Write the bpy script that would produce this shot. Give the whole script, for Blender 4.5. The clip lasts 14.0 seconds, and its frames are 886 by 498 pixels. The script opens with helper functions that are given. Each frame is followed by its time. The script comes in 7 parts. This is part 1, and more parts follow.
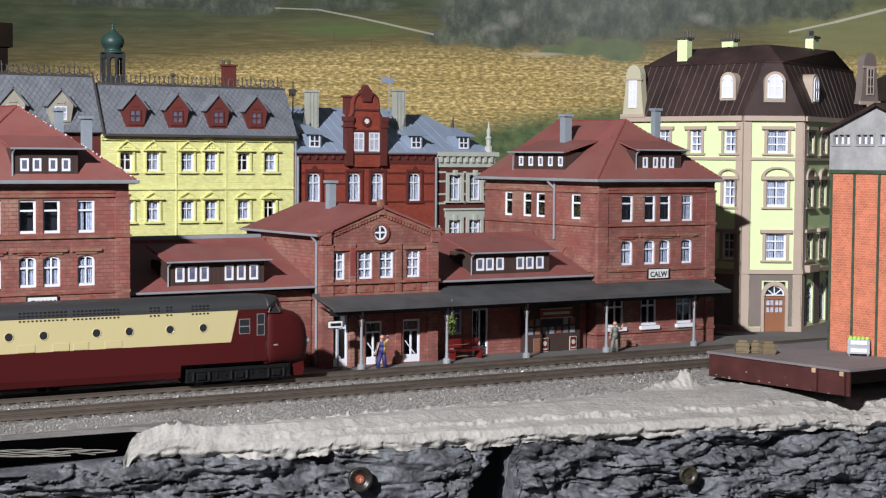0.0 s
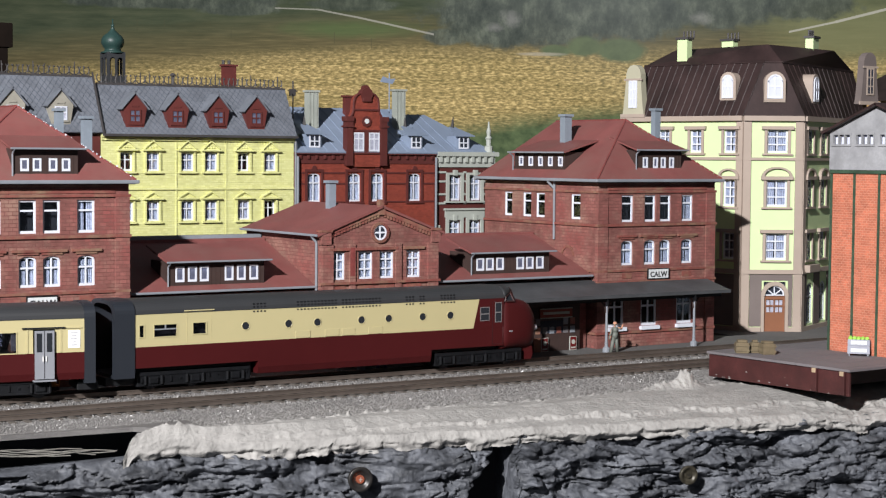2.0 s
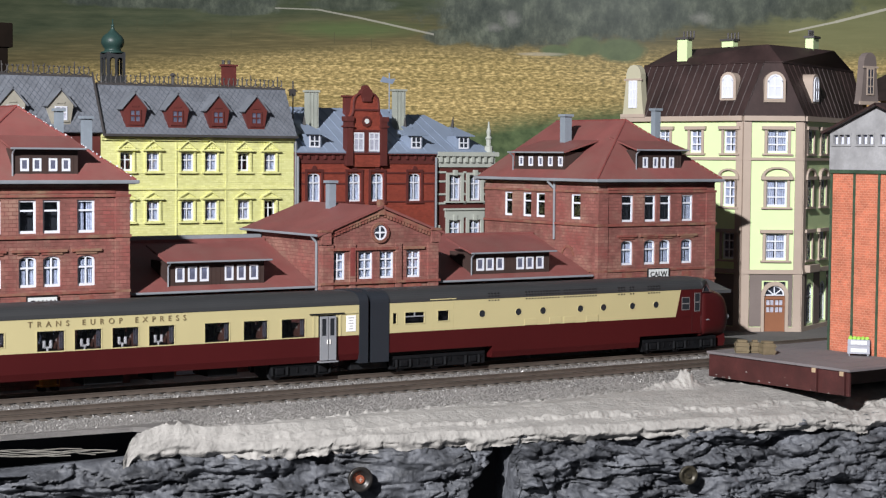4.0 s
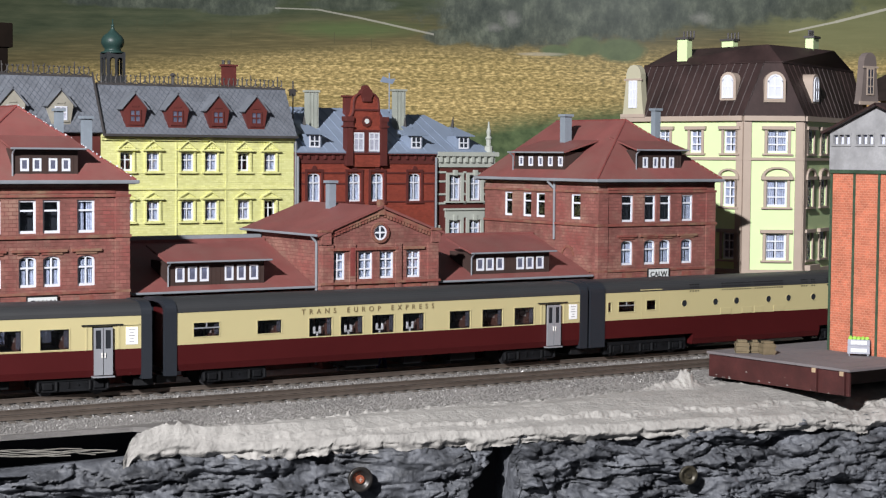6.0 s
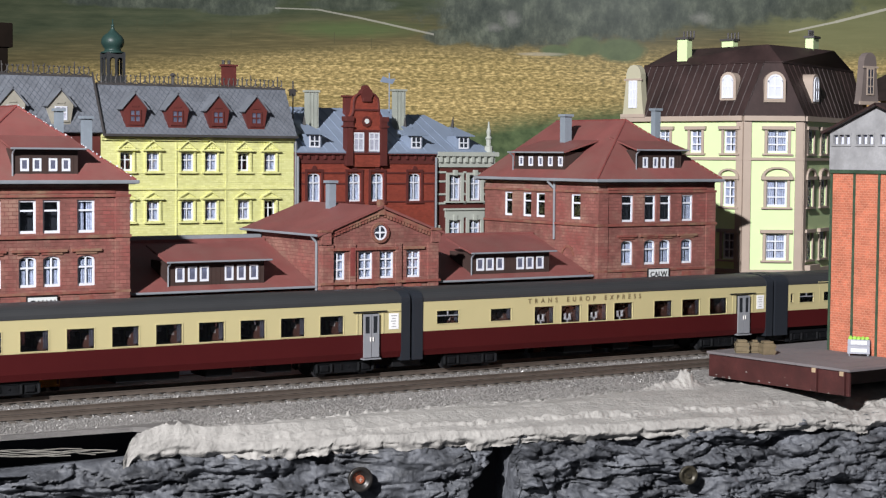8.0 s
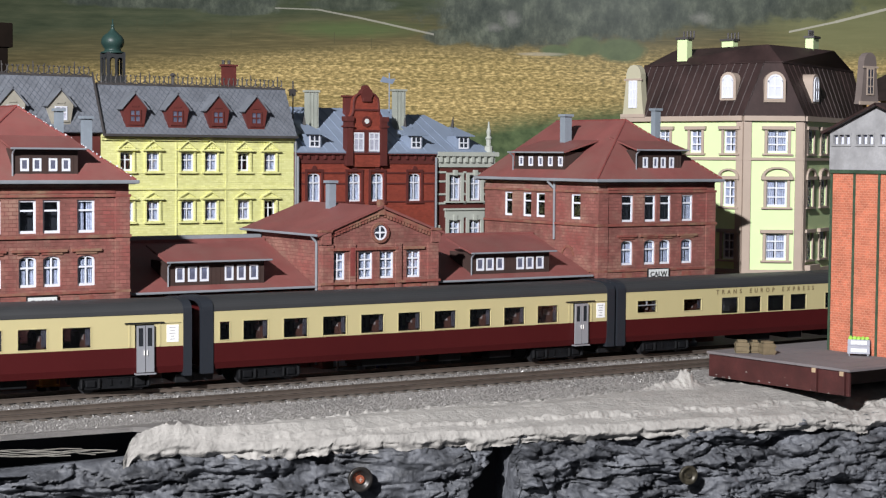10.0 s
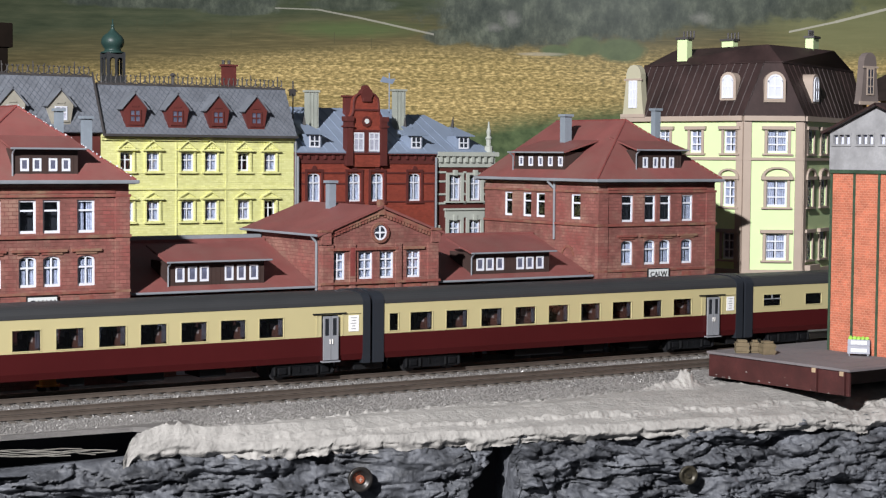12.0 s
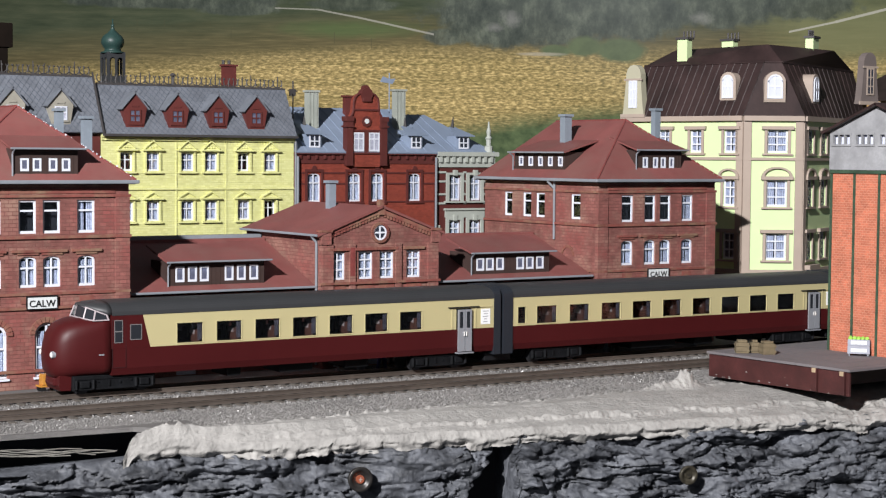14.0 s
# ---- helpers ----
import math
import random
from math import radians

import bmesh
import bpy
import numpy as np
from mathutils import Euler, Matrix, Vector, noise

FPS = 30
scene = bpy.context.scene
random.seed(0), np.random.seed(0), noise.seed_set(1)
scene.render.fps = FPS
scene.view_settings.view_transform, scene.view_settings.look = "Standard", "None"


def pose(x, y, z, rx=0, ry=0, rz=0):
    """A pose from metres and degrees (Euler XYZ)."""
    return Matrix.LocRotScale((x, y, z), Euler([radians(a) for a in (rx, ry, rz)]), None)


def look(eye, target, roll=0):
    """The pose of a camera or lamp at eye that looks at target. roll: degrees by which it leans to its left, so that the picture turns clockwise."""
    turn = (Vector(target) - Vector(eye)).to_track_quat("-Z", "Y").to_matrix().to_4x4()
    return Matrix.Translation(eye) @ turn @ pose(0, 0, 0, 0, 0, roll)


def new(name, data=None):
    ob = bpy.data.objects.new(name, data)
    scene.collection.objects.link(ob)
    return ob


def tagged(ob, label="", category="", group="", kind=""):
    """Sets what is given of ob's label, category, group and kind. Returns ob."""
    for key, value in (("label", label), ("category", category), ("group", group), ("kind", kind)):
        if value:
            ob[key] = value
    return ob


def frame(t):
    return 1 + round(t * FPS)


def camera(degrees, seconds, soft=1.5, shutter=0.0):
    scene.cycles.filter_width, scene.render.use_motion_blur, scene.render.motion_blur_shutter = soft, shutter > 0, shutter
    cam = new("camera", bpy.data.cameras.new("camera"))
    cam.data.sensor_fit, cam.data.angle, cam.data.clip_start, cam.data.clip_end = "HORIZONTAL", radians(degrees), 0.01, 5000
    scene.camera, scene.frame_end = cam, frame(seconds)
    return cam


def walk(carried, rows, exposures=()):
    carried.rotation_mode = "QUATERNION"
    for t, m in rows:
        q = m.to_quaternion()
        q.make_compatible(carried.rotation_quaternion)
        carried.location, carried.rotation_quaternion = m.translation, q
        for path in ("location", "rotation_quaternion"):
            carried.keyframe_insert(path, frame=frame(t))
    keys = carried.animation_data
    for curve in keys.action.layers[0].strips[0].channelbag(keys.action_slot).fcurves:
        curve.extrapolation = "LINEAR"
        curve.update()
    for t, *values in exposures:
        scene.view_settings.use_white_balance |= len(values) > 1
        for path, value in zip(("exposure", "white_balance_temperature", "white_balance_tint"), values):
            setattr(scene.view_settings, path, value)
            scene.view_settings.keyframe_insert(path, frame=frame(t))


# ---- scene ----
cam = camera(28.92, 14.0, soft=1.25)
EYE = Vector((0, 0, 0.122))
YAW, PITCH, ROLL = radians(33.234), radians(-3.156), 0.449
AHEAD = Vector((math.sin(YAW) * math.cos(PITCH), math.cos(YAW) * math.cos(PITCH), math.sin(PITCH)))
walk(cam, [(0, look(EYE, EYE + AHEAD, ROLL)), (14.0, look(EYE, EYE + AHEAD, ROLL))])

# ---- light: one show lamp high in front, and the grey room around the layout ----
S = 0.01  # everything below is drawn in centimetres of the model
world = bpy.data.worlds.new("room")
scene.world = world
world.use_nodes = True
world.node_tree.nodes["Background"].inputs[0].default_value = (0.78, 0.85, 1.0, 1)
world.node_tree.nodes["Background"].inputs[1].default_value = 0.1
lamp = new("show_lamp", bpy.data.lights.new("show_lamp", "SPOT"))
lamp.data.energy, lamp.data.shadow_soft_size, lamp.data.color = 555.0, 0.03, (0.995, 0.985, 1.0)
lamp.data.spot_size, lamp.data.spot_blend = radians(58), 1.0
lamp.matrix_world = look((-1.25, -0.5, 1.09), (0.86, 0.9, 0.1))
scene.view_settings.exposure = 0.0


# ---- materials ----
def nodes_of(name):
    m = bpy.data.materials.new(name)
    m.use_nodes = True
    nt = m.node_tree
    return m, nt, nt.nodes["Principled BSDF"]


def link(nt, a, b):
    nt.links.new(a, b)


def node(nt, kind, **values):
    n = nt.nodes.new(kind)
    for key, value in values.items():
        n.inputs[key].default_value = value
    return n


def mixed(nt, fac, a, b, blend="MIX"):
    n = nt.nodes.new("ShaderNodeMix")
    n.data_type, n.blend_type = "RGBA", blend
    for i, v in ((0, fac), (6, a), (7, b)):
        if isinstance(v, (int, float, tuple)):
            n.inputs[i].default_value = v
        else:
            nt.links.new(v, n.inputs[i])
    return n.outputs[2]


def ramp(nt, fac, stops):
    n = nt.nodes.new("ShaderNodeValToRGB")
    while len(n.color_ramp.elements) < len(stops):
        n.color_ramp.elements.new(0.5)
    for e, (p, c) in zip(n.color_ramp.elements, stops):
        e.position, e.color = p, c if len(c) == 4 else (*c, 1)
    nt.links.new(fac, n.inputs[0])
    return n.outputs[0]


def tint(c, f):
    return (min(1, c[0] * f), min(1, c[1] * f), min(1, c[2] * f), 1)


def paint(name, color, rough=0.6, metal=0.0, stain=0.25, coarse=40.0, fine=700.0, bump=0.15, spec=0.4, bricks=None, mortar=None, wash=None, dirt=None, depth=0.0004):
    """A plain coloured surface with stains at two scales; bricks or tiles: (width, height) in metres."""
    m, nt, b = nodes_of(name)
    co = nt.nodes.new("ShaderNodeTexCoord").outputs["Object"]
    n1 = node(nt, "ShaderNodeTexNoise", Scale=coarse, Detail=5.0, Roughness=0.65)
    n2 = node(nt, "ShaderNodeTexNoise", Scale=fine, Detail=4.0, Roughness=0.6)
    for n in (n1, n2):
        link(nt, co, n.inputs["Vector"])
    c = mixed(nt, ramp(nt, n1.outputs[0], [(0.35, (0, 0, 0)), (0.68, (1, 1, 1))]), tint(color, 1 - stain), tint(color, 1 + stain * 0.5))
    c = mixed(nt, ramp(nt, n2.outputs[0], [(0.3, (0, 0, 0)), (0.7, (1, 1, 1))]), mixed(nt, 0.5, c, tint(color, 1 - stain * 0.9)), c)
    height = n2.outputs[0]
    if dirt:
        n3 = node(nt, "ShaderNodeTexNoise", Scale=coarse * 0.6, Detail=7.0, Roughness=0.7)
        off = node(nt, "ShaderNodeVectorMath")
        off.inputs[1].default_value = (3.1, 7.7, 1.3)
        link(nt, co, off.inputs[0])
        link(nt, off.outputs[0], n3.inputs["Vector"])
        c = mixed(nt, ramp(nt, n3.outputs[0], [(0.46, (0, 0, 0)), (0.66, (1, 1, 1))]), c, (*dirt, 1))
    if wash:
        n4 = node(nt, "ShaderNodeTexNoise", Scale=coarse * 0.45, Detail=6.0, Roughness=0.65)
        off = node(nt, "ShaderNodeVectorMath")
        off.inputs[1].default_value = (9.4, 2.2, 5.1)
        link(nt, co, off.inputs[0])
        link(nt, off.outputs[0], n4.inputs["Vector"])
        c = mixed(nt, ramp(nt, n4.outputs[0], [(0.52, (0, 0, 0)), (0.62, (0.8, 0.8, 0.8))]), c, (*wash, 1))
    if bricks:
        sep = nt.nodes.new("ShaderNodeSeparateXYZ")
        link(nt, co, sep.inputs[0])
        add = nt.nodes.new("ShaderNodeMath")
        link(nt, sep.outputs[0], add.inputs[0])
        link(nt, sep.outputs[1], add.inputs[1])
        com = nt.nodes.new("ShaderNodeCombineXYZ")
        link(nt, add.outputs[0], com.inputs[0])
        link(nt, sep.outputs[2], com.inputs[1])
        br = nt.nodes.new("ShaderNodeTexBrick")
        br.inputs["Scale"].default_value = 1.0
        br.inputs["Brick Width"].default_value, br.inputs["Row Height"].default_value = bricks
        br.inputs["Mortar Size"].default_value = bricks[1] * 0.09
        br.inputs["Mortar Smooth"].default_value = 0.4
        br.inputs["Color1"].default_value, br.inputs["Color2"].default_value = (0.25, 0.25, 0.25, 1), (0.75, 0.75, 0.75, 1)
        br.inputs["Mortar"].default_value = (0.5, 0.5, 0.5, 1)
        link(nt, com.outputs[0], br.inputs["Vector"])
        c = mixed(nt, 0.28, c, mixed(nt, 1.0, c, br.outputs[0], "OVERLAY"))
        c = mixed(nt, br.outputs["Fac"], c, (*(mortar or tint(color, 0.6)[:3]), 1))
        inv = nt.nodes.new("ShaderNodeMath")
        inv.operation, inv.inputs[0].default_value = "SUBTRACT", 1.0
        link(nt, br.outputs["Fac"], inv.inputs[1])
        height = inv.outputs[0]
        bump = max(bump, 0.6)
    link(nt, c, b.inputs["Base Color"])
    b.inputs["Roughness"].default_value, b.inputs["Metallic"].default_value = rough, metal
    b.inputs["Specular IOR Level"].default_value = spec
    bu = node(nt, "ShaderNodeBump", Strength=bump, Distance=depth)
    link(nt, height, bu.inputs["Height"])
    link(nt, bu.outputs[0], b.inputs["Normal"])
    return m


def glass(name, color=(0.9, 0.95, 1.0)):
    m, nt, b = nodes_of(name)
    tr = node(nt, "ShaderNodeBsdfTransparent", Color=(*color, 1))
    gl = node(nt, "ShaderNodeBsdfGlossy", Roughness=0.06)
    fr = node(nt, "ShaderNodeFresnel", IOR=1.5)
    mx = nt.nodes.new("ShaderNodeMixShader")
    link(nt, fr.outputs[0], mx.inputs[0])
    link(nt, tr.outputs[0], mx.inputs[1])
    link(nt, gl.outputs[0], mx.inputs[2])
    link(nt, mx.outputs[0], nt.nodes["Material Output"].inputs[0])
    return m


BRICK_RED = paint("station_brick", (0.235, 0.086, 0.073), 0.75, stain=0.45, coarse=60, bricks=(0.0042, 0.0021), mortar=(0.16, 0.06, 0.05), dirt=(0.26, 0.15, 0.115), wash=(0.215, 0.056, 0.05), depth=0.0006)
BRICK_TRIM = paint("station_brick_trim", (0.22, 0.065, 0.052), 0.75, stain=0.4, coarse=80, dirt=(0.22, 0.14, 0.09))
ROOF_RED = paint("red_tile_roof", (0.2, 0.066, 0.06), 0.6, stain=0.22, coarse=45, dirt=(0.175, 0.078, 0.068), fine=1500, bump=0.4)
RIDGE_RED = paint("glossy_ridge_tile", (0.22, 0.06, 0.055), 0.22, stain=0.3, spec=0.9)
GUTTER = paint("zinc_gutter", (0.22, 0.235, 0.26), 0.45, stain=0.2)
CHIMNEY = paint("grey_render", (0.21, 0.245, 0.285), 0.6, stain=0.25)
WHITE = paint("white_plastic", (0.62, 0.64, 0.70), 0.45, stain=0.06)
CURTAIN = paint("pale_curtain", (0.42, 0.43, 0.52), 0.8, stain=0.35, coarse=500)
# near-black: puts the shade of unlit spaces into the colour
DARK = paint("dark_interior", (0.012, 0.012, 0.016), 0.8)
BROWN_WOOD = paint("dark_brown_boards", (0.045, 0.026, 0.022), 0.7, stain=0.3)
SLATE = paint("slate_canopy_roof", (0.062, 0.064, 0.068), 0.6, stain=0.35, coarse=60)
PANE = glass("window_glass")
YELLOW = paint("yellow_stucco", (0.67, 0.67, 0.30), 0.6, stain=0.14, coarse=70, fine=450, bump=0.3, bricks=(0.0036, 0.0017), mortar=(0.6, 0.59, 0.235), depth=0.00035)
SLATE_TILE = paint("grey_slate_tiles", (0.105, 0.12, 0.15), 0.6, stain=0.25)
BLUE_SLATE = paint("blue_grey_roof", (0.22, 0.27, 0.36), 0.55, stain=0.12)
ROW_RED = paint("red_row_house_brick", (0.23, 0.044, 0.027), 0.65, stain=0.25, coarse=90, bricks=(0.003, 0.0015), mortar=(0.2, 0.036, 0.022), depth=0.00015)
ROW_DARK = paint("dark_red_ornament", (0.095, 0.022, 0.019), 0.6, stain=0.2)
STONE_GREY = paint("grey_stone_ornament", (0.38, 0.40, 0.36), 0.6, stain=0.12)
LIME = paint("pale_lime_stucco", (0.56, 0.69, 0.37), 0.6, stain=0.05)
TAUPE = paint("taupe_stone", (0.36, 0.29, 0.24), 0.6, stain=0.1)
MANSARD = paint("dark_brown_metal_roof", (0.04, 0.023, 0.022), 0.5, stain=0.55, coarse=30, spec=0.3)
GROUND = paint("grey_ground", (0.12, 0.117, 0.113), 0.9, stain=0.2, coarse=20, fine=900, bump=0.4)
BALLAST = paint("grey_ballast", (0.185, 0.175, 0.168), 0.7, stain=0.35, coarse=30, fine=1500, bump=0.9, depth=0.001)
SLEEPER = paint("brown_sleeper", (0.085, 0.074, 0.064), 0.7)
RAIL = paint("rail_steel", (0.16, 0.13, 0.11), 0.45, 0.6, stain=0.3)
PLASTER = paint("grey_plaster", (0.315, 0.302, 0.284), 0.75, stain=0.25, coarse=60, fine=420, bump=0.7, depth=0.0012)
ROCK = paint("blue_grey_rock", (0.106, 0.112, 0.127), 0.55, stain=0.7, coarse=55, fine=420, bump=0.8, depth=0.0012)
DOCK_RED = paint("red_brown_dock_wood", (0.055, 0.015, 0.014), 0.55, stain=0.4, coarse=60)
DOCK_TOP = paint("grey_dock_boards", (0.14, 0.125, 0.13), 0.8, stain=0.15)
SILO_BRICK = paint("orange_silo_brick", (0.5, 0.15, 0.085), 0.7, stain=0.35, coarse=90, bricks=(0.0028, 0.0014), mortar=(0.5, 0.25, 0.17))
GREEN_BEAM = paint("dark_green_beam", (0.04, 0.075, 0.045), 0.6, stain=0.5, coarse=120)
GREY_BOARD = paint("weathered_grey_boards", (0.30, 0.30, 0.31), 0.8, stain=0.35, coarse=60)
T_RED = paint("train_dark_red", (0.05, 0.0062, 0.0068), 0.45, stain=0.12, coarse=25, fine=2500, bump=0.03, spec=0.2)
T_CREAM = paint("train_cream", (0.43, 0.375, 0.2), 0.35, stain=0.04, fine=2500, bump=0.03, spec=0.5)
T_ROOF = paint("train_grey_roof", (0.030, 0.031, 0.033), 0.5, stain=0.1, fine=2500, bump=0.05)
T_BLACK = paint("train_black", (0.009, 0.0095, 0.011), 0.5, stain=0.3, fine=2000, bump=0.1)


# ---- mesh helpers, in centimetres ----
def box(bm, x0, x1, y0, y1, z0, z1, bevel=0.0):
    r = bmesh.ops.create_cube(bm, size=1)
    m = Matrix.Translation(((x0 + x1) / 2, (y0 + y1) / 2, (z0 + z1) / 2)) @ Matrix.Diagonal((x1 - x0, y1 - y0, z1 - z0, 1))
    bmesh.ops.transform(bm, matrix=m, verts=r["verts"])
    if bevel:
        edges = list({e for v in r["verts"] for e in v.link_edges})
        bmesh.ops.bevel(bm, geom=edges, offset=bevel, segments=2, affect="EDGES", profile=0.6)
    return r["verts"]


def boxes(*args):
    bm = bmesh.new()
    for a in args:
        box(bm, *a)
    return bm


def solid(bm, verts, faces):
    vs = [bm.verts.new(v) for v in verts]
    for f in faces:
        bm.faces.new([vs[i] for i in f])
    return vs


def prism(bm, pts, axis, a, b):
    """A polygon pushed along an axis from a to b. pts are the two other coordinates, in x, y, z order."""
    def at(p, w):
        return {"x": (w, p[0], p[1]), "y": (p[0], w, p[1]), "z": (p[0], p[1], w)}[axis]
    n = len(pts)
    lo, hi = [bm.verts.new(at(p, a)) for p in pts], [bm.verts.new(at(p, b)) for p in pts]
    made = [bm.faces.new(lo), bm.faces.new(hi[::-1])]
    for i in range(n):
        made.append(bm.faces.new((lo[i], hi[i], hi[(i + 1) % n], lo[(i + 1) % n])))
    bmesh.ops.recalc_face_normals(bm, faces=made)


def rod(bm, a, b, r, r2=None, n=8):
    a, b = Vector(a), Vector(b)
    d = b - a
    m = Matrix.Translation((a + b) / 2) @ d.to_track_quat("Z", "Y").to_matrix().to_4x4()
    bmesh.ops.create_cone(bm, cap_ends=True, segments=n, radius1=r, radius2=r if r2 is None else r2, depth=d.length, matrix=m)


def lathe(bm, profile, n=16, at=(0, 0, 0)):
    rings = [[bm.verts.new((at[0] + r * math.cos(2 * math.pi * i / n), at[1] + r * math.sin(2 * math.pi * i / n), at[2] + z)) for i in range(n)] for r, z in profile]
    for p, q in zip(rings, rings[1:]):
        for i in range(n):
            bm.faces.new((p[i], p[(i + 1) % n], q[(i + 1) % n], q[i]))
    bm.faces.new(rings[0][::-1])
    bm.faces.new(rings[-1])


def mesh_of(name, bm, material, smooth=False):
    bmesh.ops.scale(bm, vec=(S, S, S), verts=bm.verts)
    me = bpy.data.meshes.new(name)
    bm.normal_update()
    bm.to_mesh(me)
    bm.free()
    for mt in material if isinstance(material, (list, tuple)) else (material,):
        me.materials.append(mt)
    if smooth:
        for p in me.polygons:
            p.use_smooth = True
    return me


def cm(x, y, z, rx=0, ry=0, rz=0):
    return pose(x * S, y * S, z * S, rx, ry, rz)


def part(name, bm, material, parent=None, label="", m=None, smooth=False):
    me = bm if isinstance(bm, bpy.types.Mesh) else mesh_of(name, bm, material, smooth)
    ob = new(name, me)
    ob.parent = parent
    if m is not None:
        ob.matrix_basis = m
    return tagged(ob, label)


def thing(name, label, category, m=None, group="", kind=""):
    ob = new(name)
    ob.empty_display_size = 0.01
    if m is not None:
        ob.matrix_basis = m
    return tagged(ob, label, category, group, kind)


def single(name, bm, material, label, category, m=None, group="", kind="", smooth=False):
    ob = part(name, bm, material, None, "", m, smooth)
    return tagged(ob, label, category, group, kind)


# ---- walls with openings and windows ----
def wall_mesh(bm, u0, u1, v0, v1, th, holes=(), arches=()):
    """A wall in its own plane: front face at y = 0, thickness to +y, with holes (u0, u1, v0, v1); arches: holes with round heads."""
    us = sorted({u0, u1, *[h[0] for h in holes], *[h[1] for h in holes]})
    vs = sorted({v0, v1, *[h[2] for h in holes], *[h[3] for h in holes]})
    grid = {}

    def corner(i, j):
        if (i, j) not in grid:
            grid[i, j] = bm.verts.new((us[i], 0, vs[j]))
        return grid[i, j]
    cells = []
    for i in range(len(us) - 1):
        for j in range(len(vs) - 1):
            cu, cv = (us[i] + us[i + 1]) / 2, (vs[j] + vs[j + 1]) / 2
            if not any(h[0] < cu < h[1] and h[2] < cv < h[3] for h in holes):
                cells.append(bm.faces.new((corner(i, j), corner(i + 1, j), corner(i + 1, j + 1), corner(i, j + 1))))
    back = bmesh.ops.extrude_face_region(bm, geom=cells, use_keep_orig=True)["geom"]
    bmesh.ops.translate(bm, vec=(0, th, 0), verts=[g for g in back if isinstance(g, bmesh.types.BMVert)])
    bmesh.ops.recalc_face_normals(bm, faces=bm.faces)
    for h in arches:
        mid, r, rise = (h[0] + h[1]) / 2, (h[1] - h[0]) / 2, h[4]
        arc = [(mid - r * math.cos(math.pi * i / 10), h[3] - rise + rise * math.sin(math.pi * i / 10)) for i in range(11)]
        prism(bm, [(h[0], h[3])] + arc[:6] + [(mid, h[3])], "y", 0, th)
        prism(bm, [(mid, h[3])] + arc[5:] + [(h[1], h[3])], "y", 0, th)
    if arches:
        bmesh.ops.remove_doubles(bm, verts=bm.verts, dist=0.001)


window_cache = {}


def window_meshes(w, h, cols, rows, bar, rise, mat=None):
    mat = mat or WHITE
    key = (round(w, 3), round(h, 3), tuple(cols), tuple(rows), bar, rise, mat.name)
    if key not in window_cache:
        bm = bmesh.new()
        d = 0.07
        arch = rise > 0
        hh = h - rise * 0.75
        xs = [(bar, 0)] + [p for c in cols for p in ((w * c - bar * 0.4, 1), (w * c + bar * 0.4, 0))] + [(w - bar, 1)]
        zs = [(bar * 1.3, 0)] + [p for r in rows if h * r < hh - bar for p in ((h * r - bar * 0.45, 1), (h * r + bar * 0.45, 0))] + [(hh if arch else h - bar, 1)]
        lights = [(xs[i][0], xs[i + 1][0], zs[j][0], zs[j + 1][0]) for i in range(0, len(xs), 2) for j in range(0, len(zs), 2)]
        wall_mesh(bm, 0, w, 0, hh if arch else h, d, lights)
        if arch:
            n = 10
            outer = [(w / 2 - w / 2 * math.cos(math.pi * i / n), h - rise + rise * math.sin(math.pi * i / n)) for i in range(n + 1)]
            inner = [(w / 2 - (w / 2 - bar) * math.cos(math.pi * i / n), h - rise + (rise - bar) * math.sin(math.pi * i / n)) for i in range(n + 1)]
            for i in range(n):
                prism(bm, [outer[i], outer[i + 1], inner[i + 1], inner[i]], "y", 0, d)
            for c in cols:
                box(bm, w * c - bar * 0.4, w * c + bar * 0.4, 0.0, d, hh, h - bar * 0.5)
            bmesh.ops.remove_doubles(bm, verts=bm.verts, dist=0.001)
        frame_mesh = mesh_of("window", bm, mat)
        pane_mesh = mesh_of("pane", boxes((bar * 0.5, w - bar * 0.5, 0.03, 0.045, bar, h - max(bar, rise * 0.6))), PANE)
        # near-black sheet behind the glass, standing in for the unlit room
        back = mesh_of("dark_room_sheet", boxes((0, w, 0.5, 0.52, 0, h)), DARK)
        bm = bmesh.new()
        n = 12
        for side in (0, 1):
            a, b = (bar * 0.6, w * 0.42) if side == 0 else (w * 0.58, w - bar * 0.6)
            pts = [(a + (b - a) * i / n, 0.13 + 0.035 * math.sin(i * 1.9 + side)) for i in range(n + 1)]
            for p, q in zip(pts, pts[1:]):
                v = [bm.verts.new(c) for c in ((p[0], p[1], bar), (q[0], q[1], bar), (q[0], q[1], h - bar - rise * .5), (p[0], p[1], h - bar - rise * .5))]
                bm.faces.new(v)
        curtain_mesh = mesh_of("curtain", bm, CURTAIN)
        window_cache[key] = frame_mesh, pane_mesh, back, curtain_mesh
    return window_cache[key]


def put_window(house, m, u, v, w, h, cols=(0.5,), rows=(0.66,), bar=0.11, rise=0.0, inset=0.1, curtain=True, label="white-framed window"):
    fm, pm, back, cur = window_meshes(w, h, cols, rows, bar, rise)
    win = part("window", fm, None, house, label, m @ cm(u, inset, v))
    p = part("pane", pm, None, win)
    p.visible_shadow = False
    part("dark_room_sheet", back, None, win)
    if curtain:
        part("curtain", cur, None, win)
    return win


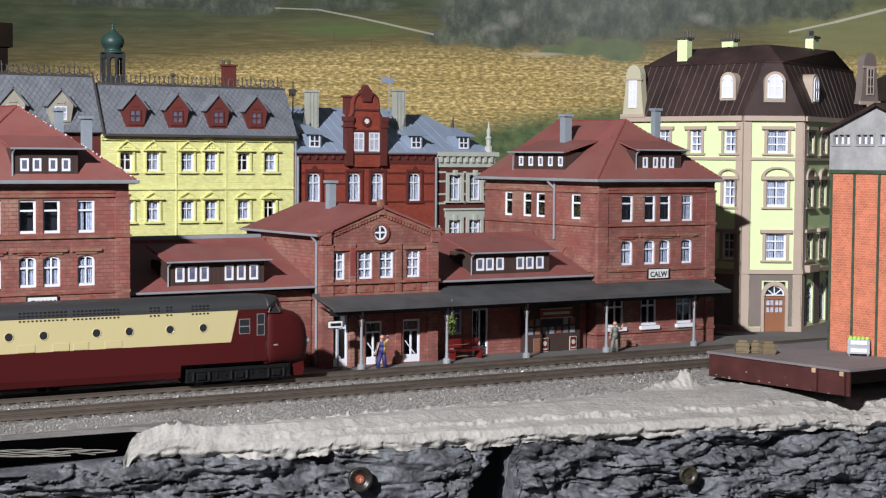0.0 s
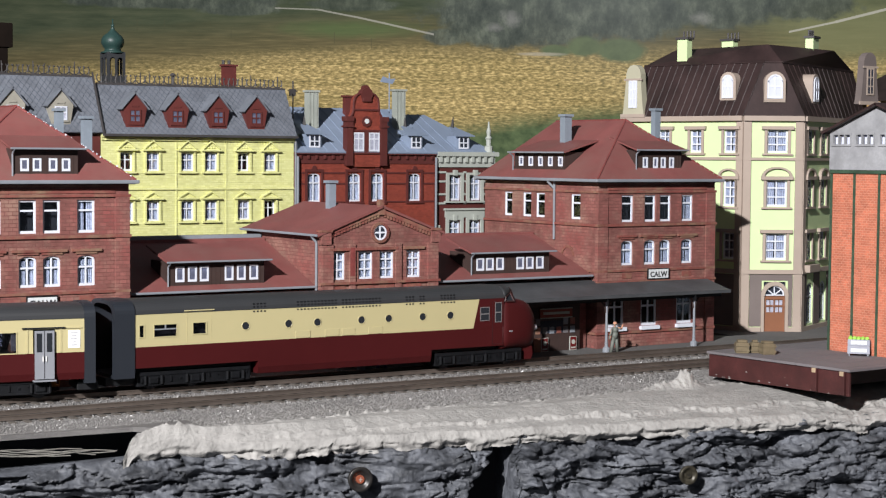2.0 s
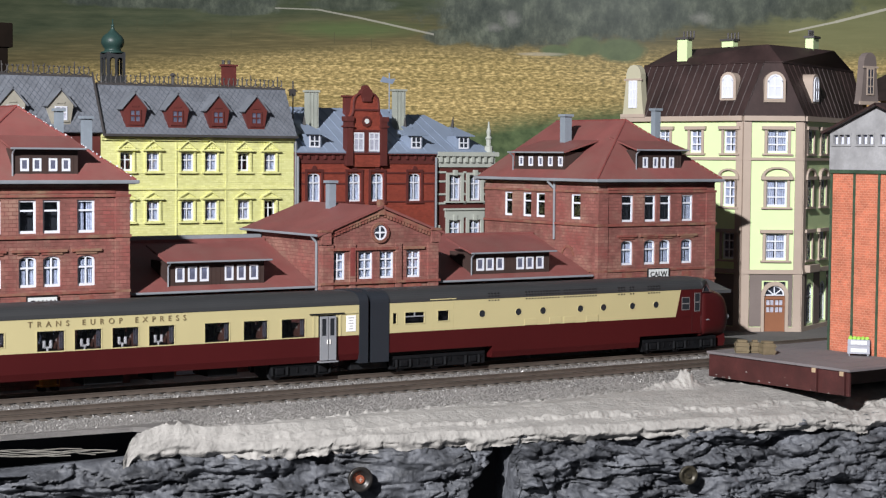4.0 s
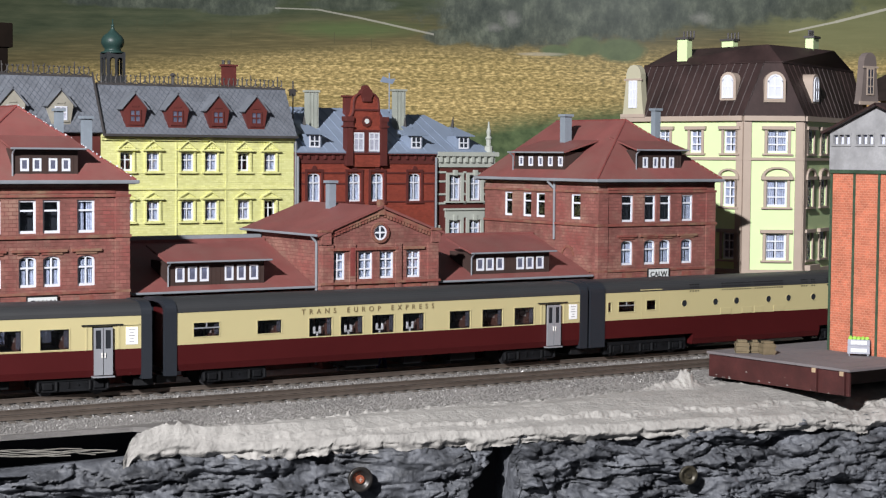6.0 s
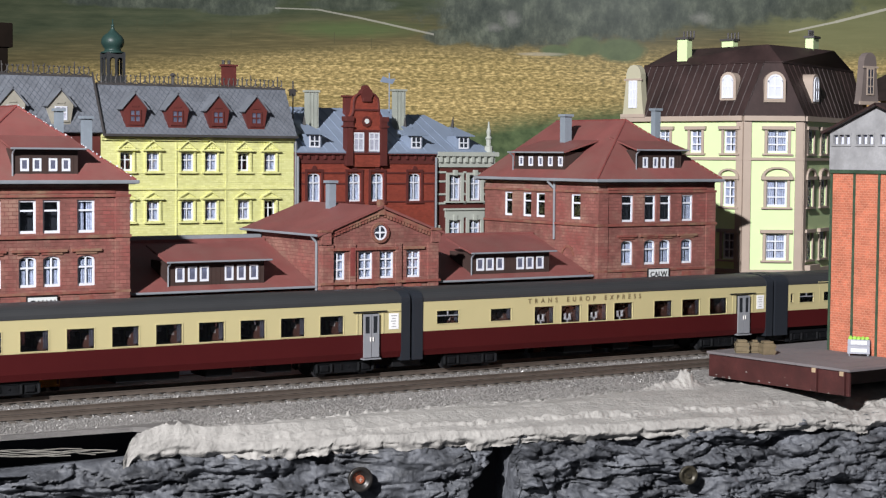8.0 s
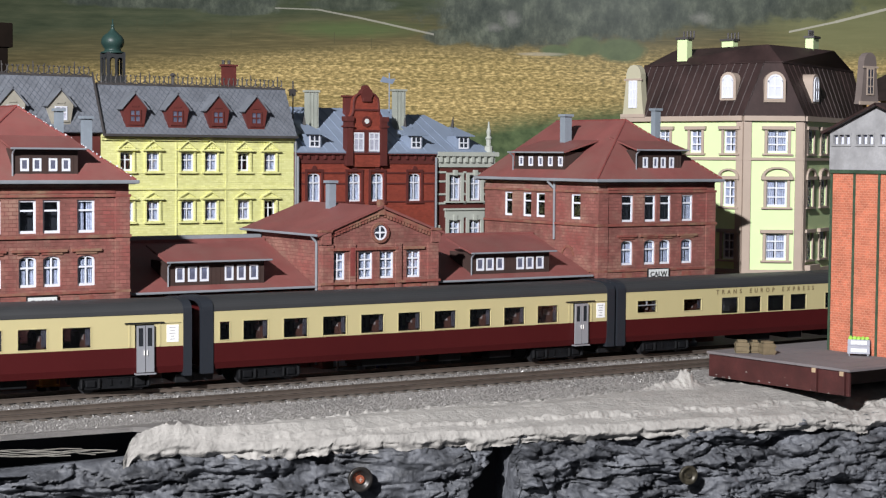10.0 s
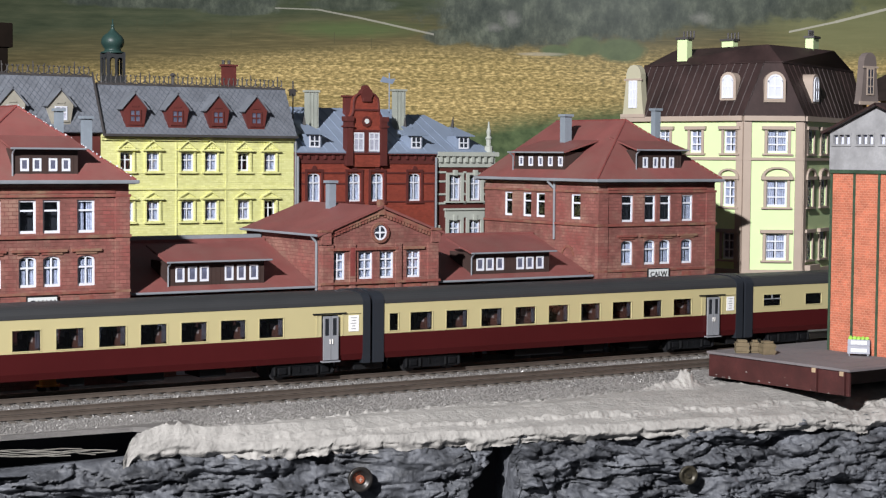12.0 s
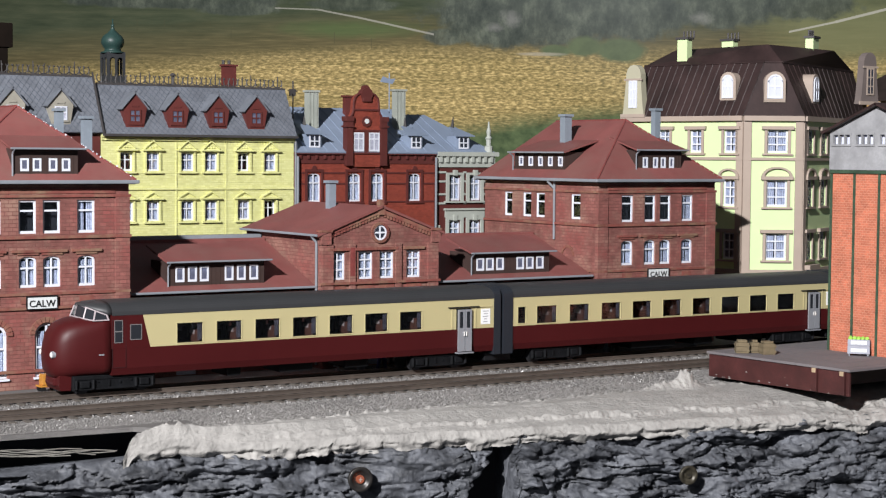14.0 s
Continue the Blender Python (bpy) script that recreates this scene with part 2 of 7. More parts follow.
def facade(house, material, m, length, height, wins, th=0.3, v0=0.0, name="wall", extra_holes=()):
    """wins: (u, v, w, h, options)."""
    holes = [(u, u + w, v, v + h) for u, v, w, h, _ in wins] + list(extra_holes)
    arches = [(u, u + w, v, v + h, o["rise"]) for u, v, w, h, o in wins if o.get("rise")]
    bm = bmesh.new()
    wall_mesh(bm, 0, length, v0, height, th, holes, arches)
    wall = part(name, bm, material, house, "", m)
    for u, v, w, h, o in wins:
        put_window(house, m, u, v, w, h, **o)
    return wall


def slab(bm, a, b, c, d, th):
    """A sloping sheet through four corners, th thick downwards."""
    top = [Vector(p) for p in (a, b, c, d)]
    n = (top[1] - top[0]).cross(top[3] - top[0]).normalized()
    if n.z < 0:
        n = -n
    low = [p - n * th for p in top]
    vs = [bm.verts.new(p) for p in top + low]
    made = [bm.faces.new([vs[i] for i in f]) for f in ((0, 1, 2, 3), (7, 6, 5, 4), (0, 4, 5, 1), (1, 5, 6, 2), (2, 6, 7, 3), (3, 7, 4, 0))]
    bmesh.ops.recalc_face_normals(bm, faces=made)


def hip_roof(bm, x0, x1, y0, y1, z0, xr, ya, yb, zr, th=0.15):
    """Hip roof with its ridge along y."""
    e = [(x0, y0, z0), (x1, y0, z0), (x1, y1, z0), (x0, y1, z0)]
    low = [(x, y, z - th) for x, y, z in e]
    solid(bm, e + [(xr, ya, zr), (xr, yb, zr)] + low, [(0, 1, 4), (1, 2, 5, 4), (2, 3, 5), (3, 0, 4, 5), (0, 6, 7, 1), (1, 7, 8, 2), (2, 8, 9, 3), (3, 9, 6, 0), (9, 8, 7, 6)])
    bmesh.ops.recalc_face_normals(bm, faces=bm.faces)


# ---- the track: straight, bending away beyond the town's edge ----
TURN = -0.9726
TX = Vector((math.cos(radians(TURN)), math.sin(radians(TURN)), 0))
NY = Vector((-TX.y, TX.x, 0))
BEND_AT, BEND_R = 27.0, 60.0


def on_track(s, side):
    """Place and heading (degrees) at s along the track whose straight part lies at that distance from the eye's line."""
    if s >= BEND_AT:
        return TX * s + NY * side, TURN
    a = (BEND_AT - s) / BEND_R
    p = TX * (BEND_AT - BEND_R * math.sin(a)) + NY * (side + BEND_R * (1 - math.cos(a)))
    return p, TURN - math.degrees(a)


def ribbon(bm, side, s0, s1, step, profile):
    """A profile of (across, up) swept along the track."""
    n = max(2, int((s1 - s0) / step))
    rings = []
    for i in range(n + 1):
        p, h = on_track(s0 + (s1 - s0) * i / n, side)
        across = Vector((-math.sin(radians(h)), math.cos(radians(h)), 0))
        rings.append([bm.verts.new(p + across * a + Vector((0, 0, z))) for a, z in profile])
    k = len(profile)
    for q, r in zip(rings, rings[1:]):
        for j in range(k):
            bm.faces.new((q[j], q[(j + 1) % k], r[(j + 1) % k], r[j]))
    bm.faces.new(rings[0][::-1])
    bm.faces.new(rings[-1])
    bmesh.ops.recalc_face_normals(bm, faces=bm.faces)


def rail_track(side, label):
    t = thing("railway_track", label, "track", None, "tracks past the station")
    bm = bmesh.new()
    ribbon(bm, side, -30, 150, 1.5, [(-2.3, -0.62), (-1.75, -0.3), (1.75, -0.3), (2.3, -0.62)])
    part("ballast_bed", bm, BALLAST, t)
    for g in (-0.825, 0.825):
        bm = bmesh.new()
        ribbon(bm, side, -30, 150, 1.5, [(g - 0.09, -0.22), (g - 0.03, -0.16), (g - 0.03, -0.07), (g - 0.05, -0.05), (g - 0.05, 0.0), (g + 0.05, 0.0), (g + 0.05, -0.05), (g + 0.03, -0.07), (g + 0.03, -0.16), (g + 0.09, -0.22)])
        part("rail", bm, RAIL, t)
    me = mesh_of("sleeper", boxes((-0.14, 0.14, -1.45, 1.45, -0.34, -0.225, 0.02)), SLEEPER)
    for i in range(112):
        s = 18 + i * 0.72
        p, h = on_track(s, side)
        part("sleeper", me, None, t, "", cm(p.x, p.y, 0, 0, 0, h))
    return t


FAR, NEAR = 83.35, 78.05
rail_track(FAR, "model railway track with brown sleepers in grey ballast")
rail_track(NEAR, "empty model railway track in front of the train")

# ---- loose ballast grains ----
def gravel(name, label, count, s0, s1, t0, t1, seed):
    """Small glossy grains strewn over the ballast, one mesh of stuff."""
    rng = np.random.default_rng(seed)
    s, t = rng.uniform(s0, s1, count), rng.uniform(t0, t1, count)
    keep = (s > 33.2) | (t > 75.5)
    s, t = s[keep], t[keep]
    count = len(s)
    r = rng.uniform(0.03, 0.068, count)
    z = np.where(t > 76.2, -0.3, -0.6) - 0.01
    z = np.where((t > 75.7) & (t < 76.3), -0.6 + (t - 75.75) / 0.55 * 0.3, z)
    axes = rng.normal(size=(count, 3, 3))
    a = axes[:, 0] / np.linalg.norm(axes[:, 0], axis=1)[:, None]
    b = np.cross(a, axes[:, 1])
    b /= np.linalg.norm(b, axis=1)[:, None]
    c = np.cross(a, b)
    mid = np.stack([TX.x * s + NY.x * t, TX.y * s + NY.y * t, z], 1)
    tips = np.stack([a, b, -a, -b, c * 0.8, -c * 0.8], 1) * r[:, None, None] + mid[:, None, :]
    tri = np.array([(0, 1, 4), (1, 2, 4), (2, 3, 4), (3, 0, 4), (1, 0, 5), (2, 1, 5), (3, 2, 5), (0, 3, 5)])
    faces = (tri[None] + 6 * np.arange(count)[:, None, None]).reshape(-1, 3)
    me = bpy.data.meshes.new(name)
    me.from_pydata((tips.reshape(-1, 3) * S).tolist(), [], faces.tolist())
    me.materials.append(GRAVEL)
    return tagged(new(name, me), label, "gravel", "", "stuff")


GRAVEL = paint("glinting_grey_gravel", (0.22, 0.21, 0.2), 0.34, stain=0.4, coarse=300, spec=0.55)
gravel("ballast_gravel", "glinting grey gravel strewn along the tracks", 19000, 24, 78, 72.95, 76.6, 3)
gravel("ballast_gravel", "glinting grey gravel between the two tracks", 11000, 24, 84, 76.6, 82.6, 4)

# ---- ground ----
single("ground", boxes((-70, 215, 79, 262, -3, -0.62)), GROUND, "grey model baseboard under town and tracks", "ground", kind="structure")
single("platform", boxes((20, 84, 85.2, 90, -0.7, -0.45, 0.03)), GROUND, "grey station platform along the track", "platform", kind="structure")
single("street", boxes((84, 140, 86.0, 112, -0.7, -0.5, 0.03)), GROUND, "grey street beside the corner house", "street", kind="structure")
bm = bmesh.new()
a, b = on_track(27.5, 72.9)[0], on_track(130, 72.9)[0]
prism(bm, [(-20, 80), (-20, 77), (25, 74.95), (31.5, 74.35), (33.5, 72.3), (b.x, b.y), (b.x, 80)], "z", -0.82, -0.6)
single("trackbed_shoulder", bm, BALLAST, "glittering grey ballast shoulder before the tracks", "ballast", kind="structure")
# added block, coloured near-black for the shade in the gap below the trackbed
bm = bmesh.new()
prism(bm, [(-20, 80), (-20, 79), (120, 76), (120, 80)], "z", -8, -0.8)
single("trackbed_shade_block", bm, DARK, "near-black block standing in for the shaded gap under the trackbed", "frame", kind="structure")


# ---- station ----
ST = -0.45
def pieces(name, spans, material, parent, label="", m=None, bevel=0.0):
    for s in spans:
        part(name, boxes((*s, bevel)), material, parent, label, m)


def dormer(house, m, w, h, depth, wins, wall_mat, roof_mat, label="", gutter=True):
    """A flat-roofed dormer: front at y = 0 of m, roof running back into the slope."""
    bm = bmesh.new()
    wall_mesh(bm, 0, w, 0, h, 0.1, [(u, u + ww, v, v + hh) for u, v, ww, hh in wins])
    d = part("dormer", bm, wall_mat, house, label, m)
    for x in (0, w - 0.12):
        part("cheek", boxes((x, x + 0.12, 0.1, depth, 0, h)), wall_mat, d)
    n = int(w / 0.28)
    for i in range(n + 1):
        x = min(w - 0.03, i * w / n)
        if not any(u - 0.06 < x < u + ww + 0.06 for u, v, ww, hh in wins):
            part("board", boxes((x - 0.02, x + 0.02, -0.02, 0.0, 0.02, h - 0.02)), wall_mat, d)
    bm = bmesh.new()
    slab(bm, (-0.3, -0.35, h + 0.02), (w + 0.3, -0.35, h + 0.02), (w + 0.3, depth, h + 0.85), (-0.3, depth, h + 0.85), 0.1)
    part("roof", bm, roof_mat, d)
    if gutter:
        part("gutter", boxes((-0.33, w + 0.33, -0.45, -0.35, h - 0.06, h + 0.04, 0.02)), GUTTER, d)
        bm = bmesh.new()
        rod(bm, (-0.12, -0.4, h - 0.05), (-0.12, -0.08, h - 0.3), 0.05)
        rod(bm, (-0.12, -0.08, h - 0.3), (-0.12, -0.08, 0.0), 0.05)
        part("downpipe", bm, GUTTER, d)
    for u, v, ww, hh in wins:
        fm, pm, back, cur = window_meshes(ww, hh, (), (), 0.1, 0)
        win = part("window", fm, None, d, "", cm(u, -0.03, v))
        part("pane", boxes((0.05, ww - 0.05, 0.05, 0.06, 0.05, hh - 0.05)), DORMER_PANE, win)
    return d


def chimney(house, x, y, z0, z1, w, d, mat, cap=True):
    x, y, w, d = x + w * 0.16, y + d * 0.16, w * 0.68, d * 0.68
    c = part("chimney", boxes((x, x + w, y, y + d, z0, z1)), mat, house)
    if cap:
        part("chimney_cap", boxes((x - 0.1, x + w + 0.1, y - 0.1, y + d + 0.1, z1 - 0.08, z1 + 0.08)), mat, c)
    return c


def lintels(house, m, wins, mat, over=0.2, h=0.16, out=0.08, sill=True):
    for u, v, w, hh, o in wins:
        part("lintel", boxes((u - over, u + w + over, -out, 0.0, v + hh + 0.08, v + hh + 0.08 + h)), mat, house, "", m)
        if sill:
            part("window_sill", boxes((u - over * 0.5, u + w + over * 0.5, -out, 0.0, v - 0.14, v - 0.01)), mat, house, "", m)


def place_sign(house, x0, z0, w, h, text, size):
    s = part("name_sign", boxes((x0, x0 + w, -0.14, -0.02, z0, z0 + h)), PAPER_WHITE, house, "white station name board")
    part("sign_frame", boxes((x0 - 0.05, x0 + w + 0.05, -0.15, -0.03, z0 - 0.06, z0), (x0 - 0.05, x0 + w + 0.05, -0.15, -0.03, z0 + h, z0 + h + 0.06), (x0 - 0.06, x0, -0.15, -0.03, z0, z0 + h), (x0 + w, x0 + w + 0.06, -0.15, -0.03, z0, z0 + h)), T_BLACK, s)
    c = bpy.data.curves.new("lettering", "FONT")
    c.body, c.size, c.extrude, c.align_x = text, size * S, 0.0001, "CENTER"
    c.offset = 0.00006
    c.materials.append(T_BLACK)
    o = new("lettering", c)
    o.parent, o.matrix_basis = s, cm(x0 + w / 2, -0.155, z0 + h * 0.16, 90, 0, 0)


DORMER_PANE = paint("dim_net_curtain", (0.13, 0.14, 0.21), 0.5, stain=0.5, coarse=400)
PAPER_WHITE = paint("white_sign_board", (0.6, 0.62, 0.62), 0.6, stain=0.08)
STAIN_RED = paint("smeared_red_wash", (0.22, 0.05, 0.045), 0.6, stain=0.5, coarse=150)


def station_tower(x0, y0, label, mirrored, w=10.1, d=13.0):
    t = thing("station_tower", label, "station building", cm(x0, y0, ST))
    H = 10.9
    cols = [(1.95, 1.0), (3.9, 0.97), (5.23, 0.97), (7.15, 1.0)]
    upper = [(u, 8.28, ww, 1.78, {"rows": (0.68,), "cols": (), "curtain": i == 3}) for i, (u, ww) in enumerate(cols)]
    middle = [(u, 5.42, ww, 1.65, {"rise": 0.25, "rows": (0.62,), "cols": (0.5,) if mirrored else ()}) for u, ww in cols]
    low = [(u, 0.65, 1.33, 2.85, {"rise": 0.6, "rows": (0.55,), "bar": 0.13}) for u in (1.9, 4.76, 7.62)] if mirrored else [(u, 1.35, 1.38, 2.2, {"rows": (0.6,), "bar": 0.14, "curtain": False}) for u in (0.86, 3.7, 6.8)]
    facade(t, BRICK_RED, Matrix(), w, H, upper + middle + low)
    side = [(u, 8.42, ww, 1.68, {"cols": (), "rows": (0.64,)}) for u, ww in ((1.9, 1.06), (5.85, 1.04), (7.4, 1.02), (9.65, 0.96))]
    left = cm(0, d, 0, 0, 0, -90)
    facade(t, BRICK_RED, left, d - 0.3, H, [(d - u - ww, v, ww, h, o) for u, v, ww, h, o in side])
    facade(t, BRICK_RED, cm(w, 0.3, 0, 0, 0, 90), d - 0.3, H, [])
    part("back_wall", boxes((0.3, w - 0.3, d - 0.3, d, 0, H)), BRICK_RED, t)
    for z, hh, out in ((0.9, 0.16, 0.1), (4.25, 0.14, 0.12), (5.0, 0.14, 0.08), (8.0, 0.16, 0.12), (10.2, 0.14, 0.1)):
        pieces("string_course", [(-out, w + out, -out, 0.0, z, z + hh), (-out, 0.0, 0.0, d, z, z + hh), (w, w + out, 0.0, d, z, z + hh)], BRICK_TRIM, t)
    for px in (0, w - 0.75):
        for z0, z1 in ((0, 4.25) if mirrored or px else (4.1, 4.25), (4.39, 8.0), (8.16, 10.2)):
            part("pilaster", boxes((px - 0.04, px + 0.79, -0.07, 0.0, z0, z1)), BRICK_RED, t)
    lintels(t, Matrix(), middle, BRICK_TRIM, 0.1, 0.14, 0.07, False)
    pieces("lintel", [(1.6, 3.2, -0.13, 0.0, 7.28, 7.42), (3.5, 6.55, -0.13, 0.0, 7.28, 7.42), (6.8, 8.5, -0.13, 0.0, 7.28, 7.42)], BRICK_TRIM, t)
    lintels(t, left, [(d - u - ww, v, ww, h, o) for u, v, ww, h, o in side], BRICK_TRIM, 0.12, 0.12, 0.06, False)
    for u, v, ww, hh, _ in low:
        part("window_sill", boxes((u - 0.1, u + ww + 0.1, -0.26 if not mirrored else -0.12, 0.0, v - 0.24 if not mirrored else v - 0.12, v - 0.01)), WHITE, t)
        if mirrored:
            bm = bmesh.new()
            for i in range(11):
                a, b = math.pi * i / 11, math.pi * (i + 0.86) / 11
                prism(bm, [(u + ww / 2 + r * math.cos(x), v + hh - 0.6 + r * 0.95 * math.sin(x)) for r, x in ((0.98, a), (0.98, b), (0.68, b), (0.68, a))], "y", -0.08, 0.0)
            part("brick_arch", bm, BRICK_TRIM, t)
    for u, ww in cols:
        part("spandrel_panel", boxes((u + 0.1, u + ww - 0.1, -0.04, 0.0, 4.55, 4.9)), BRICK_TRIM, t)
    part("frieze", boxes((0.8, w - 0.8, -0.05, 0.0, 10.4, 10.66)), BRICK_TRIM, t)
    bm = bmesh.new()
    hip_roof(bm, -0.45, w + 0.28, -0.45, d + 0.45, H + 0.2, w / 2, 3.5, 11.4, H + 4.2)
    roof = part("roof", bm, ROOF_RED, t)
    rx, ya, yb, rz = w / 2, 3.5, 11.4, H + 4.2
    bm = bmesh.new()
    for a, b in (((rx, ya, rz), (rx, yb, rz)), ((rx, ya, rz), (-0.45, -0.45, H + 0.22)), ((rx, ya, rz), (w + 0.28, -0.45, H + 0.22))):
        a, b = Vector(a), Vector(b)
        k = int((b - a).length / 0.34)
        for i in range(k):
            rod(bm, a.lerp(b, i / k), a.lerp(b, (i + 0.9) / k), 0.075, 0.055, n=6)
    tagged(part("ridge_tiles", bm, RIDGE_RED, roof), kind="stuff")
    if mirrored:
        random.seed(21)
        bm = bmesh.new()
        a, b = Vector((rx, ya, rz + 0.06)), Vector((w + 0.28, -0.45, H + 0.28))
        for i in range(26):
            p = a.lerp(b, (i + random.uniform(0.1, 0.9)) / 26) + Vector((random.uniform(-0.05, 0.05), -0.05, random.uniform(-0.02, 0.03)))
            bmesh.ops.create_icosphere(bm, subdivisions=1, radius=random.uniform(0.018, 0.068), matrix=Matrix.Translation(p))
        tagged(part("paint_chips", bm, WHITE, roof, "white chipped edges of the hip tiles"), kind="stuff")
    pieces("gutter", [(-0.6, w + 0.4, -0.6, -0.4, H + 0.02, H + 0.22), (-0.6, w + 0.4, d + 0.4, d + 0.62, H - 0.06, H + 0.24), (-0.6, -0.4, -0.4, d + 0.4, H + 0.02, H + 0.22), (w + 0.2, w + 0.4, -0.4, d + 0.4, H + 0.02, H + 0.22)], GUTTER, t, "", None, 0.05)
    part("eaves", boxes((-0.4, w + 0.2, -0.4, d + 0.4, H - 0.02, H + 0.03)), BROWN_WOOD, t)
    fx = 3.45
    wins = [(0.5, 0.34, 0.42, 0.72), (1.38, 0.34, 0.42, 0.72), (2.05, 0.34, 0.42, 0.72), (2.78, 0.34, 0.42, 0.72)]
    if mirrored:
        fx = 3.65
        wins = [(0.32, 0.34, 0.47, 0.68), (1.0, 0.34, 0.47, 0.68), (1.88, 0.34, 0.47, 0.68), (2.6, 0.34, 0.47, 0.68)]
    dormer(t, cm(fx, -0.1 if mirrored else 0.3, 11.25 if mirrored else 11.5), 3.83 if not mirrored else 3.5, 1.55, 2.6, wins, BROWN_WOOD, ROOF_RED)
    dormer(t, cm(0.35, 9.85, 11.6, 0, 0, -90), 5.75, 1.25, 2.6, [(0.5 + 1.13 * k, 0.3, 0.5, 0.65) for k in range(5)], BROWN_WOOD, ROOF_RED)
    bm = bmesh.new()
    for i in range(10):
        a, b = math.pi * i / 10, math.pi * (i + 0.9) / 10
        prism(bm, [(3.2 + r * math.cos(x), 5.95 + r * math.sin(x)) for r, x in ((0.72, a), (0.72, b), (0.55, b), (0.55, a))], "x", -0.06, 0.0)
    part("blind_arch", bm, BRICK_TRIM, t)
    bm = bmesh.new()
    rod(bm, (-0.1, 4.65, H), (-0.1, 4.65, H - 3.9), 0.08)
    rod(bm, (-0.5, 4.9, H), (-0.1, 4.65, H - 0.5), 0.08)
    part("downpipe", bm, GUTTER, t)
    if mirrored:
        chimney(t, 8.05, 5.6, 11.6, 15.0, 0.62, 0.62, CHIMNEY)
        chimney(t, 9.65, 5.6, 11.2, 14.6, 0.75, 0.7, CHIMNEY)
        place_sign(t, 4.32, 4.3, 1.62, 0.6, "CALW", 0.5)
    else:
        chimney(t, 2.2, 6.6, 12.6, 15.4, 0.85, 0.85, CHIMNEY)
        chimney(t, 8.6, 4.6, 12.2, 15.9, 0.7, 0.7, CHIMNEY)
        place_sign(t, 4.22, 4.5, 1.72, 0.6, "CALW", 0.5)
    return t


def station_hall():
    t = thing("station_hall", "red brick gabled station hall with round window", "station building", cm(49.1, 87.9, ST))
    w, d, H = 8.1, 9.7, 7.85
    wins = [(u, 5.2, 0.98, 1.64, {"cols": (0.5,), "rows": (0.36, 0.7), "bar": 0.1}) for u in (0.6, 2.5, 3.97, 5.87)]
    doors = [(0.3, 0.05, 1.5, 3.1), (3.0, 0.05, 1.2, 2.6), (5.65, 0.05, 1.25, 2.6)]
    facade(t, BRICK_RED, Matrix(), w, H, wins, extra_holes=[(a, a + c, b, b + e) for a, b, c, e in doors])
    left = cm(0, d, 0, 0, 0, -90)
    facade(t, BRICK_RED, left, d - 0.3, H, [])
    facade(t, BRICK_RED, cm(w, 0.3, 0, 0, 0, 90), d - 0.3, H, [])
    bm = bmesh.new()
    prism(bm, [(0, H), (w, H), (w / 2, H + 1.5)], "y", 0, 0.3)
    part("gable", bm, BRICK_RED, t)
    for s in (-1, 1):
        bm = bmesh.new()
        xa = w / 2 + s * (w / 2 + 0.42)
        slab(bm, (w / 2, -0.25, H + 1.72), (xa, -0.25, H + 0.05), (xa, d, H + 0.05), (w / 2, d, H + 1.72), 0.14)
        part("roof", bm, ROOF_RED, t)
        bm = bmesh.new()
        slab(bm, (w / 2, -0.12, H + 1.5), (w / 2 + s * (w / 2 + 0.25), -0.12, H - 0.02), (w / 2 + s * (w / 2 + 0.25), 0.02, H - 0.02), (w / 2, 0.02, H + 1.5), 0.22)
        part("gable_moulding", bm, BRICK_TRIM, t)
        for i in range(17):
            f = i / 17
            x = w / 2 + s * (0.25 + f * (w / 2 - 0.5))
            z = H + 1.2 - f * 1.28
            part("dentil", boxes((x - 0.07, x + 0.07, -0.09, 0.0, z - 0.2, z)), BRICK_TRIM, t)
    for px in (-0.1, w - 0.55):
        pr = part("gable_pier", boxes((px, px + 0.65, -0.2, 0.32, 7.3, 8.02)), BRICK_RED, t)
        part("pier_cap", boxes((px - 0.07, px + 0.72, -0.27, 0.39, 8.02, 8.16, 0.02)), BRICK_TRIM, pr)
    bm = bmesh.new()
    n = 28
    for r0, r1, y0, y1 in ((0.62, 0.46, -0.14, 0.01),):
        for i in range(n):
            a, b = 2 * math.pi * i / n, 2 * math.pi * (i + 0.82) / n
            prism(bm, [(3.95 + r * math.cos(q), 7.95 + r * math.sin(q)) for r, q in ((r0, a), (r0, b), (r1, b), (r1, a))], "y", y0, y1)
    part("round_window_surround", bm, BRICK_TRIM, t)
    bm = bmesh.new()
    for i in range(n):
        a, b = 2 * math.pi * i / n, 2 * math.pi * (i + 1) / n
        prism(bm, [(3.95 + r * math.cos(q), 7.95 + r * math.sin(q)) for r, q in ((0.47, a), (0.47, b), (0.36, b), (0.36, a))], "y", -0.06, 0.0)
    box(bm, 3.9, 4.0, -0.05, -0.005, 7.55, 8.35)
    box(bm, 3.55, 4.35, -0.052, -0.006, 7.9, 8.0)
    rw = part("round_window", bm, WHITE, t, "round white window with cross bars")
    bm = bmesh.new()
    rod(bm, (3.95, -0.03, 7.95), (3.95, -0.002, 7.95), 0.4, n=24)
    part("pane", bm, DARK_PANE, rw)
    for px in (0.0, 1.85, 5.05, 7.35):
        wd = 0.62 if px in (0.0, 7.35) else 0.4
        part("pilaster", boxes((px, px + wd + (0.13 if wd > 0.5 else 0), -0.12, 0.0, 0, 7.3)), BRICK_RED, t)
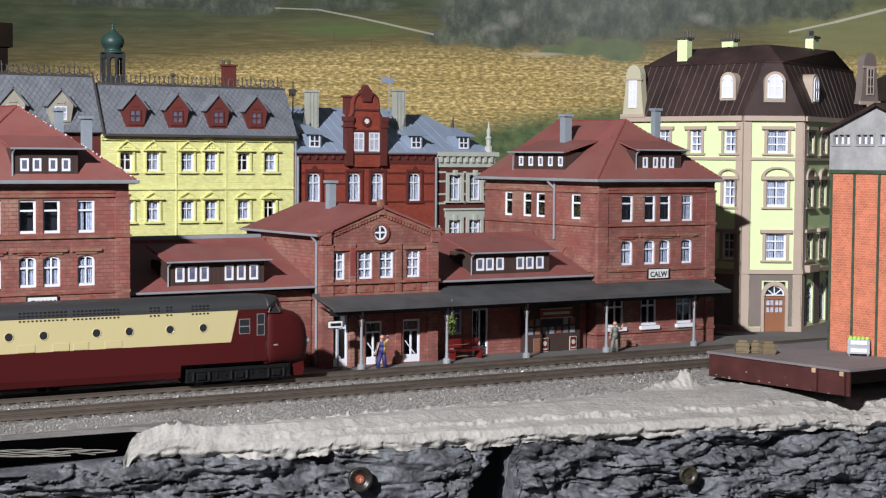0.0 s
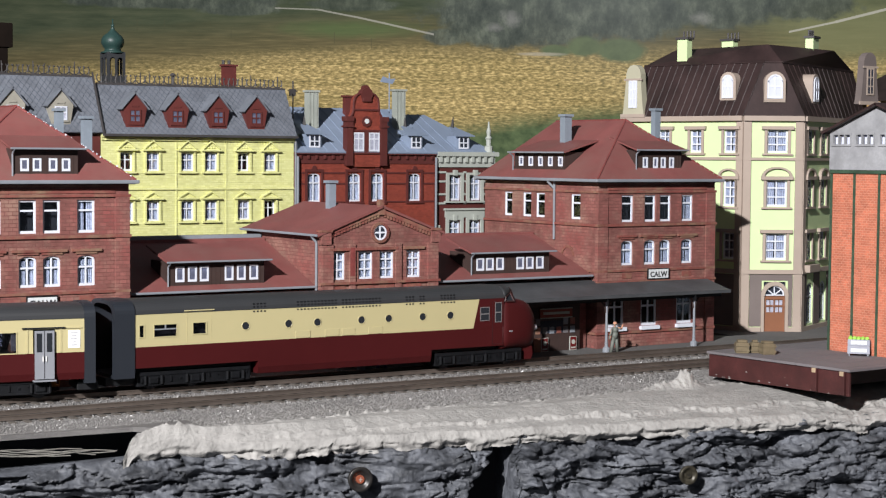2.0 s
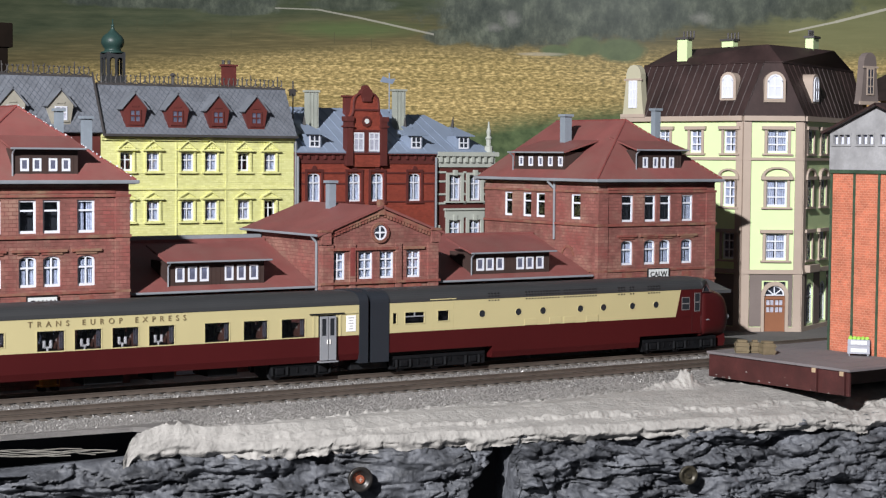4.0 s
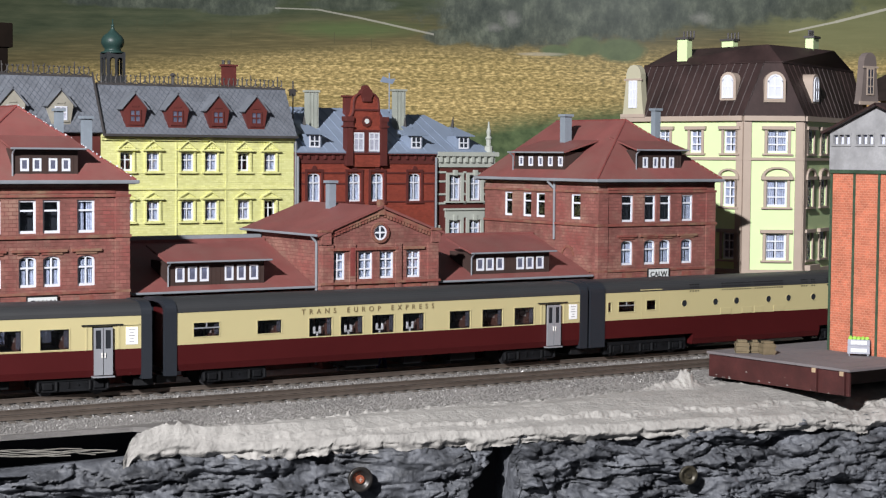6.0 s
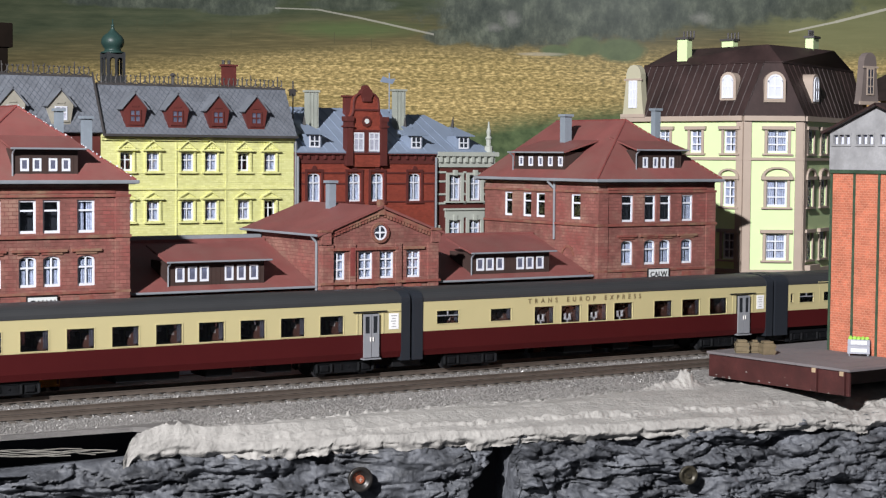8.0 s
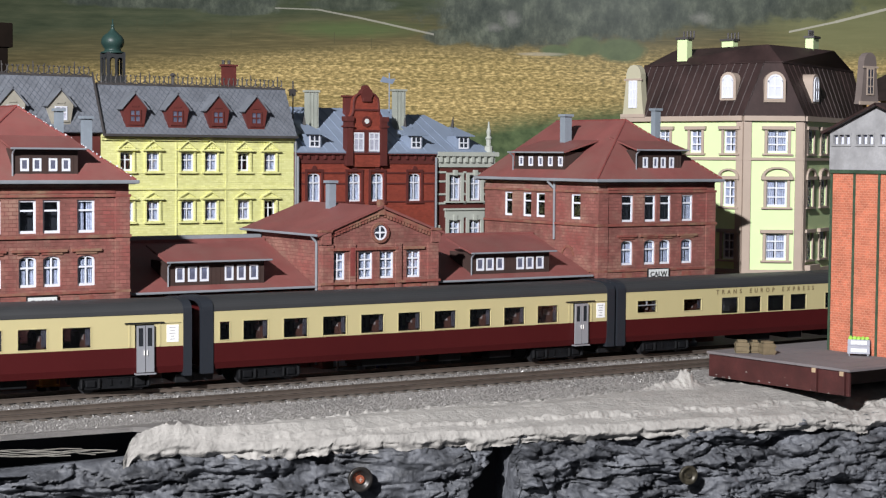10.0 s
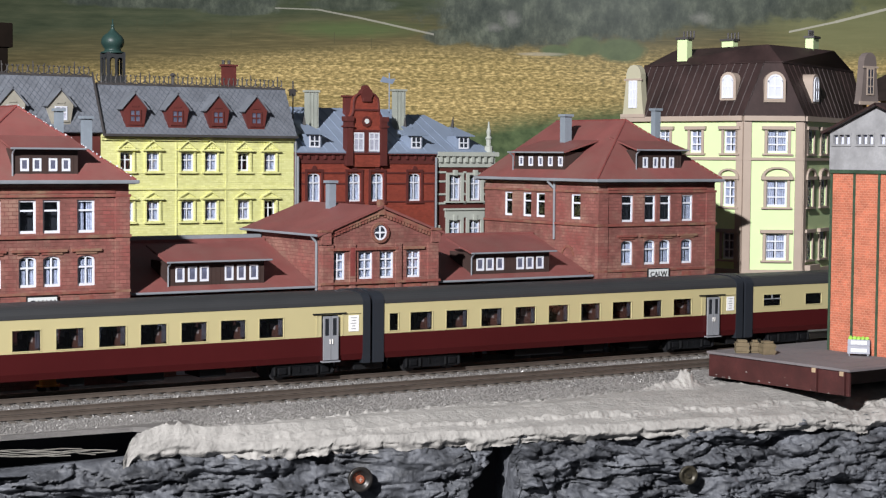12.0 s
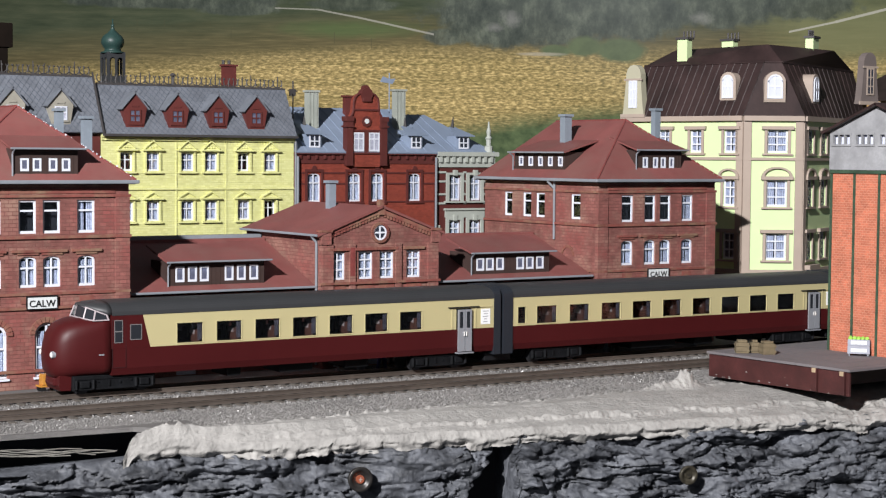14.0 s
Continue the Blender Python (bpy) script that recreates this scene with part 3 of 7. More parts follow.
    pieces("string_course", [(-0.12, w + 0.12, -0.18, 0.0, 4.92, 5.06), (-0.12, w + 0.12, -0.18, 0.0, 4.2, 4.32)], BRICK_TRIM, t)
    lintels(t, Matrix(), wins, BRICK_TRIM, 0.24, 0.16, 0.14, False)
    for u in (0.6, 2.5, 3.97, 5.87):
        pn = part("spandrel_panel", boxes((u - 0.05, u + 1.03, -0.05, 0.0, 4.4, 4.85, 0.02)), BRICK_TRIM, t)
        bm = bmesh.new()
        rod(bm, (u + 0.49, -0.1, 4.64), (u + 0.49, -0.04, 4.64), 0.13, n=12)
        part("boss", bm, BRICK_TRIM, pn)
    part("stain", boxes((1.88, 2.22, -0.126, -0.121, 5.4, 7.1)), STAIN_RED, t)
    for a, b, c, e in doors:
        bm = bmesh.new()
        for s in ((a, a + 0.12, b, b + e), (a + c - 0.12, a + c, b, b + e), (a + 0.12, a + c - 0.12, b + e - 0.12, b + e), (a + 0.12, a + c - 0.12, b, b + 0.45), (a + 0.12, a + c - 0.12, b + e * 0.72, b + e * 0.72 + 0.1), (a + c * 0.5 - 0.05, a + c * 0.5 + 0.05, b + 0.45, b + e * 0.72)):
            box(bm, s[0], s[1], 0.1, 0.18, s[2], s[3])
        dr = part("door", bm, WHITE, t, "white glazed station door")
        p = part("pane", boxes((a + 0.1, a + c - 0.1, 0.13, 0.14, b + 0.4, b + e - 0.1)), PANE, dr)
        p.visible_shadow = False
        # near-black sheet in place of the shade inside the doorway
        part("dark_room_sheet", boxes((a, a + c, 0.9, 0.92, b, b + e)), DARK, dr)
        bm = bmesh.new()
        rod(bm, (a + 0.2, 0.08, b + 1.3), (a + c * 0.7, 0.08, b + 0.5), 0.035)
        part("push_bar", bm, WHITE, dr)
    pieces("gutter", [(-0.52, -0.4, -0.25, d, H - 0.06, H + 0.08)], GUTTER, t, "", None, 0.03)
    bm = bmesh.new()
    rod(bm, (-0.45, 0.5, H), (-0.1, 0.45, H - 0.45), 0.08)
    rod(bm, (-0.1, 0.45, H - 0.45), (-0.1, 0.45, 0.2), 0.08)
    part("downpipe", bm, GUTTER, t)
    chimney(t, 3.05, 4.6, 8.2, 10.9, 0.7, 0.7, CHIMNEY)
    part("gable_crown", boxes((3.8, 4.3, -0.16, 0.03, 9.0, 9.55, 0.03)), BRICK_TRIM, t)
    chimney(t, 4.15, 0.4, 9.2, 9.9, 0.5, 0.5, BRICK_TRIM, False)
    return t


def station_wing(x0, x1, label, left):
    t = thing("station_low_wing", label, "station building", cm(x0, 89.0, ST), "low station wings")
    w = x1 - x0
    wins = [(1.2, 1.4, 1.2, 2.2, {"rows": (0.6,)}), (6.9, 1.4, 1.3, 2.2, {"rows": (0.3, 0.6), "cols": (0.33, 0.66)})]
    holes = [(3.15, 4.4, 0.05, 2.95)]
    facade(t, BRICK_RED, Matrix(), w, 4.6, wins, extra_holes=holes)
    a, b, c, e = 3.15, 0.05, 1.25, 2.9
    bm = bmesh.new()
    for s in ((a, a + 0.12, b, b + e), (a + c - 0.12, a + c, b, b + e), (a + 0.12, a + c - 0.12, b + e - 0.12, b + e), (a + 0.12, a + c - 0.12, b, b + 0.5), (a + c * 0.5 - 0.05, a + c * 0.5 + 0.05, b + 0.5, b + e)):
        box(bm, s[0], s[1], 0.1, 0.18, s[2], s[3])
    dr = part("door", bm, WHITE, t, "white glazed door")
    p = part("pane", boxes((a + 0.1, a + c - 0.1, 0.13, 0.14, b + 0.4, b + e - 0.1)), PANE, dr)
    p.visible_shadow = False
    # near-black sheet, painted as the dark space behind this door
    part("dark_room_sheet", boxes((a, a + c, 0.9, 0.92, b, b + e)), DARK, dr)
    bm = bmesh.new()
    slab(bm, (0, -0.62, 4.85), (w, -0.62, 4.85), (w, 6, 7.3), (0, 6, 7.3), 0.14)
    part("roof", bm, ROOF_RED, t)
    if left:
        part("rear_parapet", boxes((1.2, w, 6.4, 6.9, 6.6, 7.62)), GUTTER, t)
    part("ridge", boxes((0, w, 5.9, 6.2, 7.2, 7.42, 0.04)), ROOF_RED, t)
    part("back_wall", boxes((0, w, 6.0, 6.3, 0, 7.2)), BRICK_RED, t)
    part("gutter", boxes((-0.02, w + 0.02, -0.74, -0.61, 4.75, 4.88, 0.03)), GUTTER, t)
    pieces("string_course", [(0, w, -0.1, 0.0, 4.0, 4.14)], BRICK_TRIM, t)
    if left:
        dormer(t, cm(2.8, 0.1, 5.08), 5.95, 1.4, 2.6, [(u, 0.24, 0.55, 0.88) for u in (0.35, 1.12, 1.86, 3.42, 4.2, 5.0)], BROWN_WOOD, ROOF_RED)
    else:
        dormer(t, cm(3.2, 0.1, 5.08), 6.0, 1.4, 2.6, [(u, 0.26, 0.58, 0.8) for u in (0.3, 1.04, 1.82, 3.4, 4.16, 4.96)], BROWN_WOOD, ROOF_RED)
        # kiosk front under the canopy
        k = part("kiosk_front", boxes((6.9, 11.3, -0.5, -0.02, 0.02, 3.4)), BROWN_WOOD, t, "dark wooden newspaper kiosk")
        ks = part("kiosk_sign", boxes((8.0, 10.6, -0.62, -0.5, 2.15, 2.8, 0.02)), ROW_RED, k, "red kiosk sign board")
        part("print_bar", boxes((8.25, 10.35, -0.64, -0.62, 2.4, 2.56)), STONE_GREY, ks)
        pieces("border", [(8.0, 10.6, -0.64, -0.61, 2.74, 2.8), (8.0, 10.6, -0.64, -0.61, 2.15, 2.2)], STONE_GREY, ks)
        part("counter_window", boxes((8.1, 9.9, -0.53, -0.5, 1.2, 2.0)), DARK_PANE, k)
        for i in range(7):
            for j in range(2):
                if 7.8 < 7.15 + i * 0.56 < 9.7 and j:
                    continue
                part("magazine", boxes((7.15 + i * 0.56, 7.52 + i * 0.56, -0.54, -0.5, 1.15 + j * 0.55, 1.58 + j * 0.55)), (GUTTER, BRICK_TRIM, DOCK_TOP)[(i + j) % 3], k)
    return t


DARK_PANE = paint("dark_window_glass", (0.03, 0.035, 0.05), 0.1, stain=0.1, bump=0.0, spec=0.6)
station_tower(69.8, 88.1, "red brick station tower beside the corner house", False)
station_tower(26.95, 87.9, "red brick station building with weathered tile roof", True)
station_hall()
station_wing(37.2, 49.0, "low brick station wing with red tiled roof", True)
station_wing(57.4, 69.6, "low brick wing with kiosk under the canopy", False)

t = thing("platform_canopy", "dark slate platform canopy on pale iron columns", "canopy")
bm = bmesh.new()
slab(bm, (48.7, 85.7, 3.28), (79.2, 85.7, 3.28), (79.2, 88.3, 3.95), (48.7, 88.3, 3.95), 0.12)
part("canopy_roof", bm, SLATE, t)
bm = bmesh.new()
slab(bm, (57.3, 88.3, 3.96), (69.7, 88.3, 3.96), (69.7, 89.1, 4.15), (57.3, 89.1, 4.15), 0.12)
part("canopy_back", bm, SLATE, t)
part("edge_trim", boxes((48.65, 79.25, 85.62, 85.72, 3.08, 3.3)), SLATE, t)
part("beam", boxes((48.9, 79.0, 86.3, 86.5, 2.8, 3.3)), T_BLACK, t)
for i in range(40):
    x = 49.0 + i * 0.77
    part("rafter", boxes((x, x + 0.12, 85.8, 87.9, 3.14, 3.2)), BROWN_WOOD, t)
bm = bmesh.new()
for x in (50.95, 56.95, 62.9, 69.25, 76.7):
    bm = bmesh.new()
    lathe(bm, [(0.24, 0), (0.24, 0.24), (0.2, 0.3), (0.11, 0.36), (0.1, 0.55), (0.13, 0.57), (0.09, 0.63), (0.075, 3.0), (0.13, 3.08), (0.13, 3.4)], 12, (x, 86.4, ST))
    col = part("column", bm, GUTTER, t, "pale grey cast-iron column")
    for s in (-1, 1):
        bm = bmesh.new()
        pts = [(x + s * (0.08 + 0.75 * (1 - math.cos(a))), 2.1 + 0.85 * math.sin(a)) for a in [math.pi / 2 * i / 6 for i in range(7)]]
        for p, q in zip(pts, pts[1:]):
            rod(bm, (p[0], 86.4, p[1]), (q[0], 86.4, q[1]), 0.05, n=6)
        part("bracket", bm, BROWN_WOOD, col)

# platform furniture
SHIRT = paint("yellow_shirt", (0.68, 0.55, 0.18), 0.6)
RED_PAINT = paint("bright_red_paint", (0.12, 0.009, 0.009), 0.4)
CRATE_TAN = paint("reddish_tan_board", (0.24, 0.11, 0.07), 0.7, stain=0.3)
LEAF = paint("yellow_green_leaf", (0.12, 0.16, 0.03), 0.7, stain=0.7, coarse=500)
s = thing("platform_sign", "small white enamel sign on a pale post", "sign", cm(48.95, 86.0, ST))
bm = bmesh.new()
rod(bm, (0.2, 0.03, 0), (0.2, 0.03, 3.0), 0.06)
rod(bm, (0.2, 0.03, 0), (0.2, 0.03, 0.2), 0.13)
part("post", bm, GUTTER, s)
part("board", boxes((-0.45, 0.45, -0.06, 0.0, 2.6, 2.98)), PAPER_WHITE, s)
part("border", boxes((-0.48, 0.48, -0.055, -0.005, 2.55, 2.6), (-0.48, 0.48, -0.055, -0.005, 2.98, 3.03)), T_BLACK, s)
part("print_bar", boxes((-0.34, 0.34, -0.08, -0.06, 2.71, 2.87)), T_BLACK, s)
b = thing("platform_bench", "bright red slatted bench under the canopy", "bench", cm(58.2, 87.6, ST))
for i in range(3):
    part("seat_slat", boxes((0, 2.3, 0.0 + i * 0.2, 0.16 + i * 0.2, 0.5, 0.58)), RED_PAINT, b)
    part("back_slat", boxes((0, 2.3, 0.6, 0.66, 0.68 + i * 0.2, 0.84 + i * 0.2)), RED_PAINT, b)
for x in (0.15, 2.05):
    part("leg", boxes((x, x + 0.1, 0.0, 0.66, 0, 0.5)), RED_PAINT, b)
for x, mat in ((64.85, PAPER_WHITE), (65.45, RED_PAINT), (67.75, RED_PAINT)):
    p = thing("poster_board", "small advertising poster leaning on the kiosk", "poster", cm(x, 88.3, ST, 0, 0, 0), "posters below the kiosk")
    part("board", boxes((0, 0.56 if mat is RED_PAINT else 0.58, 0, 0.06, 0.02, 0.92)), STONE_GREY if mat is RED_PAINT else CRATE_TAN, p)
    if mat is RED_PAINT:
        part("picture", boxes((0.04, 0.52, -0.015, 0.0, 0.06, 0.88)), RED_PAINT, p)
        bm = bmesh.new()
        rod(bm, (0.28, -0.03, 0.56), (0.28, -0.015, 0.56), 0.16, n=7)
        part("emblem", bm, STONE_GREY, p)
        part("print_bar", boxes((0.1, 0.46, -0.025, -0.015, 0.14, 0.24)), STONE_GREY, p)
    else:
        pieces("slat", [(0.0, 0.58, -0.03, 0.0, 0.08 + k * 0.22, 0.24 + k * 0.22) for k in range(4)], CRATE_TAN, p)
h = thing("hanging_basket", "yellow-green plant in a hanging basket", "plant", cm(57.1, 86.1, 1.95))
bm = bmesh.new()
random.seed(5)
for i in range(150):
    a, e = random.uniform(0, 6.28), random.uniform(-1.5, 1.5)
    r = random.uniform(0.7, 1.05)
    d = Vector((0.3 * math.cos(a) * math.cos(e), 0.3 * math.sin(a) * math.cos(e), 0.62 * math.sin(e)))
    q = Vector((random.uniform(-1, 1), random.uniform(-1, 1), random.uniform(-1, 1))).normalized() * 0.09
    w = q.cross(d.normalized()) * 0.7
    vs = [bm.verts.new(v) for v in (d * r - q, d * r + w, d * r + q, d * r - w)]
    bm.faces.new(vs)
tagged(part("leaves", bm, LEAF, h), kind="stuff")
bm = bmesh.new()
rod(bm, (0, 0, 0.3), (0, 0, 1.5), 0.03)
part("chain", bm, GUTTER, h)


def figure(m, label, legs, shirt, skin, arm):
    """A cast figure, one plain mesh."""
    bm = bmesh.new()

    def limb(a, b, r, r2, k):
        n0 = len(bm.faces)
        rod(bm, a, b, r, r2, 8)
        bm.faces.ensure_lookup_table()
        for f in bm.faces[n0:]:
            f.material_index = k
    limb((-0.3, 0, 0), (-0.1, 0, 0.95), 0.1, 0.14, 0)
    limb((0.28, 0.05, 0), (0.1, 0, 0.95), 0.1, 0.14, 0)
    limb((0, 0, 0.9), (0, 0, 1.3), 0.2, 0.21, 0)
    limb((0, 0, 1.3), (0, 0, 1.62), 0.22, 0.17, 1)
    limb((-0.22, 0, 1.55), (-0.42, -0.06, 1.1), 0.08, 0.07, 1)
    limb((-0.42, -0.06, 1.1), (-0.5, -0.1, 0.85), 0.06, 0.06, 2)
    limb((0.22, 0, 1.55), arm[0], 0.08, 0.07, 1)
    limb(arm[0], arm[1], 0.06, 0.06, 2)
    limb((0, 0, 1.62), (0, 0, 1.7), 0.07, 0.07, 2)
    n0 = len(bm.faces)
    bmesh.ops.create_icosphere(bm, subdivisions=2, radius=0.15, matrix=Matrix.Translation((0, 0, 1.84)))
    bm.faces.ensure_lookup_table()
    for f in bm.faces[n0:]:
        f.material_index = 2
    single("model_figure", bm, [legs, shirt, skin], label, "figurine", m, "figures on the platform", smooth=True)


OVERALL = paint("violet_blue_overalls", (0.03, 0.028, 0.13), 0.6)
SKIN = paint("flesh_paint", (0.48, 0.24, 0.15), 0.6)
OLIVE = paint("grey_green_uniform", (0.14, 0.15, 0.13), 0.6)
figure(cm(52.3, 86.3, ST), "painted figurine in yellow shirt and blue overalls", OVERALL, SHIRT, SKIN, ((0.42, -0.05, 1.75), (0.3, -0.08, 1.95)))
def luggage_trolley(m):
    t = thing("luggage_trolley", "orange luggage trolley standing on the platform", "trolley", m)
    part("deck", boxes((0, 1.1, 0, 0.7, 0.28, 0.36, 0.02)), ORANGE, t)
    part("load", boxes((0.15, 0.95, 0.08, 0.62, 0.36, 0.95, 0.06)), ORANGE, t)
    for x in (0.2, 0.9):
        for y in (0.03, 0.6):
            bm = bmesh.new()
            rod(bm, (x, y, 0.15), (x, y + 0.07, 0.15), 0.15, n=12)
            part("wheel", bm, T_BLACK, t)
    bm = bmesh.new()
    rod(bm, (1.08, 0.1, 0.3), (1.15, 0.1, 1.1), 0.03)
    rod(bm, (1.08, 0.6, 0.3), (1.15, 0.6, 1.1), 0.03)
    rod(bm, (1.15, 0.1, 1.1), (1.15, 0.6, 1.1), 0.03)
    part("handle", bm, ORANGE, t)


ORANGE = paint("orange_trolley_paint", (0.45, 0.2, 0.035), 0.5, stain=0.3, coarse=200)
luggage_trolley(cm(31.4, 86.3, ST))
figure(cm(69.7, 86.1, ST), "painted figurine in grey-green uniform saluting", OLIVE, OLIVE, SKIN, ((0.5, -0.05, 1.5), (0.62, -0.05, 1.75)))

# ---- town houses behind the station ----
def hood(house, m, u, w, z, mat, kind):
    """Window head ornament: a pointed or curved pediment on a shelf."""
    p = part("window_hood", boxes((u - 0.28, u + w + 0.28, -0.3, 0.0, z, z + 0.13)), mat, house, "", m)
    bm = bmesh.new()
    mid = u + w / 2
    if kind == "point":
        prism(bm, [(u - 0.2, z + 0.13), (u + w + 0.2, z + 0.13), (mid, z + 0.5)], "y", -0.09, 0.0)
        for s in (-1, 1):
            e = mid + s * (w / 2 + 0.28)
            prism(bm, [(e, z + 0.13), (e - s * 0.14, z + 0.13), (mid, z + 0.5), (mid, z + 0.6)], "y", -0.24, 0.0)
    else:
        arc = [(mid + (w / 2 + 0.15) * math.cos(a), z + 0.13 + 0.3 * math.sin(a) ** 1.6 + 0.26 * max(0.0, 1 - 1.5 * abs(math.cos(a)))) for a in [math.pi * i / 10 for i in range(11)]]
        prism(bm, arc, "y", -0.1, 0.0)
        for i in range(10):
            lift = Vector((0, 0.1))
            prism(bm, [arc[i], arc[i + 1], Vector(arc[i + 1]) + lift, Vector(arc[i]) + lift], "y", -0.24, 0.0)
        for i in (-1, 0, 1):
            rod(bm, (mid + i * 0.22, -0.1, z + 0.27), (mid + i * 0.22, -0.19, z + 0.27), 0.08, 0.04, 8)
    part("pediment", bm, mat, p)


def surround(house, m, u, v, w, h, mat, wd=0.13, out=0.13):
    pieces("window_surround", [(u - wd, u, -out, 0.0, v - 0.05, v + h), (u + w, u + w + wd, -out, 0.0, v - 0.05, v + h)], mat, house, "", m)
    part("window_sill", boxes((u - wd * 1.7, u + w + wd * 1.7, -out * 1.8, 0.0, v - 0.18, v - 0.05)), mat, house, "", m)


def slate_courses(house, a, b, c, d, rows, cols, mat, parent=None):
    """Slates in staggered rows on the slope a b (eaves) c d (ridge), as one sheet of lozenges."""
    a, b, c, d = (Vector(v) for v in (a, b, c, d))
    n = (b - a).cross(d - a).normalized()
    if n.z < 0:
        n = -n
    bm = bmesh.new()
    for r in range(rows + 1):
        for k in range(cols + 1):
            o = (k - 0.5 * (r % 2)) / cols
            quad = []
            for du, dv, up in ((0.5, -0.92, 0.06), (0.96, 0.0, 0.035), (0.5, 0.92, 0.012), (0.04, 0.0, 0.035)):
                u, v = min(1, max(0, o + du / cols)), min(1, max(0, (r + dv) / rows))
                quad.append(bm.verts.new(a.lerp(b, u).lerp(d.lerp(c, u), v) + n * up))
            bm.faces.new(quad)
    return tagged(part("slate_covering", bm, mat, parent or house), kind="stuff")


SLATE_PIECE = paint("grey_slate", (0.165, 0.178, 0.205), 0.55, stain=0.25, coarse=120)
CHIMNEY_PALE = paint("pale_grey_green_chimney", (0.33, 0.35, 0.31), 0.6, stain=0.2)
BEIGE = paint("beige_dormer_wall", (0.33, 0.31, 0.26), 0.6)
DORMER_RED = paint("red_dormer_wall", (0.12, 0.027, 0.023), 0.6)
IRON = paint("grey_cast_iron", (0.06, 0.055, 0.055), 0.5, stain=0.3)
TURRET_DARK = paint("dark_turret_wood", (0.035, 0.037, 0.04), 0.5)
COPPER = paint("green_copper", (0.022, 0.052, 0.046), 0.45, stain=0.3, coarse=150)


def gabled_dormer(house, x, y, z, mat, w=1.9):
    """A gabled dormer whose front flares from a narrow foot to wide eaves."""
    mid, foot = x + w / 2, w * 0.37
    bm = bmesh.new()
    prism(bm, [(mid - foot, z), (mid + foot, z), (mid + w / 2, z + 1.45), (mid, z + 2.5), (mid - w / 2, z + 1.45)], "y", y, y + 1.5)
    d = part("dormer", bm, mat, house)
    for s in (-1, 1):
        bm = bmesh.new()
        slab(bm, (mid, y - 0.16, z + 2.62), (mid + s * (w / 2 + 0.2), y - 0.16, z + 1.32), (mid + s * (w / 2 + 0.2), y + 1.7, z + 1.32), (mid, y + 1.7, z + 2.62), 0.09)
        part("dormer_roof", bm, SLATE_PIECE, d)
    fm, pm, back, cur = window_meshes(0.92, 1.0, (0.5,), (0.52,), 0.1, 0, DORMER_RED if mat is DORMER_RED else None)
    win = part("window", fm, None, d, "", cm(mid - 0.46, y - 0.07, z + 0.32))
    part("pane", boxes((0.05, 0.87, 0.055, 0.065, 0.05, 0.95)), DORMER_PANE if mat is DORMER_RED else CURTAIN, win)
    part("window_sill", boxes((mid - 0.56, mid + 0.56, y - 0.1, y, z + 0.18, z + 0.31)), mat, d)
    part("gable_panel", boxes((mid - 0.3, mid + 0.3, y - 0.05, y, z + 1.5, z + 1.62)), mat, d)
    return d


def cresting(house, x0, x1, y, z):
    """Wrought ridge ornament: stakes, hoops and points."""
    bm = bmesh.new()
    n = int((x1 - x0) / 0.75)
    for i in range(n):
        x = x0 + (i + 0.5) * (x1 - x0) / n
        rod(bm, (x, y, z), (x + 0.06 * math.sin(i * 2.3), y, z + 0.75 + 0.25 * math.sin(i * 1.7)), 0.06, 0.03, 5)
        rod(bm, (x + 0.37, y, z), (x + 0.37, y, z + 0.4), 0.045, 0.03, 4)
        for s in (-1, 1):
            pts = [(x + s * 0.38 * math.sin(a), z + 0.42 - 0.36 * math.cos(a)) for a in [math.pi * 0.75 * j / 5 for j in range(6)]]
            for p, q in zip(pts, pts[1:]):
                rod(bm, (p[0], y, p[1]), (q[0], y, q[1]), 0.042, n=4)
        bmesh.ops.create_icosphere(bm, subdivisions=1, radius=0.09, matrix=Matrix.Translation((x, y, z + 0.62)))
    box(bm, x0, x1, y - 0.05, y + 0.05, z, z + 0.06)
    tagged(part("ridge_cresting", bm, IRON, house), kind="stuff")


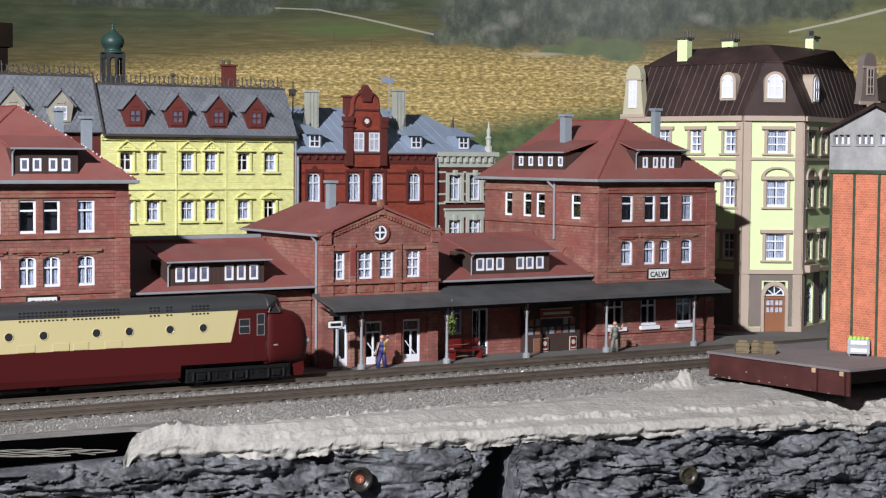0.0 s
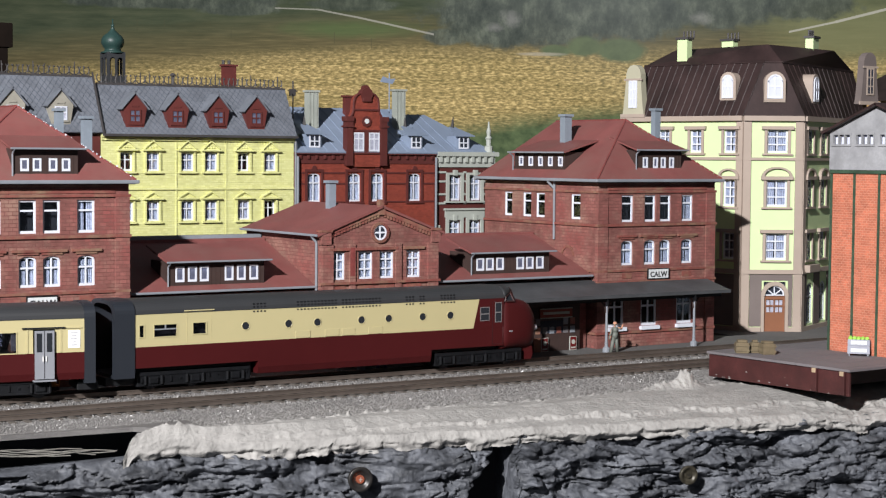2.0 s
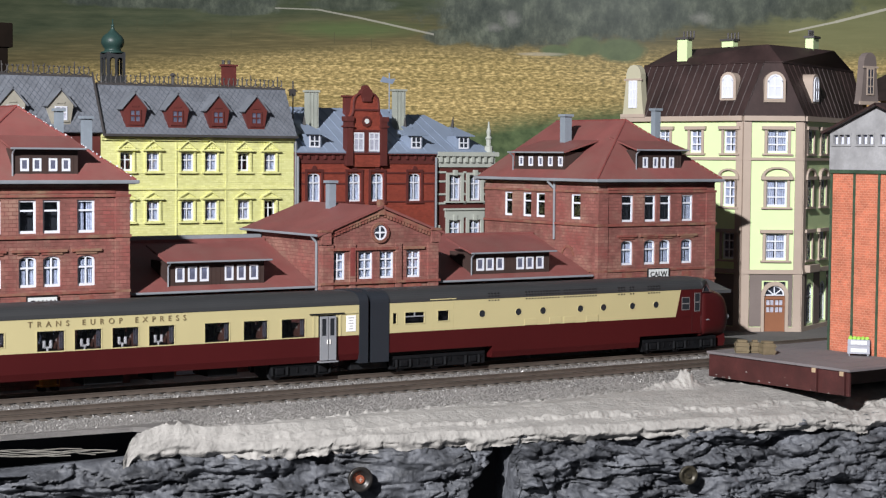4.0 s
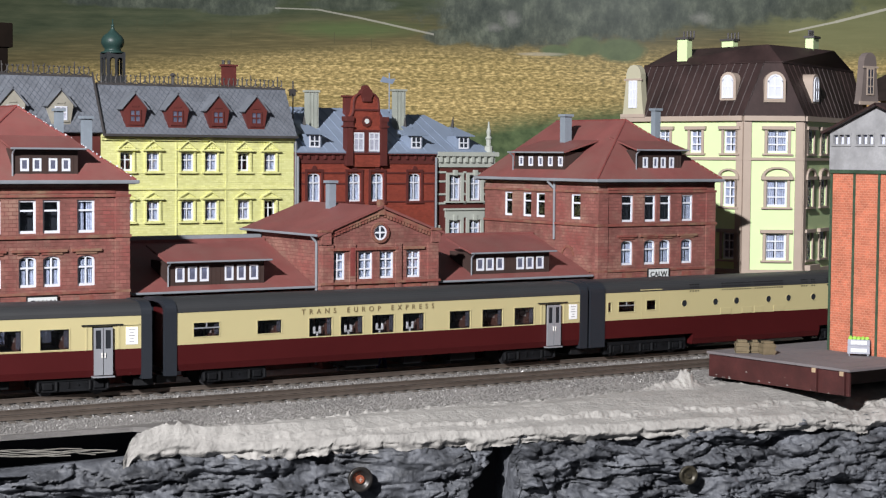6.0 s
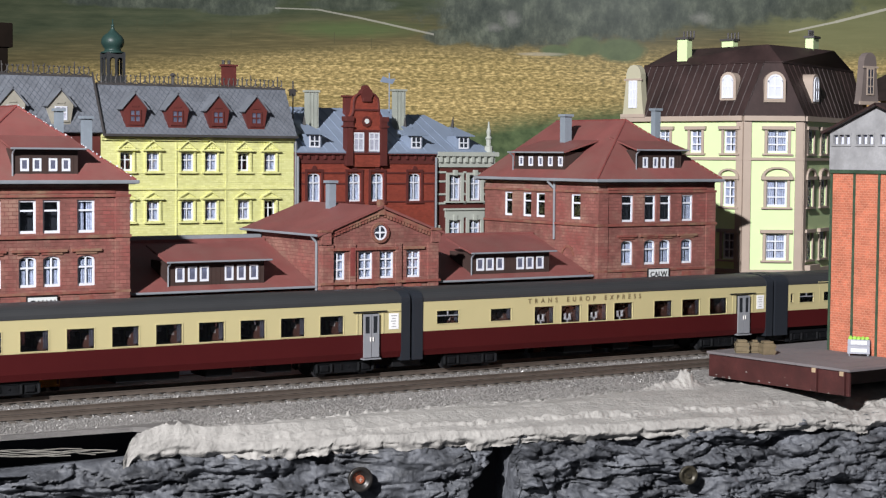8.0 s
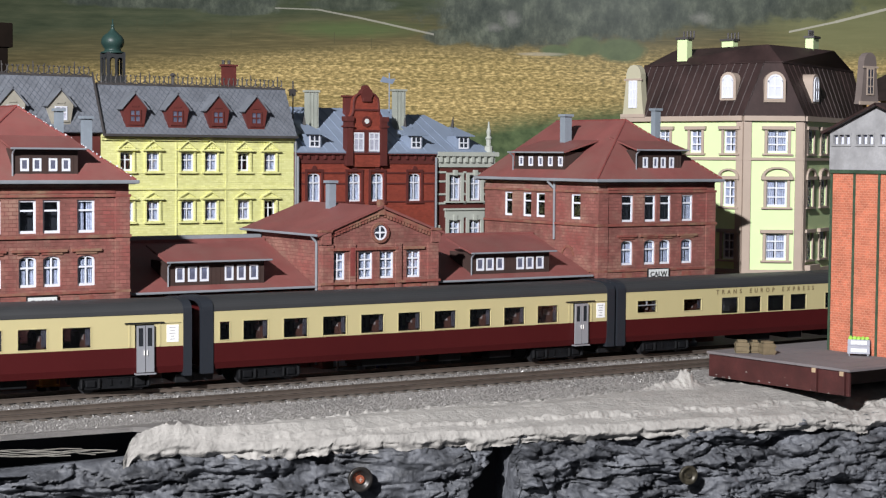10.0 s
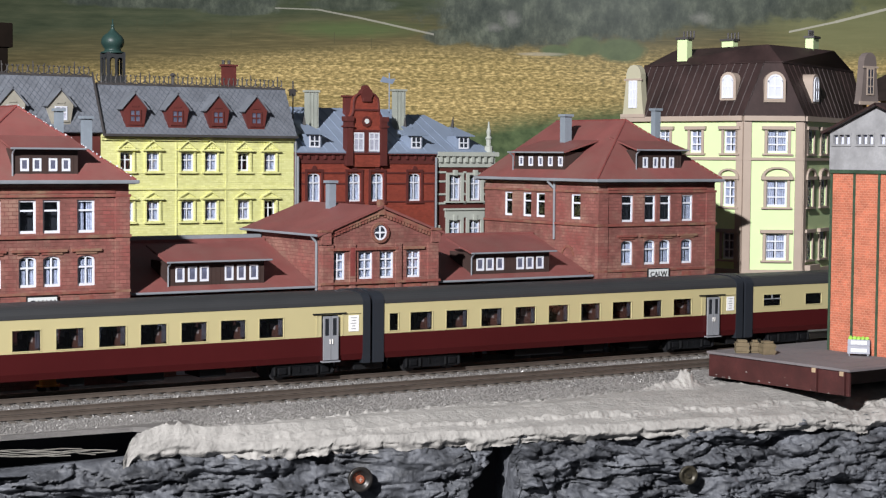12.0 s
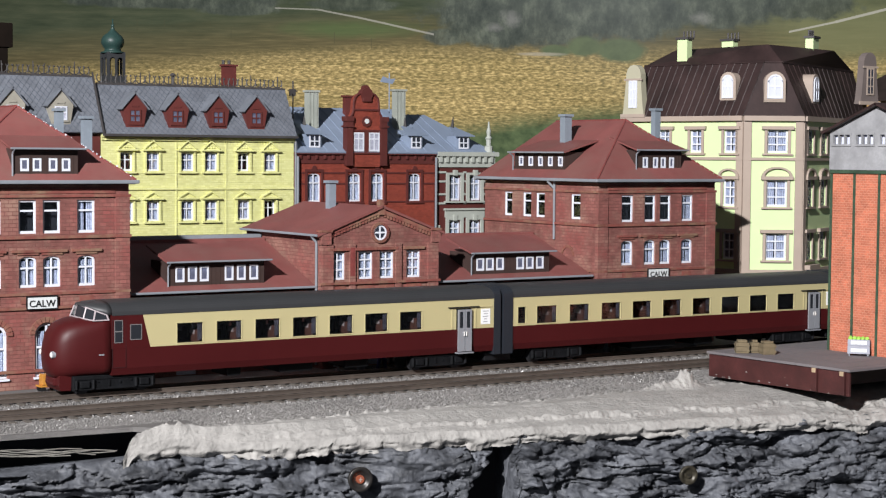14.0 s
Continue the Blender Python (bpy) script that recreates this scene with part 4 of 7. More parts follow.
def yellow_house():
    t = thing("yellow_town_house", "yellow stucco town house with grey slate roof", "house", cm(47.6, 118, ST))
    L, H = 15.8, 13.85
    cols = (1.44, 3.5, 6.28, 8.22, 10.95, 13.2)
    o = {"cols": (0.5,), "rows": (0.6,), "bar": 0.1}
    opened = {"cols": (0.5,), "rows": (0.6,), "bar": 0.1, "curtain": False, "inset": 0.25}
    ajar = ((0, 11.25), (4, 11.25), (5, 7.55))
    wins = [(u, v, 1.04, h, opened if (i, v) in ajar else o) for i, u in enumerate(cols) for v, h in ((11.25, 1.38), (7.55, 1.48), (3.7, 1.5))]
    facade(t, YELLOW, Matrix(), L, H, wins)
    facade(t, YELLOW, cm(L, 0.3, 0, 0, 0, 90), 9.4, H, [])
    for u, v, w, h, _ in wins:
        surround(t, Matrix(), u, v, w, h, YELLOW)
        hood(t, Matrix(), u, w, v + h + 0.1, YELLOW, "curve" if v > 10 else "point")
    for x in (5.92, 10.0):
        part("pilaster_strip", boxes((x - 0.06, x + 0.06, -0.05, 0.0, 0, 13.4)), YELLOW, t)
    pieces("string_course", [(0, L, -0.12, 0.0, 9.85, 10.0), (0, L, -0.12, 0.0, 6.0, 6.15)], YELLOW, t)
    pieces("cornice", [(-0.05, L + 0.05, -0.3, 0.0, 13.7, 13.95), (-0.02, L + 0.02, -0.18, 0.0, 13.5, 13.7)], YELLOW, t)
    pipe = bmesh.new()
    rod(pipe, (L + 0.1, -0.15, 0), (L + 0.1, -0.15, 13.6), 0.09)
    part("downpipe", pipe, GUTTER, t)
    ridge, top = 1.6, 17.6
    bm = bmesh.new()
    slab(bm, (0, -0.45, 13.9), (L + 0.05, -0.45, 13.9), (L + 0.05, ridge, top), (0, ridge, top), 0.15)
    part("roof", bm, SLATE_TILE, t)
    slate_courses(t, (0.02, -0.45, 13.92), (L + 0.05, -0.45, 13.92), (L + 0.05, ridge, top + 0.02), (0.02, ridge, top + 0.02), 15, 36, SLATE_PIECE)
    bm = bmesh.new()
    slab(bm, (0, ridge, top), (L + 0.05, ridge, top), (L + 0.05, 9.8, 14.0), (0, 9.8, 14.0), 0.15)
    part("rear_roof", bm, SLATE_TILE, t)
    bm = bmesh.new()
    prism(bm, [(0.0, 13.85), (9.7, 13.85), (ridge, top - 0.1)], "x", L - 0.25, L)
    part("end_gable", bm, YELLOW, t)
    part("roof_ridge", boxes((0, L + 0.05, ridge - 0.08, ridge + 0.08, top - 0.04, top + 0.08)), IRON, t)
    part("gutter", boxes((0, L + 0.1, -0.62, -0.42, 13.78, 13.96)), IRON, t)
    for x in (1.6, 4.97, 8.3, 11.5):
        gabled_dormer(t, x, -0.2, 14.45, DORMER_RED)
    cresting(t, 0.3, L - 0.2, ridge, top + 0.05)
    c = chimney(t, 12.0, 4.7, 15.6, 19.5, 1.5, 0.9, DORMER_RED)
    for k in (0.25, 0.75):
        bm = bmesh.new()
        rod(bm, (12.0 + k, 5.1, 19.5), (12.0 + k, 5.1, 19.9), 0.13)
        part("chimney_pot", bm, IRON, c)
    bm = bmesh.new()
    rod(bm, (7.9, 5.0, 15.8), (7.9, 5.0, 18.6), 0.13)
    rod(bm, (7.9, 5.0, 18.55), (7.9, 5.0, 18.75), 0.3, 0.12)
    part("roof_vent", bm, IRON, t)
    # ridge turret with onion dome
    cx, cy = 2.98, 5.0
    tur = part("turret", boxes((cx - 0.78, cx + 0.78, cy - 0.78, cy + 0.78, 15.4, 18.0, 0.03)), TURRET_DARK, t, "ridge turret with green onion dome")
    for k in range(4):
        bm = bmesh.new()
        arches = [(-0.52, -0.08, 18.35, 19.75, 0.22), (0.08, 0.52, 18.35, 19.75, 0.22)]
        wall_mesh(bm, -0.72, 0.72 - 0.12, 17.95, 20.15, 0.12, [h[:4] for h in arches], arches)
        part("turret_arcade", bm, TURRET_DARK, tur, "", cm(cx, cy, 0, 0, 0, 90 * k) @ cm(0, -0.72, 0))
        bm = bmesh.new()
        rod(bm, (cx + 0.76 * math.cos(math.pi / 4 + k * math.pi / 2), cy + 0.76 * math.sin(math.pi / 4 + k * math.pi / 2), 17.95), (cx + 0.76 * math.cos(math.pi / 4 + k * math.pi / 2), cy + 0.76 * math.sin(math.pi / 4 + k * math.pi / 2), 18.3), 0.07)
        part("turret_knob", bm, TURRET_DARK, tur)
    bm = bmesh.new()
    lathe(bm, [(0.88, 19.85), (0.92, 19.95), (0.64, 20.02), (0.6, 20.18), (0.78, 20.38), (0.87, 20.66), (0.85, 20.9), (0.7, 21.15), (0.42, 21.38), (0.19, 21.6), (0.09, 21.85), (0.13, 21.9), (0.13, 22.0), (0.05, 22.05), (0.04, 22.45)], 20, (cx, cy, 0.22))
    part("onion_dome", bm, COPPER, tur, "green copper onion dome", smooth=True)
    return t


def grey_roof_house():
    t = thing("neighbour_town_house", "town house with beige dormers in slate roof", "house", cm(36.6, 118, ST))
    L, H = 10.95, 13.9
    part("wall", boxes((0, L, 0, 9.5, 0, H)), ROW_DARK, t)
    bm = bmesh.new()
    slab(bm, (0, -0.45, 14.0), (L, -0.45, 14.0), (L, 1.6, 18.1), (0, 1.6, 18.1), 0.15)
    part("roof", bm, SLATE_TILE, t)
    slate_courses(t, (0, -0.45, 14.02), (L, -0.45, 14.02), (L, 1.6, 18.12), (0, 1.6, 18.12), 15, 25, SLATE_PIECE)
    bm = bmesh.new()
    slab(bm, (0, 1.6, 18.1), (L, 1.6, 18.1), (L, 9.6, 14.2), (0, 9.6, 14.2), 0.15)
    part("rear_roof", bm, SLATE_TILE, t)
    bm = bmesh.new()
    prism(bm, [(-0.6, 13.8), (-0.6, 14.1), (1.6, 18.45), (1.6, 18.0)], "x", L - 0.02, L + 0.1)
    part("verge", bm, IRON, t)
    for x in (3.4, 6.95):
        gabled_dormer(t, x, -0.2, 14.55, BEIGE)
    part("roof_ridge", boxes((0, L, 1.52, 1.68, 18.06, 18.18)), IRON, t)
    cresting(t, 0, L - 0.2, 1.6, 18.15)


def blue_slope(t, L, H, z1, back=6.0, right_hip=0.0):
    bm = bmesh.new()
    slab(bm, (0, -0.35, H), (L + 0.1, -0.35, H), (L + 0.1 - right_hip, back, z1), (0, back, z1), 0.15)
    part("roof", bm, BLUE_SLATE, t)
    part("roof_back", boxes((0, L - right_hip, back - 0.05, back + 0.2, H - 1, z1 - 0.1)), BLUE_SLATE, t)
    n = int(L / 0.9)
    for i in range(1, n):
        x = i * L / n
        if x > L - right_hip:
            continue
        bm = bmesh.new()
        rod(bm, (x, -0.33, H + 0.03), (x, back, z1 + 0.03), 0.03, n=4)
        part("standing_seam", bm, BLUE_SLATE, t)


def roof_window(t, x, y, z, w=0.95, h=1.0):
    d = part("skylight", boxes((x - 0.12, x + w + 0.12, y, y + 1.6, z - 0.1, z + h + 0.05)), BLUE_SLATE, t)
    bm = bmesh.new()
    slab(bm, (x - 0.5, y - 0.3, z + h + 0.08), (x + w + 0.5, y - 0.3, z + h + 0.08), (x + w * 0.5 + 0.3, y + 1.8, z + h + 0.85), (x + w * 0.5 - 0.3, y + 1.8, z + h + 0.85), 0.07)
    part("skylight_roof", bm, BLUE_SLATE, d)
    bm = bmesh.new()
    rod(bm, (x + w / 2, y + 1.7, z + h + 0.7), (x + w / 2, y + 1.7, z + h + 1.5), 0.16, 0.03, 8)
    part("skylight_spike", bm, IRON, d)
    fm, pm, back, cur = window_meshes(w, h, (0.5,), (0.5,), 0.1, 0)
    win = part("window", fm, None, d, "", cm(x, y - 0.06, z))
    part("pane", boxes((0.05, w - 0.05, 0.045, 0.055, 0.05, h - 0.05)), DARK_PANE, win)


def red_row_house():
    t = thing("red_row_house", "red brick row house with scrolled gable", "house", cm(63.5, 118, ST))
    L, H = 12.95, 12.75
    o = {"cols": (0.5,), "rows": (0.66,), "bar": 0.11, "rise": 0.3}
    wins = [(u, 8.85, 1.15, 2.25, o) for u in (1.12, 4.75, 6.88, 10.4)] + [(u, 4.4, 1.15, 2.2, o) for u in (1.12, 4.75, 6.88, 10.4)]
    facade(t, ROW_RED, Matrix(), L, H, wins)
    for u, v, w, h, _ in wins:
        part("window_sill", boxes((u - 0.25, u + w + 0.25, -0.15, 0.0, v - 0.2, v - 0.02)), ROW_DARK, t)
        pieces("window_surround", [(u - 0.22, u - 0.04, -0.1, 0.0, v, v + h + 0.1), (u + w + 0.04, u + w + 0.22, -0.1, 0.0, v, v + h + 0.1), (u - 0.22, u + w + 0.22, -0.12, 0.0, v + h + 0.1, v + h + 0.3)], ROW_DARK, t)
        bm = bmesh.new()
        prism(bm, [(u + w / 2 - 0.22, v + h + 0.3), (u + w / 2 + 0.22, v + h + 0.3), (u + w / 2 + 0.1, v + h + 0.58), (u + w / 2 - 0.1, v + h + 0.58)], "y", -0.14, 0.0)
        part("keystone", bm, ROW_DARK, t)
    for v in (8.75, 10.2, 11.05):
        for a, b in ((0, 0.85), (2.5, 4.45), (8.3, 10.15), (11.8, L)):
            part("brick_band", boxes((a, b, -0.06, 0.0, v, v + 0.13)), ROW_DARK, t)
    for a, b in ((0, 4.4), (8.14, L)):
        part("cornice", boxes((a, b, -0.3, 0.0, 12.58, 12.75)), ROW_DARK, t)
        part("frieze", boxes((a, b, -0.08, 0.0, 11.85, 12.58)), ROW_DARK, t)
        n = int((b - a) / 0.72)
        for i in range(n):
            x = a + (i + 0.4) * (b - a) / n
            part("corbel", boxes((x, x + 0.22, -0.22, -0.08, 12.2, 12.5, 0.03)), ROW_DARK, t)
    # scrolled gable
    gx = 6.27
    half = [(1.28, 11.6), (1.28, 15.2), (1.62, 15.35), (1.42, 15.55), (1.26, 15.8), (1.18, 16.1), (1.15, 16.7), (1.05, 17.05), (0.82, 17.3), (0.5, 17.42)]
    poly = [(gx + a, b) for a, b in half] + [(gx - a, b) for a, b in reversed(half)]
    bm = bmesh.new()
    prism(bm, poly, "y", -0.25, 0.25)
    g = part("scrolled_gable", bm, ROW_RED, t)
    bm = bmesh.new()
    for s in (-1, 1):
        for p, q in zip(half[2:], half[3:]):
            rod(bm, (gx + s * p[0], -0.26, p[1]), (gx + s * q[0], -0.26, q[1]), 0.1, n=6)
        pl = part("gable_pilaster", boxes((gx + s * 1.57 - 0.29, gx + s * 1.57 + 0.29, -0.45, 0.2, 11.7, 15.2)), ROW_DARK, g)
        part("pilaster_cap", boxes((gx + s * 1.6 - 0.38, gx + s * 1.6 + 0.38, -0.55, 0.25, 14.72, 14.86), (gx + s * 1.6 - 0.36, gx + s * 1.6 + 0.36, -0.52, 0.25, 15.2, 15.58)), ROW_DARK, pl)
    part("gable_moulding", bm, ROW_DARK, g)
    for v, wd in ((16.05, 1.16), (12.62, 1.26)):
        part("gable_band", boxes((gx - wd, gx + wd, -0.36, -0.25, v, v + 0.14)), ROW_DARK, g)
    pieces("window_surround", [(4.98, 5.1, -0.32, -0.25, 12.76, 14.4), (6.02, 6.53, -0.32, -0.25, 12.76, 14.4), (7.45, 7.57, -0.32, -0.25, 12.76, 14.4), (4.9, 7.65, -0.34, -0.25, 14.4, 14.54)], ROW_DARK, g)
    bm = bmesh.new()
    rod(bm, (gx, -0.42, 17.35), (gx, 0.2, 17.35), 0.52, n=18)
    rod(bm, (gx, -0.3, 17.78), (gx, 0.15, 17.78), 0.3, n=14)
    box(bm, gx - 0.42, gx + 0.42, -0.44, 0.2, 16.75, 17.1, 0.08)
    part("gable_shell", bm, ROW_DARK, g)
    bm = bmesh.new()
    rod(bm, (gx, -0.36, 15.2), (gx, -0.25, 15.2), 0.44, n=8)
    part("oculus_surround", bm, ROW_DARK, g)
    bm = bmesh.new()
    rod(bm, (gx, -0.39, 15.22), (gx, -0.36, 15.22), 0.2, n=16)
    part("oculus", bm, PAPER_WHITE, g)
    for u in (5.07, 6.5):
        fm, pm, back, cur = window_meshes(0.98, 1.5, (0.5,), (0.66,), 0.11, 0)
        win = part("window", fm, None, g, "", cm(u, -0.33, 12.83))
        part("pane", boxes((0.05, 0.93, 0.03, 0.05, 0.05, 1.45)), CURTAIN, win)
    for x in (0.12, L - 0.05):
        bm = bmesh.new()
        rod(bm, (x, -0.3, 0), (x, -0.3, 12.4), 0.1)
        part("downpipe", bm, GUTTER, t)
    blue_slope(t, L, 12.75, 16.4)
    for x in (1.4, 10.8):
        roof_window(t, x, 0.25, 13.1)
    for cx, top in ((2.55, 17.6), (10.75, 17.9)):
        c = chimney(t, cx, 2.8, 14.2, top, 1.4, 0.9, CHIMNEY_PALE)
        for k in range(3):
            part("chimney_rib", boxes((cx + 0.3 + k * 0.32, cx + 0.38 + k * 0.32, 2.9, 2.96, 14.2, top - 0.1)), CHIMNEY_PALE, c)
    chimney(t, 7.1, 4.6, 15.2, 17.35, 1.1, 0.8, DORMER_RED)
    bm = bmesh.new()
    rod(bm, (1.7, 3.5, 15.2), (1.7, 3.5, 18.4), 0.06)
    rod(bm, (1.3, 3.5, 17.6), (2.1, 3.5, 17.6), 0.05)
    box(bm, 1.4, 1.9, 3.4, 3.6, 17.2, 17.75)
    part("roof_mast", bm, IRON, t)
    bm = bmesh.new()
    rod(bm, (10.5, 3.2, 16), (10.5, 3.2, 19.3), 0.05)
    prism(bm, [(9.6, 18.55), (10.8, 18.4), (11.1, 18.85), (10.5, 18.8), (9.9, 19.0)], "y", 3.17, 3.23)
    part("weather_vane", bm, BLUE_SLATE, t)
    return t


def grey_row_house():
    t = thing("grey_row_house", "dark brick row house with grey stone ornament", "house", cm(76.6, 118, ST))
    L, H = 5.75, 12.75
    o = {"cols": (0.5,), "rows": (0.66,), "bar": 0.13, "rise": 0.25}
    wins = [(u, v, 1.15, h, o) for u in (1.22, 3.22) for v, h in ((8.85, 2.1), (5.2, 2.05), (1.5, 2.1))]
    facade(t, ROW_DARK, Matrix(), L, H, wins)
    part("side_wall", boxes((L - 0.3, L, 0.3, 9, 0, H)), ROW_DARK, t)
    for u, v, w, h, _ in wins:
        surround(t, Matrix(), u, v, w, h, STONE_GREY, 0.28, 0.14)
        part("window_head", boxes((u - 0.28, u + w + 0.28, -0.16, 0.0, v + h, v + h + 0.2)), STONE_GREY, t)
        part("keystone", boxes((u + w / 2 - 0.2, u + w / 2 + 0.2, -0.24, 0.0, v + h - 0.05, v + h + 0.42, 0.04)), STONE_GREY, t)
    for v in (3.75, 7.45):
        pn = part("frieze_panel", boxes((0.85, 4.75, -0.12, 0.0, v, v + 0.6)), STONE_GREY, t)
        part("panel_cornice", boxes((0.75, 4.85, -0.26, 0.0, v + 0.6, v + 0.76)), STONE_GREY, pn)
    for v in (8.55, 9.3, 10.35, 11.1):
        pieces("stone_band", [(0, 0.92, -0.09, 0.0, v, v + 0.16), (2.67, 2.92, -0.09, 0.0, v, v + 0.16), (4.67, L, -0.09, 0.0, v, v + 0.16)], STONE_GREY, t)
    pieces("quoin", [(0, 0.35, -0.11, 0.0, v, v + 0.35) for v in (0.5, 1.7, 2.9, 5.3, 6.5)] + [(L - 0.35, L, -0.11, 0.0, v, v + 0.35) for v in (0.5, 1.7, 2.9, 5.3, 6.5)], STONE_GREY, t)
    pieces("cornice", [(-0.05, L + 0.25, -0.4, 0.0, 12.5, 12.85), (0, L, -0.15, 0.0, 11.6, 12.5)], STONE_GREY, t)
    for i in range(9):
        part("corbel", boxes((0.15 + i * 0.63, 0.4 + i * 0.63, -0.34, -0.15, 12.0, 12.5)), STONE_GREY, t)
    blue_slope(t, L, 12.75, 16.0, right_hip=3.2)
    bm = bmesh.new()
    solid(bm, [(L + 0.1, -0.35, 12.75), (L + 0.1, 9, 12.75), (L - 3.1, 6, 16.0), (L - 3.1, 6.2, 16.0)], [(0, 1, 3, 2)])
    part("hip_slope", bm, BLUE_SLATE, t)
    roof_window(t, 2.35, 0.25, 13.1)
    bm = bmesh.new()
    lathe(bm, [(0.35, 12.85), (0.35, 13.3), (0.2, 13.4), (0.22, 13.9), (0.3, 14.0), (0.16, 14.2), (0.2, 14.6), (0.1, 14.9), (0.05, 15.4)], 10, (L - 0.5, 0.1, 0))
    part("finial", bm, STONE_GREY, t, "pale stone finial")
    bm = bmesh.new()
    rod(bm, (3.6, 3.0, 14.5), (3.6, 3.0, 15.8), 0.1, 0.04)
    part("roof_spike", bm, IRON, t)


yellow_house()
grey_roof_house()
red_row_house()
grey_row_house()


def corner_house():
    base = cm(86.38, 92.29, -0.76, 0, 0, 13) @ Matrix.Scale(1.037, 4)
    t = thing("corner_house", "lime stucco corner house with dark mansard roof", "house", base)
    H = 15.2
    q = 4.2 / math.sqrt(2)
    A, B, C = cm(0, 10.6, 0, 0, 0, -90), cm(0, 0, 0, 0, 0, -45), cm(q, -q, 0, 0, 0, 12)
    LA, LB, LC = 10.6, 4.2, 11.0
    o = {"cols": (0.5,), "rows": (0.36, 0.7), "bar": 0.11}
    rows = ((12.78, 1.6), (9.03, 1.85), (5.3, 1.85))
    winA = [(LA - u - 1.0, v, 1.0, h, o) for u in (0.6, 3.5, 6.3) for v, h in rows]
    winB = [(1.66, v, 1.45, h, o) for v, h in rows]
    winC = [(u, v, 1.15, h, o) for u in (0.85, 3.6, 6.2) for v, h in rows] + [(u, 0.7, 1.3, 2.9, {"cols": (0.5,), "rows": (0.66,), "rise": 0.5}) for u in (1.2, 3.9)]
    facade(t, LIME, A, LA, H, winA)
    facade(t, LIME, B, LB, H, winB, extra_holes=[(1.6, 3.15, 0.15, 3.75)])
    facade(t, LIME, C, LC, H, winC)
    part("back_wall", boxes((0.3, 13, 10.2, 10.6, 0, H)), LIME, t)
    for m, L, ws in ((A, LA, winA), (B, LB, winB), (C, LC, winC)):
        for z, h, out in ((15.0, 0.35, 0.3), (12.25, 0.2, 0.12), (4.3, 0.3, 0.16), (0.0, 0.55, 0.12)):
            if z == 0.0 and m is B:
                pieces("plinth", [(0, 1.4, -out, 0.0, z, z + h), (3.35, L, -out, 0.0, z, z + h)], TAUPE, t, "", m)
            else:
                part("cornice" if z > 14 else "string_course", boxes((-0.02, L + 0.02, -out, 0.0, z, z + h)), TAUPE, t, "", m)
        for x in (0.0, L - 0.55):
            part("pilaster", boxes((x, x + 0.55, -0.1, 0.0, 0.55, 15.0)), TAUPE, t, "", m)
        for u, v, w, h, _ in ws:
            if v < 1:
                continue
            surround(t, m, u, v, w, h, TAUPE, 0.2, 0.1)
            part("window_hood", boxes((u - 0.4, u + w + 0.4, -0.24, 0.0, v + h + 0.02, v + h + 0.26)), TAUPE, t, "", m)
            if 9 < v < 10:
                bm = bmesh.new()
                mid, r = u + w / 2, w / 2 + 0.35
                for i in range(12):
                    a, b = math.pi * i / 12, math.pi * (i + 1) / 12
                    prism(bm, [(mid + rr * math.cos(x), v + h + 0.26 + rr * 0.62 * math.sin(x)) for rr, x in ((r, a), (r, b), (r - 0.2, b), (r - 0.2, a))], "y", -0.22, 0.0)
                part("arched_pediment", bm, TAUPE, t, "", m)
    part("ground_floor_panel", boxes((0.6, 1.45, -0.04, 0.0, 0.6, 4.25)), TAUPE_DARK, t, "", B)
    part("ground_floor_panel", boxes((3.3, 3.62, -0.04, 0.0, 0.6, 4.25)), TAUPE_DARK, t, "", B)
    part("ground_floor_panel", boxes((0.6, LA - 0.6, -0.04, 0.0, 0.6, 4.25)), TAUPE_DARK, t, "", A)
    part("ground_floor_panel", boxes((1.45, 3.3, -0.04, 0.0, 3.84, 4.25)), TAUPE_DARK, t, "", B)
    for x0, x1 in ((0.6, 1.1), (2.6, 3.8), (5.3, LC - 0.6)):
        part("ground_floor_panel", boxes((x0, x1, -0.04, 0.0, 0.6, 4.25)), TAUPE_DARK, t, "", C)
    # door with fanlight
    bm = bmesh.new()
    for i in range(14):
        a, b = math.pi * i / 14, math.pi * (i + 1) / 14
        prism(bm, [(2.38 + r * math.cos(x), 2.75 + r * 1.05 * math.sin(x)) for r, x in ((0.98, a), (0.98, b), (0.7, b), (0.7, a))], "y", -0.12, 0.1)
    part("door_arch", bm, TAUPE, t, "", B)
    pieces("door_jamb", [(1.42, 1.64, -0.12, 0.1, 0.15, 2.75), (3.12, 3.34, -0.12, 0.1, 0.15, 2.75)], TAUPE, t, "", B)
    bm = bmesh.new()
    for i in range(12):
        a, b = math.pi * i / 12, math.pi * (i + 1) / 12
        prism(bm, [(2.38 + r * math.cos(x), 2.8 + r * math.sin(x)) for r, x in ((0.72, a), (0.72, b), (0.6, b), (0.6, a))], "y", 0.06, 0.14)
    for a in (0.0, 0.7, 1.57, 2.44, 3.14):
        rod(bm, (2.38, 0.1, 2.8), (2.38 + 0.68 * math.cos(a), 0.1, 2.8 + 0.68 * math.sin(a)), 0.05, n=6)
    fan = part("fanlight", bm, WHITE, t, "white fanlight over the door", B)
    part("pane", boxes((1.62, 3.14, 0.15, 0.17, 2.7, 3.74)), DARK_PANE, fan)
    bm = bmesh.new()
    wall_mesh(bm, 1.64, 3.12, 0.15, 2.72, 0.12, [(u, u + 0.27, 1.6 + k * 0.5, 2.0 + k * 0.5) for u in (1.8, 2.08, 2.42, 2.7) for k in (0, 1)])
